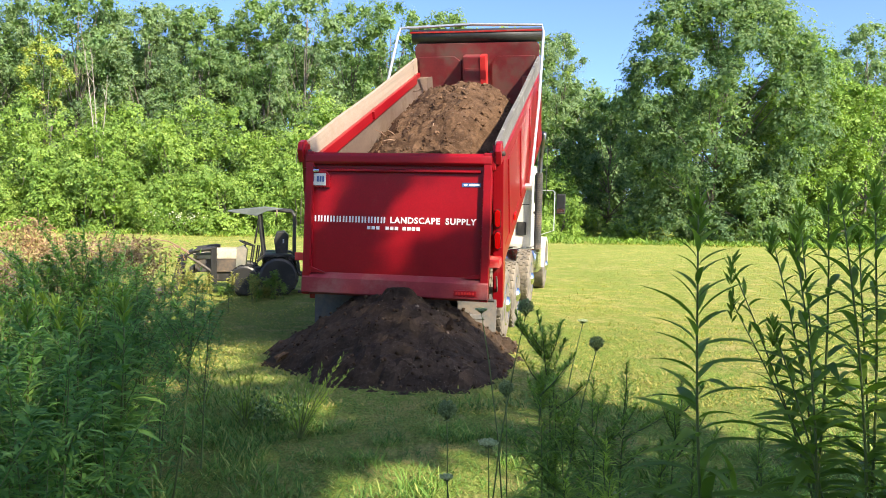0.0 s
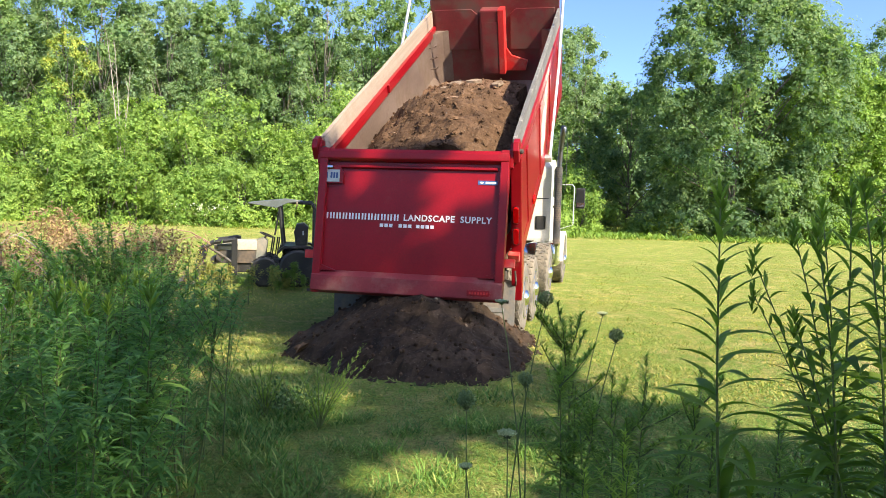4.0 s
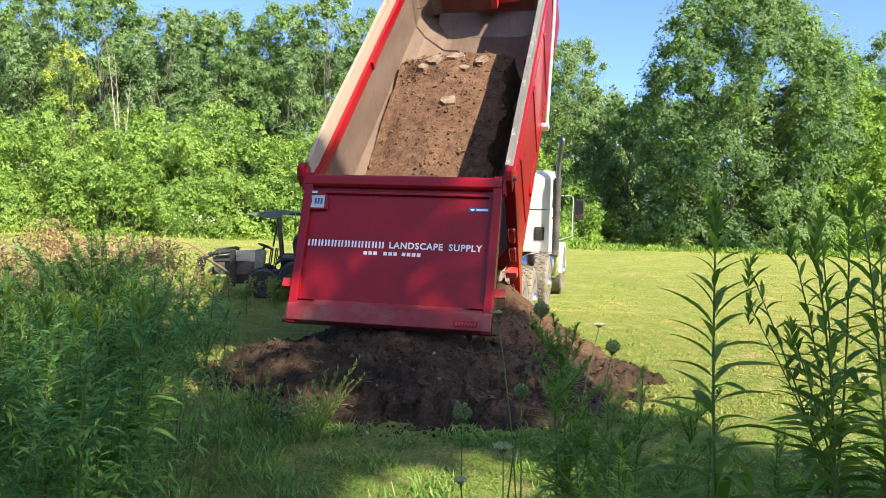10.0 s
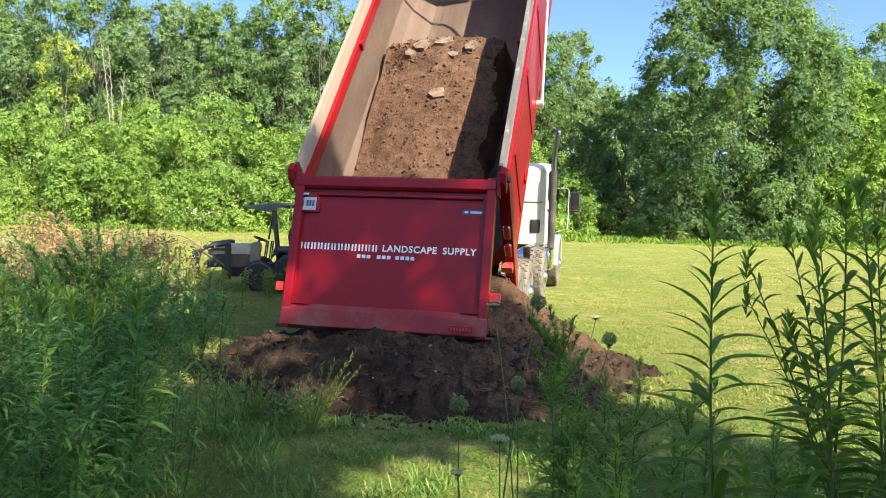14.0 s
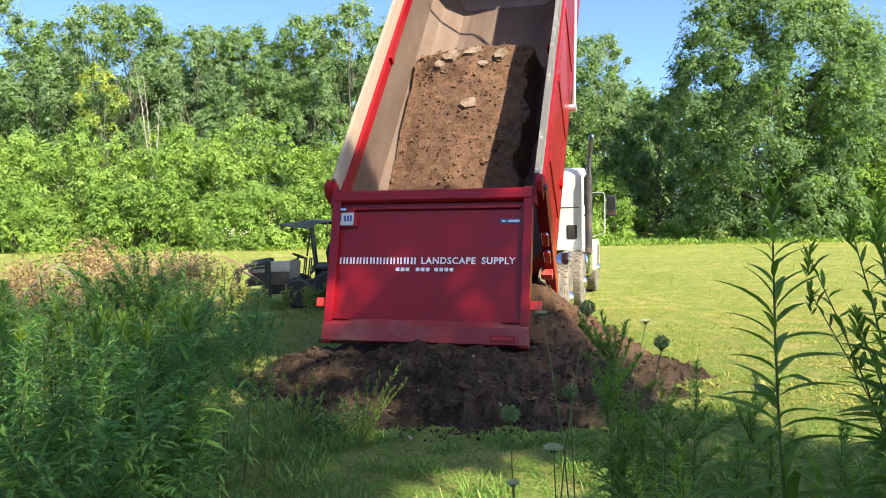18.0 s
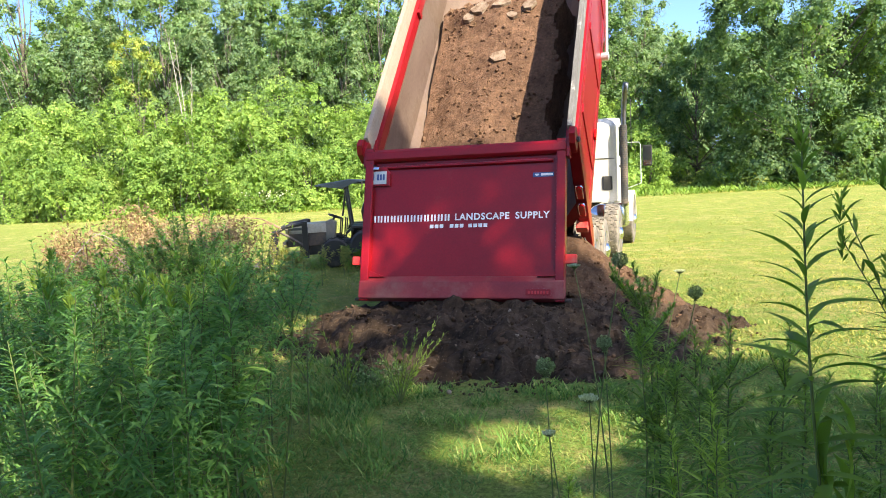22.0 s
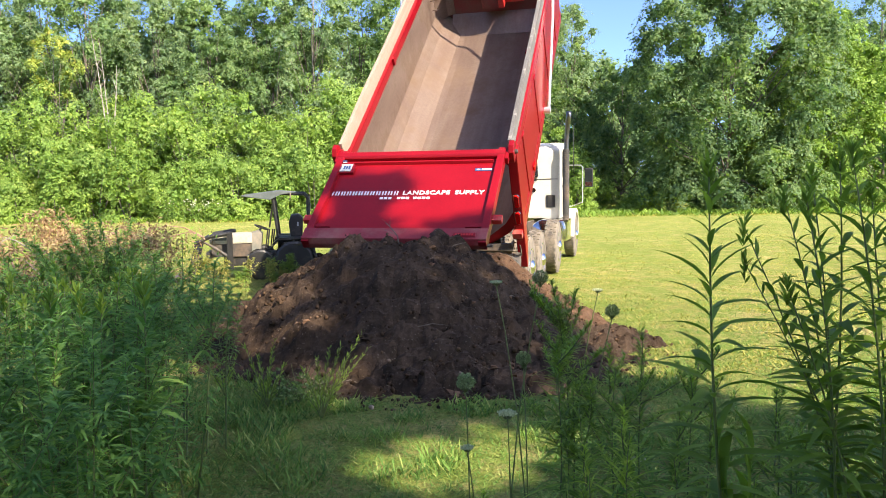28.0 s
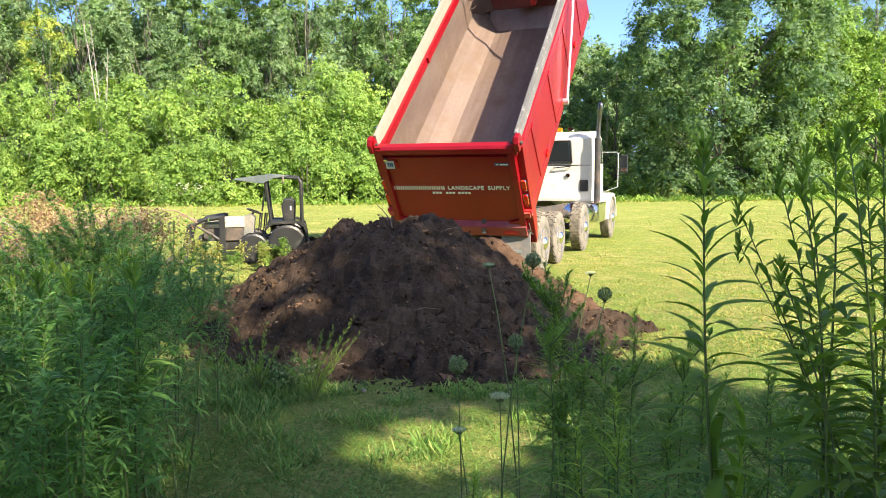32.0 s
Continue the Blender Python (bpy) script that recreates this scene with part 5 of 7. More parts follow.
def load_slice(name, u0, u1, height, mat, seed, label, w=1.1, rough=0.06, step=0.085, nx=36):
    """A slice of the load, closed at both ends: from u0 to u1 along the bed's floor, height(u, x) above it."""
    bm = bmesh.new()
    nu = max(4, round((u1 - u0) / step))
    us = [u0] + [u0 + (u1 - u0) * j / nu for j in range(nu + 1)] + [u1]
    rows = []
    for k, u in enumerate(us):
        row = []
        for i in range(nx + 1):
            x = (i / nx * 2 - 1) * w
            p = Vector((x, u, seed * 5.1))
            floor_v = 0.15 if abs(x) < 0.65 else 0.15 + (abs(x) - 0.65) * 0.62
            hgt = max(0, height(u, x))
            hgt += (noise.fractal(p * 1.3, 0.7, 2.2, 4) * rough * 1.6 + abs(noise.noise(p * 4)) * rough * 0.9 + noise.noise(p * 8) * rough * 0.8) * min(1, hgt * 3)
            v = floor_v - 0.02 if k in (0, len(us) - 1) else max(floor_v - 0.02, 0.15 + hgt)
            row.append(bm.verts.new((x, u + noise.noise(p * 3 + Vector((9, 0, 0))) * 0.08, v)))
        rows.append(row)
    for a, b in zip(rows, rows[1:]):
        for i in range(nx):
            bm.faces.new((a[i], a[i + 1], b[i + 1], b[i]))
    return tagged(mesh_obj(name, bm, mat), label, "soil", "slices of the load"), (u0 + u1) / 2


def heap_height(u, x):
    h = 1.52 - 0.10 * abs(u - 3.6) - max(0, u - 4.3) * 0.45 - 0.46 * (x - 0.1) ** 2 - (0.25 * (2.0 - u) if u < 2.0 else 0)
    return h * min(1, max(0, (u - 0.25) / 0.3)) ** 0.6 * min(1, max(0, (5.55 - u) / 1.2)) ** 0.6


def slab_height(u, x):
    ridge = 2.75 + 0.14 * math.sin(x * 5) + 0.1 * math.sin(x * 13 + 1)
    step = 0.11 * min(1, max(0, (u - ridge + 0.3) / 0.9)) + 0.07 * min(1, max(0, (u - ridge - 1.4) / 0.35))
    rim = 0.80 + 0.05 * math.sin(u * 4.1) + 0.035 * math.sin(u * 11 + 1)
    over = min(1, max(0, (rim - x) / 0.07))
    return over * (0.46 + step - 0.16 * x * x + 0.03 * u - 0.12 * min(1, max(0, (-0.4 - x) / 0.15)) * min(1, max(0, (1.9 - u) / 0.3))) * min(1, max(0, (u - 0.3) / 0.25)) ** 0.6 * min(1, max(0, (5.05 - u) / 0.3)) ** 0.5


def build_loads():
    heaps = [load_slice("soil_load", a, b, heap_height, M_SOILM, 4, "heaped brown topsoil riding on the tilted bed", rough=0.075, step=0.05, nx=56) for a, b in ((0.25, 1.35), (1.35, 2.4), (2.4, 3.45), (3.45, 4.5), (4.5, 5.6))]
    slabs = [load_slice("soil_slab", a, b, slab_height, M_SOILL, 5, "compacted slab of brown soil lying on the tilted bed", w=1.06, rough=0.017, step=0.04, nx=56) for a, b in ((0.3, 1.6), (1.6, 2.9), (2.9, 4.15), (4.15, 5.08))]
    shapes = [clod_mesh("clod", 1.0, m, 60 + k) for k, m in enumerate((M_CLODL, M_CLODL, M_CLODL))]
    random.seed(44)
    # roots and a tuft of turf in the heaped load
    for body, centre in heaps[1:4]:
        on = [v.co.copy() for v in body.data.vertices if v.co.z > 0.7 and v.co.x < 0.3 and abs(v.co.y - centre) < 0.5]
        for i in range(4):
            v = random.choice(on)
            d = Vector((random.uniform(-1, 1), random.uniform(-0.6, 0.6), random.uniform(0.1, 0.5))) * random.uniform(0.12, 0.3)
            part("root", tube([v - d * 0.3, v + d * 0.4 + Vector((0, 0, 0.02)), v + d], [0.008, 0.007, 0.003], 5), M_BRUSH, body, "pale broken root")
    for k, (body, centre) in enumerate(heaps + slabs):
        crumb_layer(body, 700 if k < 5 else 650, 70 + k, 9.0, 0.3, M_SOILL if k > 4 else M_SOILM)
        on = [v.co.copy() for v in body.data.vertices if v.co.z > 0.35 and abs(v.co.y - centre) < 0.5]
        for i in range(30 if k < 5 else 14):
            v = random.choice(on)
            r = random.choice((0.02, 0.025, 0.03, 0.04, 0.06)) * random.uniform(0.8, 1.3)
            c = new("clod", random.choice(shapes[:2] if k < 5 else shapes[1:]))
            c.parent = body
            c.matrix_basis = pose(v.x, v.y, v.z - r * 0.1, random.uniform(-40, 40), random.uniform(-40, 40), random.uniform(0, 360)) @ Matrix.Diagonal((r, r, r, 1))
    return heaps, slabs


heap_slices, slab_slices = build_loads()


def flat_stone(u, x, v, size, seed, label):
    """A flat broken slab of rock lying on the load; its pose in the bed's space is kept for the slide."""
    random.seed(seed)
    n = 6
    rim = [((size * random.uniform(0.6, 1.15)) * math.cos(k * math.tau / n), size * 0.75 * random.uniform(0.7, 1.1) * math.sin(k * math.tau / n)) for k in range(n)]
    ob = mesh_obj("flat_stone", prism(rim, -0.035, 0.015, "z", 0.005), M_STONE)
    tagged(ob, label, "stone", "stones in the load")
    return ob, pose(x, u, v, random.uniform(-12, 12), random.uniform(-10, 10), random.uniform(0, 360))


load_stones = [flat_stone(u, x, 0.17 + slab_height(u, x), size, seed, label) for u, x, size, seed, label in (
    (4.62, -0.45, 0.20, 3, "pale flat stone lying on the soil"), (4.66, -0.1, 0.17, 8, "pale flat stone lying on the soil"), (4.55, 0.28, 0.15, 12, "pale flat stone lying on the soil"), (4.45, -0.62, 0.13, 21, "pale flat stone lying on the soil"),
    (3.6, -0.05, 0.15, 5, "pale flat stone lying on the soil"), (1.75, -0.80, 0.24, 9, "brown broken stone at the edge of the soil"), (4.4, 0.05, 0.09, 33, "small pale stone lying on the soil"))]


def falling_clods():
    """Clods that tumble off the end of the bed on to the heap."""
    shapes = [clod_mesh("clod", 1.0, m, 40 + k) for k, m in enumerate((M_CLOD, M_CLODL, M_CLOD))]
    random.seed(33)
    made = []
    for t0, t1, count in ((0.0, 3.4, 34), (5.0, 8.6, 44), (24.6, 26.3, 40)):
        for i in range(count):
            r = random.choice((0.03, 0.04, 0.05, 0.07, 0.10)) * random.uniform(0.8, 1.2)
            ob = new("falling_clod", random.choice(shapes))
            ob.scale = (r, r, r)
            tagged(ob, "clod of brown soil tumbling from the bed", "soil clod", "tumbling clods")
            made.append((ob, t0 + (t1 - t0) * random.random(), random.uniform(-1.0, 1.0), random.uniform(0.2, 1.0), random.uniform(-1, 1)))
    return made


clods = falling_clods()


# ---- compact tractor ----
def build_tractor():
    """Its own space: x towards its nose, counted from the rear canopy posts; y to its left."""
    tr = new("compact_tractor")
    tagged(tr, "small old tractor with a front loader and canopy frame", "tractor")
    tr.matrix_basis = pose(-2.98, 15.5, ground_z(-3, 15.5), 0, 0, 191)

    def tyre(x, y, r, w):
        bm = lathe([(-w / 2, r * 0.55), (-w / 2, r * 0.85), (-w * 0.4, r * 0.97), (w * 0.4, r * 0.97), (w / 2, r * 0.85), (w / 2, r * 0.55)], 28, "y")
        wh = part("wheel", bm, M_BLACK, tr, "worn black lugged tyre")
        wh.location = (x, y, r)
        lug = box(-r * 0.05, r * 0.05, -w * 0.26, w * 0.26, 0, r * 0.07, 0.004)
        first = part("tyre_lug", lug, M_BLACK, wh)
        for k, (i, sd) in enumerate([(i, sd) for sd in (-1, 1) for i in range(14)]):
            ob = first if k == 0 else new("tyre_lug", first.data)
            ob.parent = wh
            ob.matrix_basis = Matrix.Rotation((i + 0.25 * sd) * math.tau / 14, 4, "Y") @ Matrix.Translation((0, sd * w * 0.22, r * 0.955)) @ Matrix.Rotation(0.6 * sd, 4, "Z")
        part("rim", lathe([(-w * 0.3, r * 0.56), (-w * 0.1, r * 0.5), (0, r * 0.2), (w * 0.1, r * 0.5), (w * 0.3, r * 0.56)], 24, "y"), M_TRACTOR, wh)
    for s in (-1, 1):
        tyre(0.32, s * 0.46, 0.38, 0.26)
        tyre(0.97, s * 0.46, 0.30, 0.2)
        part("fender", prism([(-0.1, 0.5), (-0.06, 0.74), (0.1, 0.82), (0.6, 0.82), (0.74, 0.7), (0.70, 0.67), (0.58, 0.78), (0.1, 0.78), (-0.02, 0.7), (-0.06, 0.5)], s * 0.32, s * 0.60, "y"), M_BLACK, tr)
        part("loader_arm", tube([(1.55, s * 0.38, 0.92), (1.95, s * 0.38, 0.86), (2.18, s * 0.38, 0.74), (2.28, s * 0.38, 0.30)], [0.045, 0.045, 0.05, 0.035], 8), M_BLACK, tr, "black loader arm")
        part("loader_upright", box(1.50, 1.61, s * 0.38 - 0.04, s * 0.38 + 0.04, 0.22, 0.95, 0.012), M_BLACK, tr)
        part("loader_cylinder", tube([(1.58, s * 0.38, 0.45), (1.85, s * 0.38, 0.64), (2.08, s * 0.38, 0.78)], [0.03, 0.03, 0.018], 10), M_FRAME, tr)
        part("frame_post", tube([(0.02, s * 0.40, 0.55), (0.02, s * 0.40, 1.56), (0.08, s * 0.40, 1.66), (0.62, s * 0.40, 1.69), (0.70, s * 0.40, 1.60), (0.66, s * 0.40, 1.2), (0.60, s * 0.40, 0.62)], [0.038, 0.036, 0.034, 0.034, 0.032, 0.03, 0.03], 8), M_BLACK, tr, "black canopy frame post")
    part("frame_brace", tube([(0.70, 0.2, 1.58), (0.80, 0.05, 1.0)], 0.018, 6), M_BLACK, tr)
    for x, z in ((0.05, 1.63), (0.66, 1.67)):
        part("frame_cross_bar", tube([(x, -0.40, z), (x, 0.40, z)], 0.03, 8), M_BLACK, tr)
    part("rope_tie", tube([(0.36, 0.38, 1.71), (0.36, 0.45, 1.69), (0.36, 0.44, 1.60), (0.38, 0.40, 1.55)], 0.014, 6), M_BOARD, tr, "pale rope tied to the frame")
    part("canopy_visor", prism([(0.25, 1.70), (0.62, 1.735), (1.30, 1.655), (1.30, 1.64), (0.75, 1.56), (0.55, 1.66)], -0.46, 0.46, "y", 0.008), M_CANOPY, tr, "grey-green sloping canopy visor")
    part("bonnet", prism([(1.14, 0.70), (1.14, 0.90), (1.6, 0.89), (1.90, 0.86), (1.96, 0.80), (1.96, 0.70)], -0.24, 0.24, "y", 0.03), M_HOODW, tr, "faded cream bonnet")
    part("side_grille", box(1.16, 1.93, -0.22, 0.22, 0.44, 0.70, 0.01), M_FRAME, tr, "dark engine side panel")
    part("bonnet_stripe", box(1.5, 1.9, -0.247, 0.247, 0.77, 0.82, 0.004), M_CANOPY, tr)
    part("engine_block", box(1.0, 1.7, -0.18, 0.18, 0.25, 0.5, 0.03), M_BLACK, tr)
    part("transmission", box(0.0, 1.05, -0.2, 0.2, 0.25, 0.52, 0.05), M_FRAME, tr)
    part("axle", tube([(0.32, -0.46, 0.38), (0.32, 0.46, 0.38)], 0.07, 10), M_FRAME, tr)
    part("axle", tube([(0.97, -0.42, 0.30), (0.97, 0.42, 0.30)], 0.05, 10), M_FRAME, tr)
    part("front_bumper", box(1.95, 2.02, -0.3, 0.3, 0.36, 0.55, 0.02), M_BLACK, tr)
    part("dash", prism([(0.98, 0.5), (0.94, 0.88), (1.02, 0.95), (1.16, 0.90), (1.16, 0.5)], -0.2, 0.2, "y", 0.02), M_TRACTOR, tr)
    part("floor_plate", box(0.3, 1.05, -0.4, 0.4, 0.42, 0.45, 0.008), M_TRACTOR, tr)
    ring = [(0.96 + 0.13 * math.cos(a), 0.16 * math.sin(a), 1.0 + 0.05 * math.cos(a)) for a in [k * math.tau / 16 for k in range(17)]]
    sw = part("steering_wheel", tube(ring, 0.016, 6), M_BLACK, tr)
    part("steering_column", tube([(1.06, 0, 0.85), (0.96, 0, 1.0)], 0.022, 8), M_BLACK, sw)
    seat = part("seat", box(0.16, 0.70, -0.23, 0.23, 0.70, 0.82, 0.04), M_BLACK, tr, "black tractor seat")
    part("backrest", prism([(0.38, 0.78), (0.42, 1.08), (0.37, 1.24), (0.22, 1.26), (0.13, 1.18), (0.15, 0.78)], -0.22, 0.22, "y", 0.03), M_BLACK, seat, "black padded seat back")
    part("seat_label", box(0.22, 0.25, 0.216, 0.226, 1.02, 1.10), M_PLATE, seat)
    for x, y in ((0.78, 0.22), (0.84, 0.28), (0.74, 0.33), (0.88, 0.15)):
        part("lever", tube([(x, y, 0.6), (x - 0.05, y * 1.05, 0.98)], [0.012, 0.016], 6), M_BLACK, tr)
    for y in (-0.22, 0.22):
        part("hitch_arm", tube([(0.05, y, 0.45), (-0.35, y * 1.2, 0.3)], 0.03, 6), M_FRAME, tr)
    part("rear_blade", prism([(-0.35, 0.12), (-0.5, 0.2), (-0.45, 0.5), (-0.3, 0.3)], -0.55, 0.55, "y", 0.01), M_CANOPY, tr, "green rear implement")
    part("bucket", prism([(2.22, 0.06), (2.66, 0.06), (2.66, 0.09), (2.32, 0.11), (2.26, 0.42), (2.20, 0.4)], -0.55, 0.55, "y", 0.008), M_FRAME, tr, "dull steel loader bucket")
    return tr


build_tractor()


# ---- weeds and grass ----
def leaf_mesh(name, length, width, droop, mat, seg=5):
    """One lance-shaped curved leaf along +x, its midrib folded."""
    bm = bmesh.new()
    prev = None
    for i in range(seg + 1):
        f = i / seg
        w = width * (0.16 + 1.0 * math.sin(math.pi * min(1, f * 1.05) ** 0.8)) * 0.5 if i < seg else 0.0006
        x, z = length * f, length * (0.18 * f - droop * f * f)
        row = [bm.verts.new((x, -w, z + w * 0.35)), bm.verts.new((x, 0, z)), bm.verts.new((x, w, z + w * 0.35))]
        if prev:
            bm.faces.new((prev[0], row[0], row[1], prev[1]))
            bm.faces.new((prev[1], row[1], row[2], prev[2]))
        prev = row
    me = bpy.data.meshes.new(name)
    bm.to_mesh(me)
    bm.free()
    for p in me.polygons:
        p.use_smooth = True
    me.materials.append(mat)
    return me


LEAVES = [leaf_mesh("lance_leaf", 0.115, 0.0165, d, M_STALKL) for d in (0.3, 0.45, 0.6)] + [leaf_mesh("lance_leaf", 0.14, 0.0195, d, M_STALKL) for d in (0.4, 0.55)]


NARROW = [leaf_mesh("narrow_leaf", 0.155, 0.0088, d, M_NARROW) for d in (0.35, 0.55, 0.8)]
BRIGHT = [leaf_mesh("narrow_leaf", 0.12, 0.0105, d, M_BRIGHT) for d in (0.2, 0.4, 0.6)]


BANK = [leaf_mesh("lance_leaf", 0.105, 0.0145, d, M_WEED) for d in (0.3, 0.45, 0.65)]


def goldenrod(x, y, h, leaves, lean=(0.0, 0.0), first=0.25, big=1.0, spread=1.0, tuft=True, label="tall leafy goldenrod stalk in the shade", kinds=LEAVES, name="goldenrod_stalk", group="goldenrod stalks", sides=0.0):
    """A tall stalk with curved lance leaves all round it, each a piece of its own, and a tuft at the tip."""
    z = ground_z(x, y) - 0.02
    top = new(name)
    top.location = (x, y, z)
    tagged(top, label, "weed", group)
    pts = [Vector((lean[0] * f * f + 0.012 * math.sin(f * 7 + x * 9), lean[1] * f * f, h * f)) for f in [i / 12 for i in range(13)]]
    part("stem", tube(pts, [0.0055 * (1 - 0.75 * i / 12) * big for i in range(13)], 7), M_STEM, top, smooth=True)
    a = random.uniform(0, math.tau)
    for i in range(leaves):
        f = first + (0.985 - first) * i / (leaves - 1)
        k = f * 12
        p = pts[int(min(11, k))].lerp(pts[int(min(11, k)) + 1], k - int(min(11, k)))
        a += 2.4 + random.uniform(-0.35, 0.35)
        turn = a - 0.5 * sides * math.sin(2 * a)   # leaves gather towards two opposite sides
        s = big * (1.05 - 0.65 * max(0, (f - 0.72) / 0.28) ** 1.2) * random.uniform(0.75, 1.15) * (0.75 + 0.25 * min(1, (f - first) * 6))
        up = 6 + 40 * max(0, (f - 0.7) / 0.3) + random.uniform(-12, 12)
        ob = new("leaf", random.choice(kinds))
        ob.parent = top
        ob.matrix_basis = Matrix.Translation(p) @ Matrix.Rotation(turn, 4, "Z") @ Matrix.Rotation(radians(-up - 12), 4, "Y") @ Matrix.Rotation(random.uniform(-0.4, 0.4), 4, "X") @ Matrix.Diagonal((s * spread, s, s, 1))
    if tuft:
        n = 26
        d = unit(n) * np.array([0.5, 0.5, 0.4]) + np.array([0, 0, 0.95])
        t = np.tile(np.array(pts[-1]), (n, 1)) - np.array([0, 0, 0.05]) + rng.random((n, 1)) * np.array([0, 0, 0.06])
        blades("tip_tuft", t, d, unit(n), 0.035 * big * (0.6 + rng.random(n)), 0.007 * big, 0.2, M_STALKL, top)
    return top


def wilted_leaves(x, y):
    """Large dark leaves that hang limp from the stalk's foot."""
    top = new("wilted_leaf_cluster")
    top.location = (x, y, ground_z(x, y))
    tagged(top, "limp dark green leaves hanging low on a stalk", "weed")
    kind = leaf_mesh("limp_leaf", 0.17, 0.034, 0.5, M_STALKL, 7)
    for z, a, down, s in ((1.22, 185, 62, 1.0), (1.20, 8, 58, 0.9), (1.16, 200, 70, 1.1), (1.14, -20, 66, 1.15), (1.10, 170, 72, 0.95), (1.06, 20, 60, 1.0), (1.02, 215, 64, 1.1), (0.98, -40, 70, 1.0)):
        ob = new("leaf", kind)
        ob.parent = top
        ob.matrix_basis = Matrix.Translation((0, 0, z)) @ Matrix.Rotation(radians(a), 4, "Z") @ Matrix.Rotation(radians(down), 4, "Y") @ Matrix.Diagonal((s, s, s, 1))


def fan_weed(x, y, tips):
    """A weed of a few fine fronds that fan out from one foot, each set with short upright leaflets."""
    top = new("fan_weed")
    top.location = (x, y, ground_z(x, y) - 0.02)
    tagged(top, "feathery light green weed at the foot of the soil heap", "weed", "weeds at the heap")
    for tx, h in tips:
        p = [Vector((tx * f ** 1.4, 0.03 * math.sin(tx * 20) * f, h * f)) for f in (0, 0.25, 0.5, 0.75, 1)]
        part("frond", tube(p, [0.005, 0.0045, 0.0035, 0.0025, 0.001], 5), M_STEM, top)
        n = 74
        f = 0.22 + 0.78 * rng.random(n)
        base = np.stack([tx * f ** 1.4, 0.03 * math.sin(tx * 20) * f, h * f], 1)
        sgn = np.where(rng.random(n) < 0.5, -1.0, 1.0)
        run = np.array([tx * 1.2, 0, h]) / math.hypot(tx * 1.2, h)
        way = run * 1.0 + np.stack([sgn * 0.5, rng.normal(size=n) * 0.35, np.zeros(n)], 1)
        blades("foliage", base, way, unit(n), (0.07 - 0.035 * f) * (0.6 + 0.7 * rng.random(n)), 0.0058, 0.1, M_FEATHER, top)
    return top


def low_leafy(x, y, h, r, n):
    """A low bushy herb with small rounded grey-green leaves."""
    top = new("low_herb")
    top.location = (x, y, ground_z(x, y) - 0.02)
    tagged(top, "low herb with small rounded grey-green leaves", "weed", "weeds at the heap")
    for k in range(6):
        a = k * 1.05
        part("stem", tube([(0, 0, 0), (r * 0.4 * math.cos(a), r * 0.4 * math.sin(a), h * 0.6), (r * 0.8 * math.cos(a), r * 0.8 * math.sin(a), h * 0.95)], [0.004, 0.003, 0.001], 5), M_STEM, top)
    d = unit(n)
    lobe = np.array([(0.9 * r * math.cos(q), 0.9 * r * math.sin(q), h * (0.35 + 0.12 * (k % 3))) for k, q in enumerate((0.3, 1.4, 2.9, 3.6, 4.4, 5.5))])[rng.integers(0, 6, n)]
    base = d * np.array([0.5 * r, 0.5 * r, h * 0.3]) * rng.random((n, 1)) ** 0.5 + lobe
    base[:, 2] = np.maximum(base[:, 2], 0.03)
    kites("foliage", base, d + unit(n) * 0.6, unit(n), 0.036, 0.026, M_HERB, top, 0.15)
    return top


def horseweed(x, y, h, leaves, twigs, kinds=NARROW, mat=None, label="tall narrow-leaved weed with a bushy tip"):
    """A straight weed: long narrow drooping leaves below, short twigs thick with fine leaves round the tip."""
    top = goldenrod(x, y, h * 0.93, int(leaves * 1.35), (random.uniform(-0.03, 0.03), 0), 0.12, 1.0, 1.0, False, label, kinds, "horseweed", "narrow-leaved weeds")
    spots, ways, sizes = [], [], []
    for k in range(twigs + 1):
        f = random.uniform(0.62, 0.93) if k else 0.86
        a = random.uniform(0, math.tau)
        p = Vector((0, 0, h * f))
        lift = random.uniform(0.7, 1.8) if k else 30
        q = p + Vector((math.cos(a), math.sin(a), lift)).normalized() * h * (0.15 * random.uniform(0.7, 1.25) if k else 0.14)
        part("twig", tube([p, p.lerp(q, 0.5) + Vector((math.cos(a), math.sin(a), 0)) * 0.008, q], [0.0028, 0.002, 0.001], 5), M_STEM, top)
        n = 84
        g = rng.random(n) ** 0.7
        spots.append(np.array(p) + (np.array(q) - np.array(p)) * g[:, None])
        t = rng.random(n) * math.tau
        ways.append(np.stack([np.cos(t), np.sin(t), 0.5 + 1.0 * g], 1))
        sizes.append(0.072 - 0.040 * g)
    base, way, size = np.concatenate(spots), np.concatenate(ways), np.concatenate(sizes)
    m = len(base)
    blades("tip_foliage", base, way, np.cross(way, np.array([0, 0, 1.0])) + unit(m) * 0.3, size * (0.7 + 0.6 * rng.random(m)), 0.0050, 0.2 + 0.4 * rng.random(m), mat or M_NARROW, top)
    return top


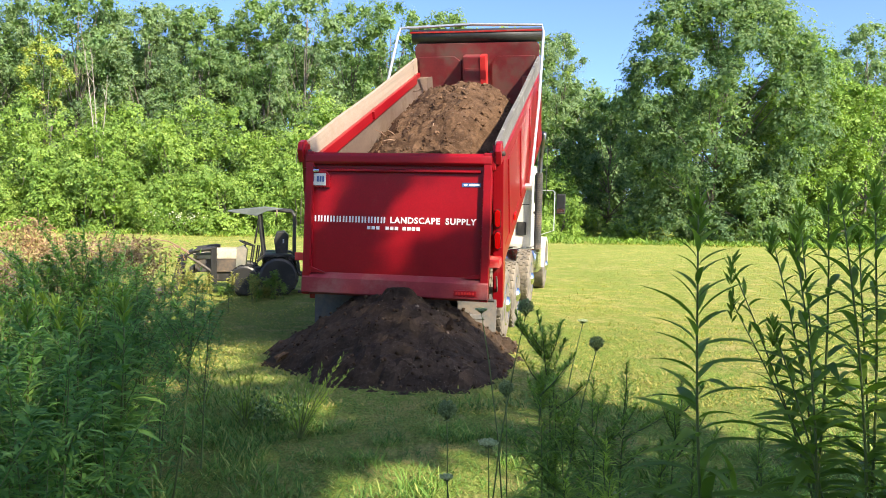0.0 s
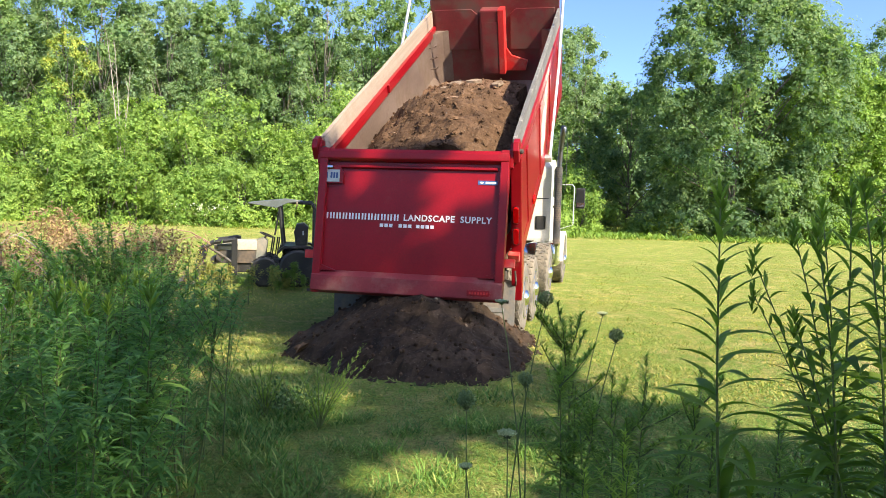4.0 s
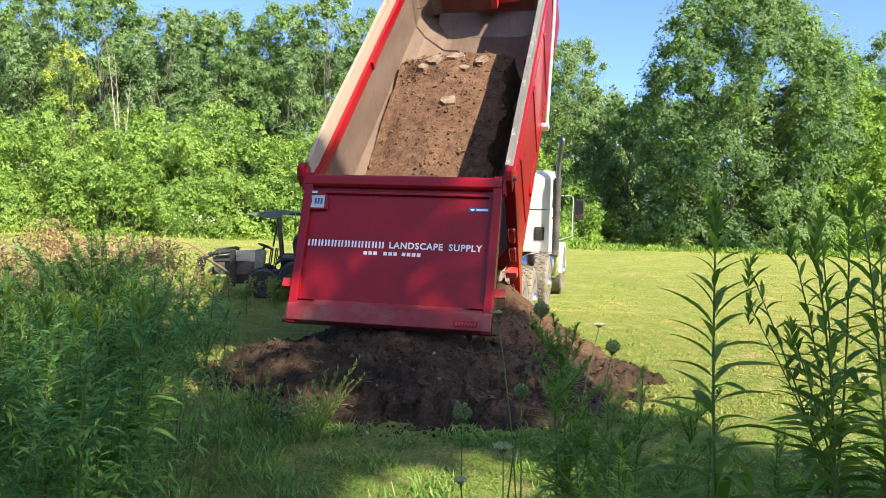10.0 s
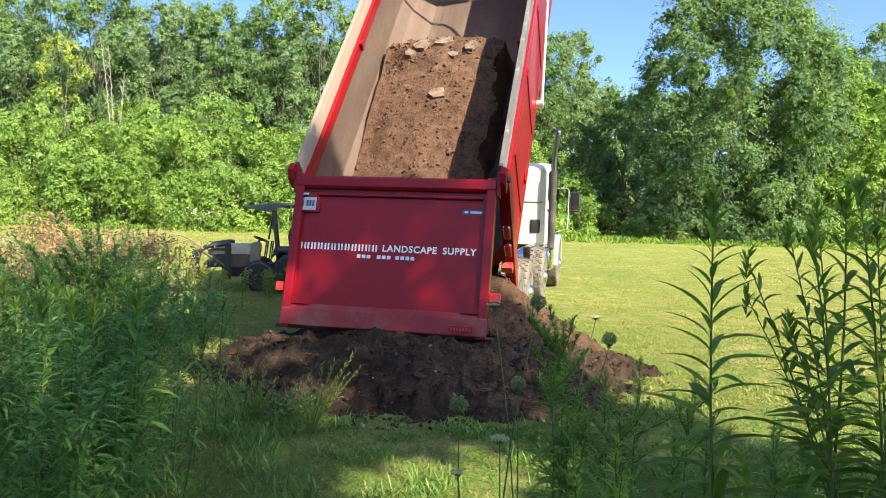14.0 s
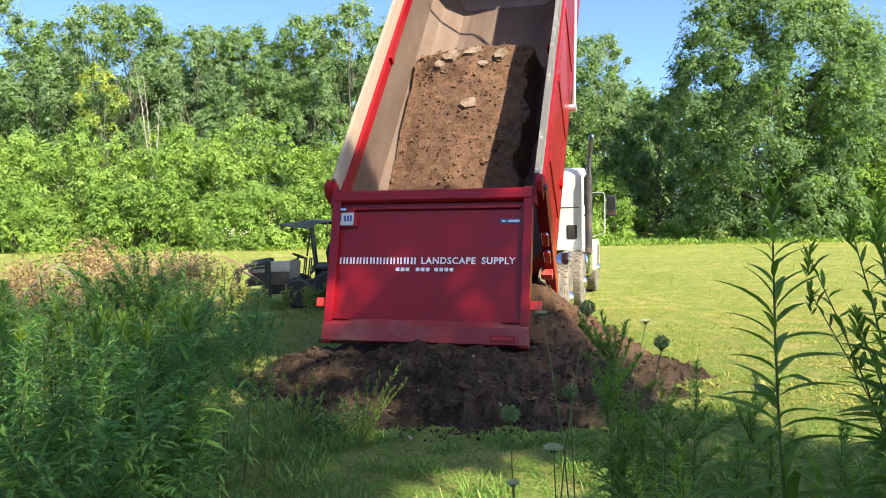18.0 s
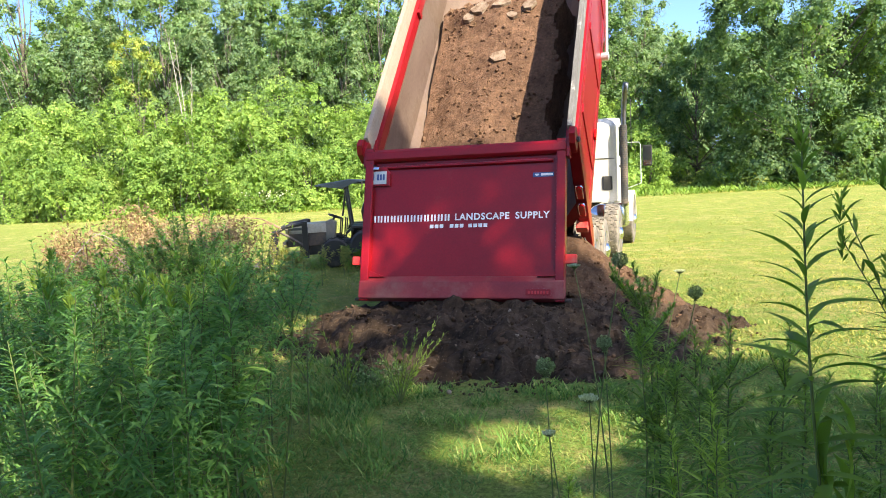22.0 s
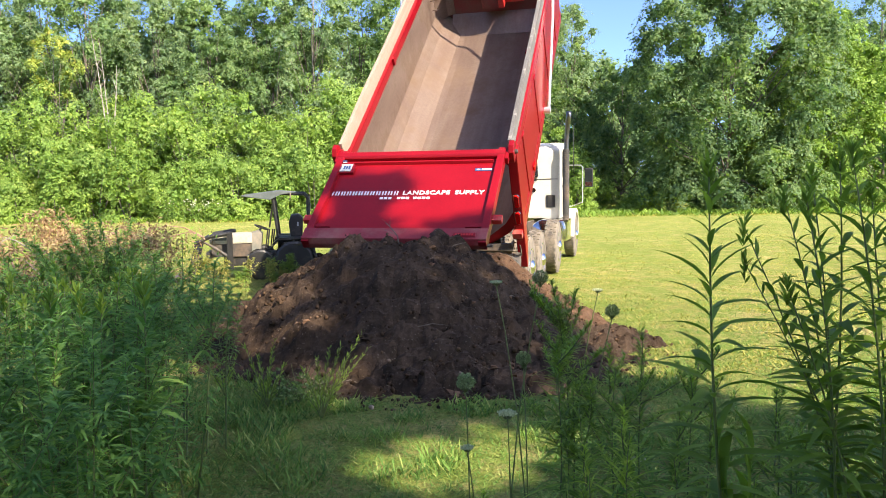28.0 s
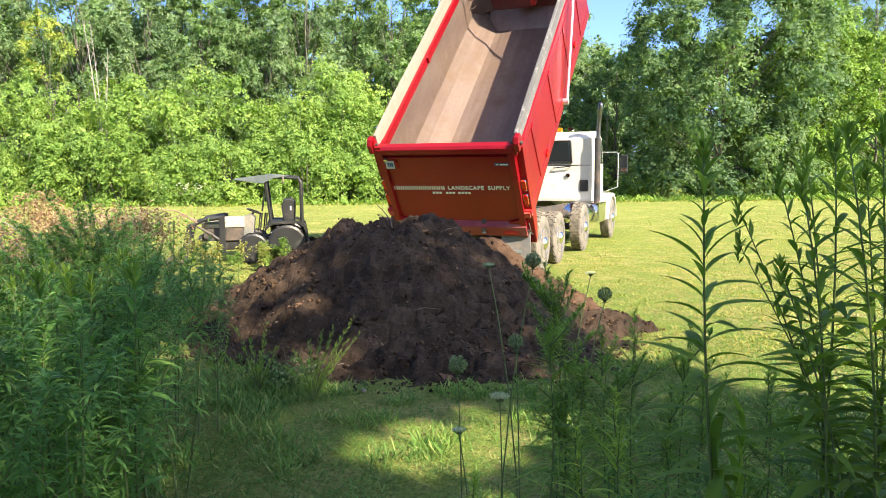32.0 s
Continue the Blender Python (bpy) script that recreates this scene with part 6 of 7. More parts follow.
def feather_weed(x, y, h, n, mat, leaf=0.05, width=0.006, name="bushy_weed", label="bushy narrow-leaved weed standing in the shade", branches=0, lean=(0, 0), top_dense=0.5, group="bushy weeds"):
    """A weed with a stem, a few branches and a great many narrow leaves."""
    top = new(name)
    top.location = (x, y, ground_z(x, y) - 0.02)
    tagged(top, label, "weed", group)
    ends = [(Vector((0, 0, 0)), Vector((lean[0], lean[1], h)), 1.0)]
    for b in range(branches):
        f = random.uniform(0.3, 0.8)
        a = random.uniform(0, math.tau)
        q = Vector((lean[0] * f, lean[1] * f, h * f))
        ends.append((q, q + Vector((math.cos(a), math.sin(a), 1.5)).normalized() * h * (1 - f) * random.uniform(0.6, 1.0), 0.5))
    bases, ways = [], []
    for a, b, s in ends:
        mid = a.lerp(b, 0.5) + Vector((random.uniform(-1, 1), random.uniform(-1, 1), 0)) * 0.02 * h
        part("stem" if s == 1.0 else "branch", tube([a, mid, b], [0.006 * s, 0.0045 * s, 0.0015], 5), M_STEM, top)
        m = int(n * s / sum(e[2] for e in ends))
        f = 0.12 + 0.88 * rng.random(m) ** (1 - top_dense * 0.6)
        bases.append(np.array(a) + (np.array(b) - np.array(a)) * f[:, None])
        ang = rng.random(m) * math.tau
        rise = 0.1 + 0.8 * f ** 2
        ways.append(np.stack([np.cos(ang), np.sin(ang), rise], 1))
    base, way = np.concatenate(bases), np.concatenate(ways)
    k = len(base)
    shrink = np.clip(1.25 - base[:, 2] / h, 0.25, 1)
    blades("foliage", base, way, unit(k) * 0.3 + np.array([0, 0, 0]) + np.cross(way, np.array([0, 0, 1.0])), leaf * (0.6 + 0.8 * rng.random(k)) * (0.55 + 0.45 * shrink), width * (0.7 + 0.6 * rng.random(k)), 0.25 + 0.4 * rng.random(k), mat, top)
    return top


def umbel(x, y, h, r, lean=(0, 0), closed=False, label="wild carrot with a pale green flower head"):
    """Wild carrot: thin stalk, rays and a head of tiny florets, flat or closed into a nest."""
    top = new("wild_carrot")
    top.location = (x, y, ground_z(x, y) - 0.02)
    tagged(top, label, "wild flower", "wild carrots")
    p = [Vector((lean[0] * f * f, lean[1] * f * f, h * f)) for f in (0, 0.3, 0.6, 0.85, 1)]
    part("stalk", tube(p, [0.004, 0.0035, 0.003, 0.0025, 0.002], 6), M_STEM, top)
    n = 34
    a, q = np.arange(n) * 2.4, np.sqrt((np.arange(n) + 0.5) / n)
    tip = np.array(p[-1])
    lift = r * 1.15 if closed else r * 0.62
    heads = tip + np.stack([r * q * np.cos(a), r * q * np.sin(a), lift * (1.0 - 0.12 * q)], 1)
    if closed:
        phi = 2.15 * np.sqrt((np.arange(n) + 0.5) / n)
        heads = tip + np.stack([r * 0.95 * np.sin(phi) * np.cos(a), r * 0.95 * np.sin(phi) * np.sin(a), r * (1.25 + 0.95 * np.cos(phi))], 1)
    rays = None
    for hd in heads:
        rays = tube([tip, tip * 0.45 + hd * 0.55 + np.array([0, 0, -0.1 * r]), hd], [0.0012, 0.001, 0.0008], 3, rays, False)
    part("ray_umbel", rays, M_STEM, top)
    k = n * 16
    base = np.repeat(heads, 16, 0) + unit(k) * r * (0.16 if closed else 0.085)
    kites("floret_head", base, unit(k) + np.array([0, 0, 0.5]), unit(k), (0.28 if closed else 0.19) * r, (0.2 if closed else 0.15) * r, M_NEST if closed else M_UMBEL, top)
    m = 14
    tagged(blades("bract_collar", np.tile(tip, (m, 1)), np.stack([np.cos(np.arange(m) * 0.45), np.sin(np.arange(m) * 0.45), np.full(m, 0.1)], 1), unit(m), 0.5 * r, 0.003, 0.3, M_STEM, top), kind="stuff")
    return top


def spot(px, depth):
    return (px - 784) / 1352 * depth


def build_weeds():
    # tall stalks close to the camera: x, y, height, lean of the tip, leaf size, leaves
    goldenrod(0.655, 1.75, 1.78, 76, (-0.074, 0.0), 0.36, 1.3, 1.0, label="tall single goldenrod stalk with drooping lance leaves", sides=0.55)
    wilted_leaves(0.655, 1.75)
    for x, y, h, lx, big, n in ((1.051, 1.8, 1.65, -0.356, 0.85, 52), (1.128, 1.75, 1.57, -0.444, 0.8, 46), (1.022, 1.85, 1.72, -0.217, 0.9, 56), (0.926, 1.7, 1.71, -0.143, 1.0, 58), (0.99, 1.9, 1.77, -0.10, 0.95, 54), (0.925, 1.8, 1.80, -0.023, 1.1, 62),
                                (1.023, 1.7, 1.815, -0.134, 1.1, 60), (1.023, 1.75, 1.83, -0.031, 1.15, 62), (1.117, 1.9, 1.73, -0.068, 1.0, 54), (1.10, 1.7, 1.82, -0.01, 1.15, 58), (1.134, 1.8, 1.79, -0.031, 1.1, 54),
                                (1.181, 1.75, 1.81, -0.057, 1.1, 50), (1.206, 1.7, 1.81, -0.038, 1.15, 46), (1.011, 1.7, 1.52, -0.258, 0.95, 50), (1.30, 1.72, 1.84, 0.0, 1.1, 44), (1.34, 1.68, 1.8, 0.0, 1.1, 40)):
        goldenrod(x, y, h, int(n * 0.9), (lx, 0.0), 0.34, big * 1.12, label="leafy goldenrod stalk in a dense dark clump")
    # narrow-leaved weeds in the middle: x, y, height, leaves, twigs
    for x, y, h, n, br in ((0.389, 2.7, 1.36, 84, 12), (0.35, 2.6, 1.22, 62, 6), (0.395, 2.65, 1.21, 60, 6), (0.535, 2.6, 1.19, 64, 4), (0.616, 2.5, 1.27, 84, 3), (0.768, 2.4, 1.25, 84, 4), (0.697, 2.35, 1.05, 60, 3),
                           (0.80, 2.35, 1.08, 60, 3), (0.943, 2.2, 1.15, 64, 4), (0.837, 2.1, 0.98, 50, 2), (0.95, 2.1, 1.0, 50, 3), (0.56, 2.5, 1.06, 56, 3), (0.444, 2.5, 1.08, 60, 4), (1.06, 2.3, 1.02, 50, 3)):
        horseweed(x, y, h, int(n * 1.25), br)
    for x, y, h, n in ((0.63, 2.1, 0.86, 300), (0.74, 2.1, 0.84, 260), (1.0, 2.0, 0.95, 300), (1.1, 2.0, 0.95, 300), (0.50, 2.3, 0.80, 260), (0.88, 2.2, 0.85, 260)):
        feather_weed(x, y, h, n, M_WEED, 0.08, 0.007, branches=4)
    # bright young stalks that catch the sun, much of it in their leaf colour
    horseweed(0.52, 2.3, 1.06, 62, 2, BRIGHT, M_BRIGHT, "bright green young weed catching the sun")
    horseweed(0.41, 2.35, 0.92, 44, 1, BRIGHT, M_BRIGHT, "bright green young weed catching the sun")
    horseweed(0.075, 2.0, 0.92, 30, 1, BRIGHT, M_BRIGHT, "short bright green young weed")
    # fan-shaped and low leafy weeds at the heap's foot
    fan_weed(-1.05, 5.7, [(-0.13, 0.42), (-0.02, 0.50), (0.07, 0.56), (0.17, 0.60), (0.33, 0.68), (0.27, 0.50), (0.38, 0.56), (-0.20, 0.28)])
    fan_weed(-1.52, 5.9, [(-0.17, 0.54), (-0.05, 0.47), (0.07, 0.58), (-0.3, 0.36), (0.16, 0.40), (0.02, 0.35)])
    fan_weed(-1.98, 6.3, [(-0.06, 0.42), (0.10, 0.36), (-0.14, 0.28)])
    low_leafy(-1.30, 6.05, 0.34, 0.2, 340)
    low_leafy(-1.46, 6.1, 0.26, 0.15, 180)
    # tall feathery plumes over the bank and rank weeds round the tractor
    for x, d, up, n, br in ((-2.10, 4.6, 1.86, 3000, 17), (-2.24, 4.7, 1.76, 2200, 14), (-1.99, 4.6, 1.70, 2000, 13), (-2.42, 4.8, 1.66, 1500, 12), (-2.66, 4.7, 1.60, 1300, 11), (-1.86, 4.7, 1.56, 1100, 9), (-1.78, 4.8, 1.48, 900, 8), (-1.68, 4.9, 1.44, 800, 7), (-1.90, 5.1, 1.58, 900, 9), (-1.58, 5.0, 1.34, 700, 7)):
        feather_weed(x, d, up - ground_z(x, d), n, M_WEED, 0.07, 0.0095, name="plume_weed", label="tall feathery green weed rising over the bank", branches=br, lean=(random.uniform(-0.08, 0.12), 0), group="plume weeds")
    for px, d, top_y in ((300, 12.6, 462), (320, 12.6, 478), (338, 13.2, 488), (372, 13.4, 492), (412, 13.5, 490), (448, 13.6, 494), (360, 12.2, 505), (405, 12.4, 508)):
        z = 2.0 - (top_y - 348) / 1352 * d
        feather_weed(spot(px, d), d, max(0.25, z - ground_z(0, d)), 260, M_SHRUB if px % 2 else M_DRYG, 0.10, 0.020, name="rank_weed", label="rank weed growing round the parked tractor", branches=5, group="weeds round the tractor")
    for k in range(16):
        x, y = random.uniform(-5.3, -2.9), random.uniform(14.0, 14.8)
        feather_weed(x, y, random.uniform(0.2, 0.45), 220, M_DRYG if k % 3 else M_SHRUB, 0.09, 0.02, name="rank_weed", label="rank weed growing round the parked tractor", branches=6, group="weeds round the tractor")
    for k in range(6):
        feather_weed(random.uniform(-3.7, -2.9), random.uniform(14.0, 14.5), random.uniform(0.4, 0.65), 260, M_SHRUB, 0.09, 0.02, name="rank_weed", label="rank weed growing round the parked tractor", branches=6, group="weeds round the tractor")
    # wild carrots
    umbel(0.303, 3.2, 1.34, 0.026, (-0.131, 0), False)
    umbel(0.205, 3.1, 1.345, 0.029, (0.143, 0), True, "wild carrot with a closed nest-like seed head")
    umbel(0.289, 3.0, 1.03, 0.027, (-0.021, 0), True, "wild carrot with a closed nest-like seed head")
    umbel(0.053, 3.3, 0.85, 0.037, (-0.015, 0), True, "wild carrot with a pale curled flower head")
    umbel(0.231, 3.2, 0.76, 0.042, (-0.014, 0), False, "wild carrot with a flat white flower head")
    umbel(0.091, 2.9, 0.72, 0.027, (-0.054, 0), False, "wild carrot with a flat white flower head")
    umbel(0.477, 3.3, 1.29, 0.022, (0.144, 0), False)
    umbel(0.491, 3.1, 1.205, 0.026, (0.151, 0), True, "wild carrot with a closed nest-like seed head")
    umbel(0.665, 2.75, 0.72, 0.034, (0.0, 0), False, "wild carrot with a flat white flower head")
    # dense bank of weeds at the side of the lawn: leafy stalks in front, finer weeds behind
    random.seed(5)
    stalks = [goldenrod(-1.5, 3.0, h, n, (lx, 0.0), 0.12, 1.25, 1.0, label="leafy green stalk in the dense bank beside the lawn", kinds=BANK, name="bank_stalk", group="bank of weeds") for h, n, lx in ((1.05, 54, 0.05), (0.95, 48, -0.06), (1.15, 58, 0.02))]
    for i in range(46):
        y = random.uniform(2.9, 5.6)
        edge = -0.43 * y + 0.06 - 0.10 * max(0, y - 3.4)
        x = edge - random.random() ** 1.3 * (0.34 * y)
        up = 2.0 - (500 + random.uniform(-25, 90) + max(0, 60 * (x - edge + 0.35)) - 348) / 1352 * y - ground_z(x, y)
        k = max(0.45, min(up, 1.35)) / (1.05, 0.95, 1.15)[i % 3]
        top = stalks[i % 3] if i < 3 else copy_thing(stalks[i % 3], pose(x, y, ground_z(x, y) - 0.02, 0, 0, random.uniform(0, 360)))
        top.matrix_basis = pose(x, y, ground_z(x, y) - 0.02, 0, 0, random.uniform(0, 360)) @ Matrix.Diagonal((k, k, k, 1))
    for i in range(74):
        y = random.uniform(2.2, 6.8)
        edge = -0.40 * y + 0.13 - 0.05 * max(0, y - 3.2)
        x = edge - random.random() * 0.42 * y
        roof = 480 + random.uniform(-30, 110) + (90 if y < 3 else 0)
        h = 2.0 - (roof - 348) / 1352 * y - ground_z(x, y)
        if h > 0.3:
            feather_weed(x, y, min(h, 1.45), int(300 + 160 * (y < 4)), M_WEED, 0.10, 0.0115, name="bank_weed", label="leafy green weed in the dense bank beside the lawn", branches=random.randint(2, 5), lean=(random.uniform(-0.2, 0.2), 0), group="bank of weeds")


build_weeds()


def build_grass():
    def lawn(name, n, y0, y1, x0, x1, l0, l1, w, mat, label, lie=0.8, clump=0.0):
        u = rng.random(n)
        y = (y0 ** 0.4 + (y1 ** 0.4 - y0 ** 0.4) * u) ** 2.5 if y0 > 0 else y0 + (y1 - y0) * u
        x = (x0 + (x1 - x0) * rng.random(n)) * (0.62 * y + 1.0)
        keep = np.array([noise.noise(Vector((a * 0.9, b * 0.9, 3))) + 0.6 * noise.noise(Vector((a * 2.6, b * 2.6, 8))) > clump for a, b in zip(x, y)])
        x, y = x[keep], y[keep]
        m = len(x)
        z = np.array([ground_z(a, b) for a, b in zip(x, y)]) - 0.01
        ang = rng.random(m) * math.tau
        way = np.stack([np.cos(ang) * lie, np.sin(ang) * lie, np.ones(m)], 1) * 1.0
        ob = blades(name, np.stack([x, y, z], 1), way, np.stack([-np.sin(ang), np.cos(ang), np.zeros(m)], 1), l0 + (l1 - l0) * rng.random(m) ** 1.5, w * (0.6 + 0.8 * rng.random(m)), 0.25 + 0.4 * rng.random(m), mat)
        tagged(ob, label, "grass", kind="stuff")
    lawn("lawn_grass", 150000, 3.0, 12.0, -1, 1, 0.035, 0.11, 0.0058, M_GRASS, "short uneven green lawn grass", 0.9, -0.6)
    lawn("tufted_grass", 42000, 3.0, 7.0, -1, 0.9, 0.09, 0.25, 0.007, M_GRASS, "longer tufts of green grass", 0.6, 0.06)
    lawn("heap_foot_grass", 7000, 5.2, 6.14, -0.55, 0.25, 0.06, 0.19, 0.007, M_GRASS, "longer grass along the foot of the soil heap", 0.6, 0.08)
    lawn("meadow_grass", 90000, 6.5, 26.0, -1, 1, 0.05, 0.13, 0.013, M_DRYG, "sun-bleached mown meadow grass", 0.8, -0.1)
    lawn("far_meadow_grass", 26000, 24.0, 47.0, -1, 1, 0.05, 0.12, 0.03, M_DRYG, "sun-bleached meadow grass by the hedge", 1.0, -0.4)
    lawn("hedge_foot_weeds", 26000, 43.0, 48.5, -1, 1, 0.2, 0.85, 0.07, M_SHRUB, "tall green weeds at the foot of the hedge", 0.7, -0.1)
    lawn("hedge_foot_grass", 9000, 42.0, 47.0, -1, 1, 0.15, 0.45, 0.04, M_DRYG, "tall dry grass at the foot of the hedge", 0.5, 0.0)


build_grass()


def build_brush_pile():
    """Heap of cut branches with withered leaves behind the weeds."""
    top = new("brush_pile")
    top.location = (-4.0, 9.6, ground_z(-4.0, 9.6))
    tagged(top, "heap of cut branches with withered reddish leaves", "brush pile")
    random.seed(11)
    leaf_b = []
    for i in range(110):
        x, y = random.uniform(-2.8, 0.3), random.uniform(-1.2, 1.2)
        z = random.uniform(0.05, 1.3 * max(0.15, 1 - (x / 3.1) ** 2))
        a, e = random.uniform(0, math.tau), random.uniform(-0.1, 0.8)
        l = random.uniform(0.45, 0.95)
        d = Vector((math.cos(a), math.sin(a) * 0.6, e))
        p = Vector((x, y, z))
        bow = Vector((random.uniform(-0.12, 0.12), 0, random.uniform(0.05, 0.2)))
        pts = [p - d * l * 0.5, p - d * l * 0.2 + bow * 0.8, p + d * l * 0.1 + bow, p + d * l * 0.4 + bow * 0.5, p + d * l * 0.6 - Vector((0, 0, random.uniform(0.05, 0.3)))]
        part("branch", tube(pts, [0.010, 0.009, 0.007, 0.005, 0.002], 5), M_BRUSH if i % 5 else M_PALEBARK, top)
        leaf_b += [tuple(pts[2]), tuple(pts[4])]
    bunches = np.array([(-2.3, 0.2, 0.95), (-1.9, -0.3, 1.15), (-1.2, 0.0, 1.38), (-0.7, -0.4, 1.22), (-0.2, 0.1, 1.20), (0.3, -0.3, 1.18), (-1.5, -0.7, 0.8)])
    n = 5200
    base = bunches[rng.integers(0, len(bunches), n)] + unit(n) * (0.34 * rng.random((n, 1)) ** 0.5) * np.array([1.1, 1, 0.8]) - np.array([0, 0, 0.12]) * rng.random((n, 1))
    strew = np.array(leaf_b)[rng.integers(0, len(leaf_b), 5000)] + unit(5000) * 0.2
    strew[:, 2] = np.maximum(strew[:, 2], 0.02)
    green = np.array(leaf_b)[rng.integers(0, len(leaf_b), 3000)] + unit(3000) * 0.3
    green[:, 2] = np.maximum(green[:, 2] - 0.15, 0.02)
    tagged(kites("green_foliage", green, unit(3000), unit(3000), 0.08, 0.03, M_SHRUB, top), kind="stuff")
    tagged(kites("withered_foliage", np.concatenate([base, strew]), unit(n + 5000) - np.array([0, 0, 0.5]), unit(n + 5000), 0.045 + 0.04 * rng.random(n + 5000), 0.02, M_DEADL, top), kind="stuff")


build_brush_pile()


def build_hedge_flowers():
    """White flowering weeds at the foot of the hedge."""
    for px, d, n, r in ((330, 43.6, 60, 0.5), (300, 43.8, 40, 0.6), (355, 43.6, 26, 0.5), (270, 43.8, 18, 0.5)):
        x = spot(px, d)
        top = new("white_wildflower")
        top.location = (x, d, ground_z(x, d))
        tagged(top, "white flowering weed at the foot of the hedge", "wild flower", "white wildflowers")
        part("stem", tube([(0, 0, 0), (0.03, 0, 0.5), (0.0, 0, 1.0)], [0.02, 0.014, 0.006], 5), M_STEM, top)
        at = unit(n) * r * np.array([1, 0.5, 0.6]) + np.array([0, 0, 1.0])
        tagged(kites("flower_head", at, unit(n), unit(n), 0.11, 0.10, M_PETAL, top), kind="stuff")
        lf = unit(160) * r * np.array([1, 0.6, 0.8]) + np.array([0, 0, 0.6])
        kites("foliage", lf, unit(160), unit(160), 0.18, 0.08, M_SHRUB, top)


build_hedge_flowers()


# ---- what moves ----
def between(rows, t, k):
    """Column k of rows at t, eased linearly."""
    return float(np.interp(t, [r[0] for r in rows], [r[k] for r in rows]))


def bed_world(t):
    m = truck_pose(between(TRUCK, t, 1), between(TRUCK, t, 2), between(TRUCK, t, 3))
    return m @ pose(0, 0, HINGE, between(TRUCK, t, 4))


def steps(a, b, d):
    return [a + (b - a) * i / round((b - a) / d) for i in range(round((b - a) / d) + 1)]


# how far soil bodies have slid down the bed (metres), and when they drop off its end
HEAP_SLIDE = [(0, 0), (1, 0.05), (3.0, 0.15), (3.5, 0.4), (4.4, 3.2), (5.4, 7.8), (32, 7.8)]
SLAB_SLIDE = [(0, 0.0), (5.0, 0.0), (6.0, 0.15), (7.0, 0.3), (9.0, 0.6), (10.0, 0.78), (11.0, 0.92), (13.0, 1.05), (23.6, 1.08), (24.3, 1.2), (24.7, 1.65), (25.0, 2.3), (25.5, 4.9), (25.9, 7.6), (32, 7.6)]


def slide_rows(table, times, centre, over=0.25):
    """Poses of a slice that slides along the tilting bed, drops off its end and is buried in the heap below."""
    rows, edge = [], None
    for t in times:
        s = between(table, t, 1)
        free = centre - over
        if s <= free:
            m = bed_world(t) @ Matrix.Translation((0, -s, 0))
            edge = m
        else:
            if edge is None:
                edge = bed_world(t) @ Matrix.Translation((0, -free, 0))
            fall = min(3.0 if over < 0.5 else 3.8, (s - free) * (0.9 if over < 0.5 else 1.5))
            m = Matrix.Translation((0, 0.12 * fall, -fall)) @ edge
        rows.append((t, m))
    return rows


def clod_rows(t0, x, push, spin):
    """A clod lies under the load, slides off the bed's end, falls and comes to rest inside the foot of the heap."""
    rows = []
    for t, u, v in ((0.0, 1.6, 0.2), (max(0.02, t0 - 0.35), 1.5, 0.2), (max(0.04, t0), -0.1, 0.3)):
        m = bed_world(t) @ pose(x, u, v, 40 * spin * (1.5 - u), 0, 25 * spin)
        rows.append((t, m))
    t0 = max(0.04, t0)
    p = rows[-1][1].translation.copy()
    lie = ground_z(0, p.y) + 0.06
    for k in (0.1, 0.2, 0.3, 0.4, 0.5):
        z = max(lie, p.z - 0.2 * k - 4.9 * k * k)
        rows.append((t0 + k, pose(p.x + 0.15 * x * k, p.y - push * k * 1.4, z, 40 * spin + 160 * k * spin, 60 * k, 25 * spin)))
    rows.append((32.0, rows[-1][1]))
    return rows


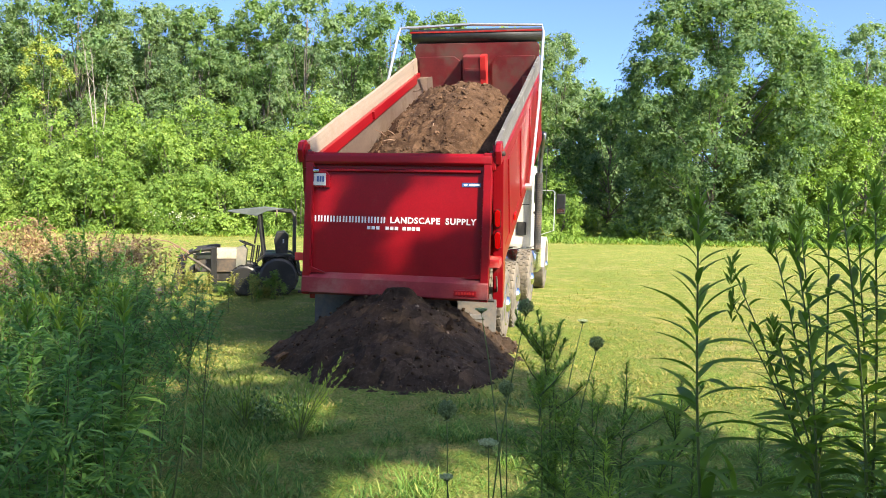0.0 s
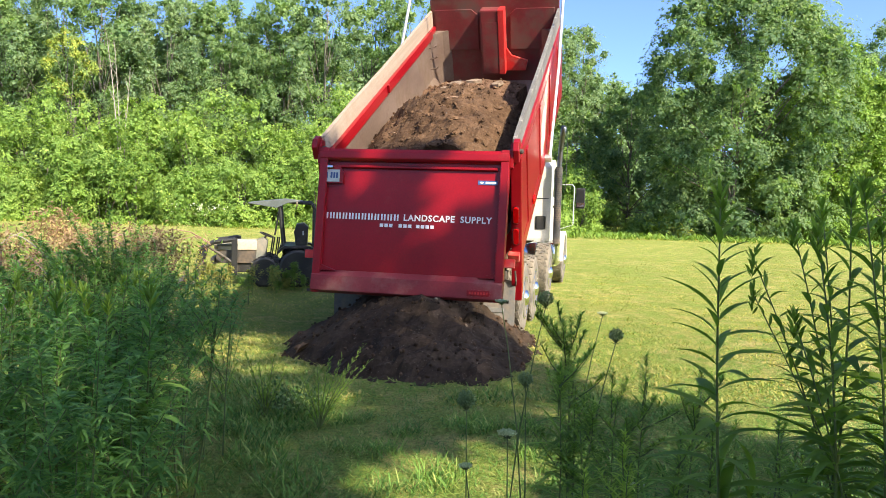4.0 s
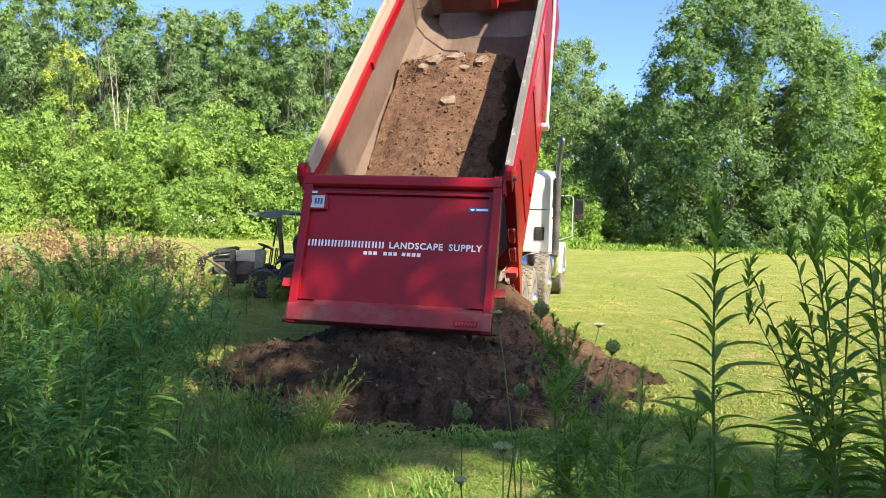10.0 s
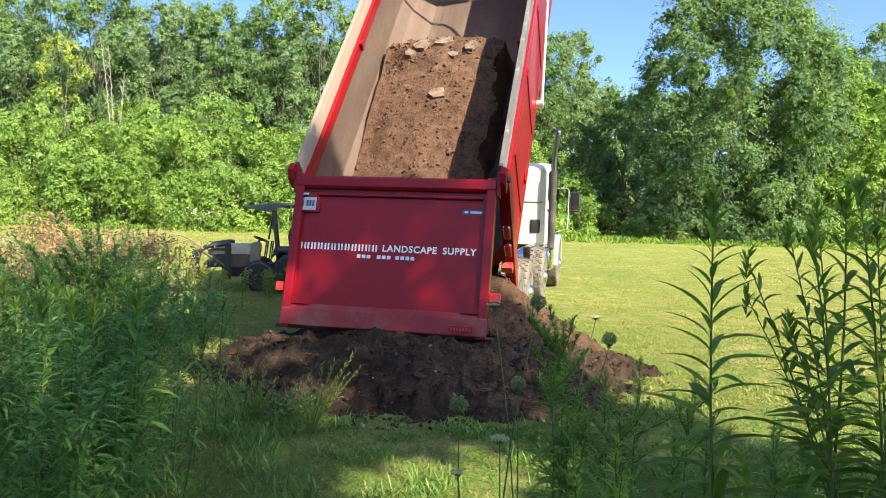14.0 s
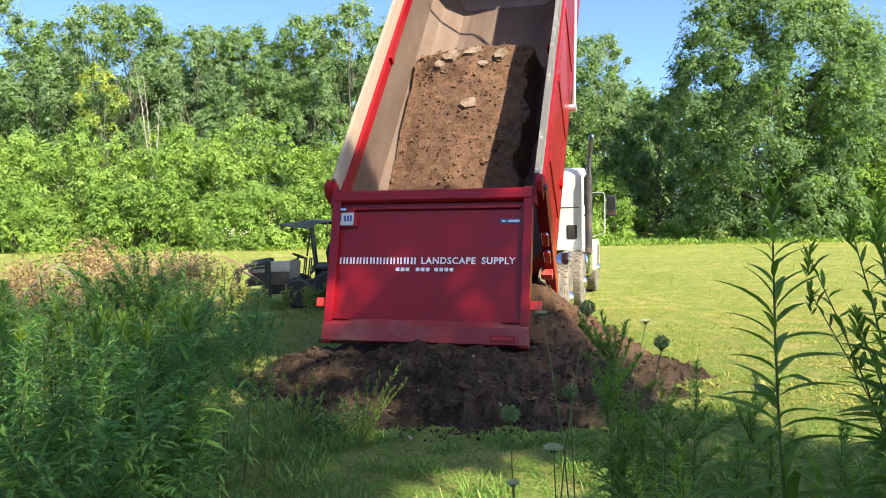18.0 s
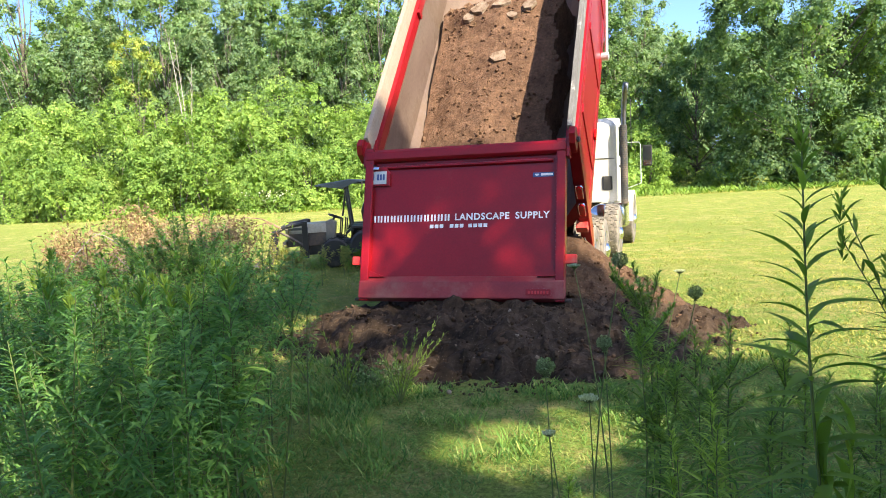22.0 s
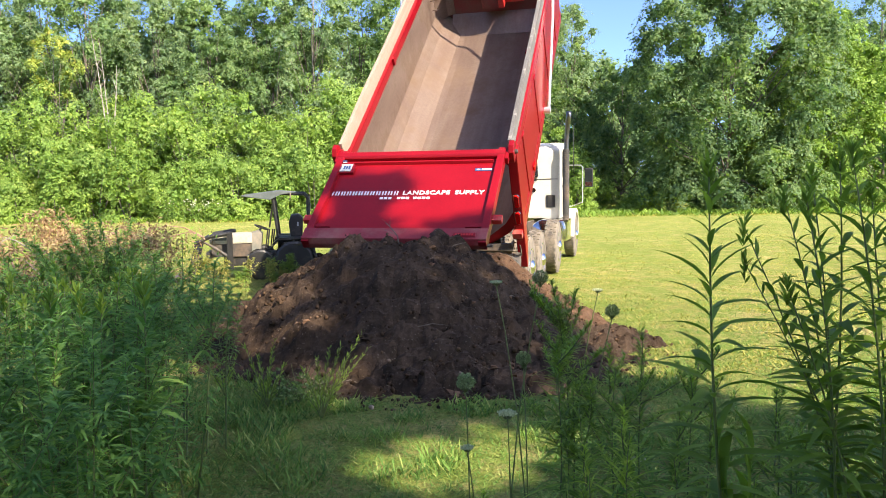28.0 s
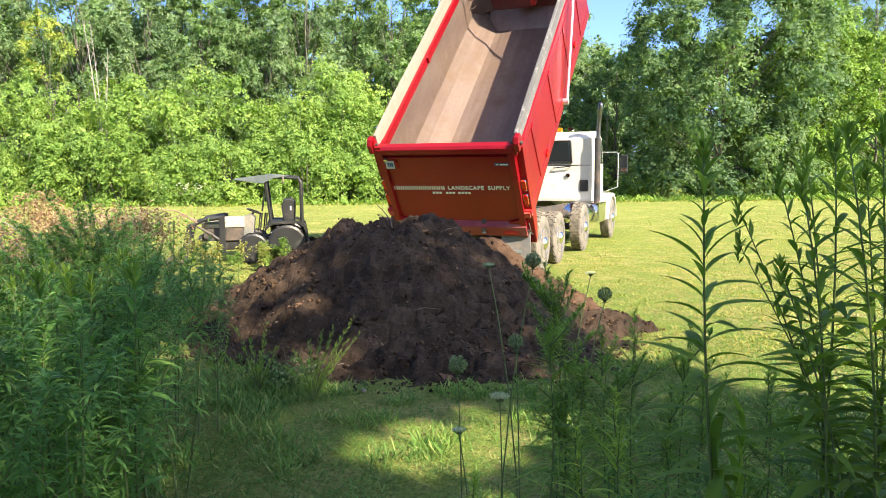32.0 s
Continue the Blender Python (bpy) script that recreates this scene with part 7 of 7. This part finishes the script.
def motions():
    times = sorted(set([r[0] for r in TRUCK]))
    walk(truck, [(r[0], truck_pose(r[1], r[2], r[3])) for r in TRUCK])
    walk(dump_box, [(r[0], pose(0, 0, HINGE, r[4])) for r in TRUCK])
    walk(tailgate, [(r[0], gate_pose(r[4], r[5])) for r in TRUCK])
    way = [0.0]
    for a, b in zip(TRUCK, TRUCK[1:]):
        way.append(way[-1] + math.hypot(b[1] - a[1], b[2] - a[2]))
    for w, r in truck_wheels:
        x, y, z = w.location
        rows, t0, s0 = [], TRUCK[0][0], 0.0
        for k, row in enumerate(TRUCK):
            rows.append((row[0], pose(x, y, z, -math.degrees(way[k] / r))))
        walk(w, rows)
    dense = sorted(set(steps(0, 3.5, 0.5) + steps(3.5, 5.4, 0.1) + steps(5.5, 23.5, 1.0) + steps(23.5, 26.0, 0.1) + [26.5, 28.5, 30.0, 32.0]))
    for ob, centre in heap_slices:
        walk(ob, slide_rows(HEAP_SLIDE, dense, centre, 0.95))
    for ob, centre in slab_slices:
        walk(ob, slide_rows(SLAB_SLIDE, dense, centre))
    for ob, m in load_stones:
        centre = min((c for o, c in slab_slices), key=lambda c: abs(c - m.translation.y))
        walk(ob, [(t, r @ m) for t, r in slide_rows(SLAB_SLIDE, dense, centre)])
    for ob, t0, x, push, spin in clods:
        walk(ob, clod_rows(t0, x, push, spin))
    walk(apron, [(t, pose(0.2, 0, z)) for t, z in ((0, -0.90), (0.5, -0.86), (3.3, -0.68), (3.8, -0.52), (4.6, -0.30), (5.5, -0.12), (6.0, -0.05), (7.0, -0.01), (9.0, 0.0), (32, 0.0))])
    walk(side_spill, [(t, pose(1.05, 1.15, z)) for t, z in ((0, -1.1), (3.3, -1.05), (4.6, -0.55), (5.5, -0.2), (6.5, -0.1), (9.0, 0.0), (32, 0.0))])
    walk(upper_heap, [(t, pose(-0.12, 0.55, z)) for t, z in ((0, -1.4), (5.0, -1.3), (6.5, -1.12), (9.0, -1.05), (23.9, -1.03), (24.4, -0.75), (25.0, -0.38), (25.5, -0.20), (26.0, -0.08), (26.6, 0.0), (32, 0.0))])


motions()
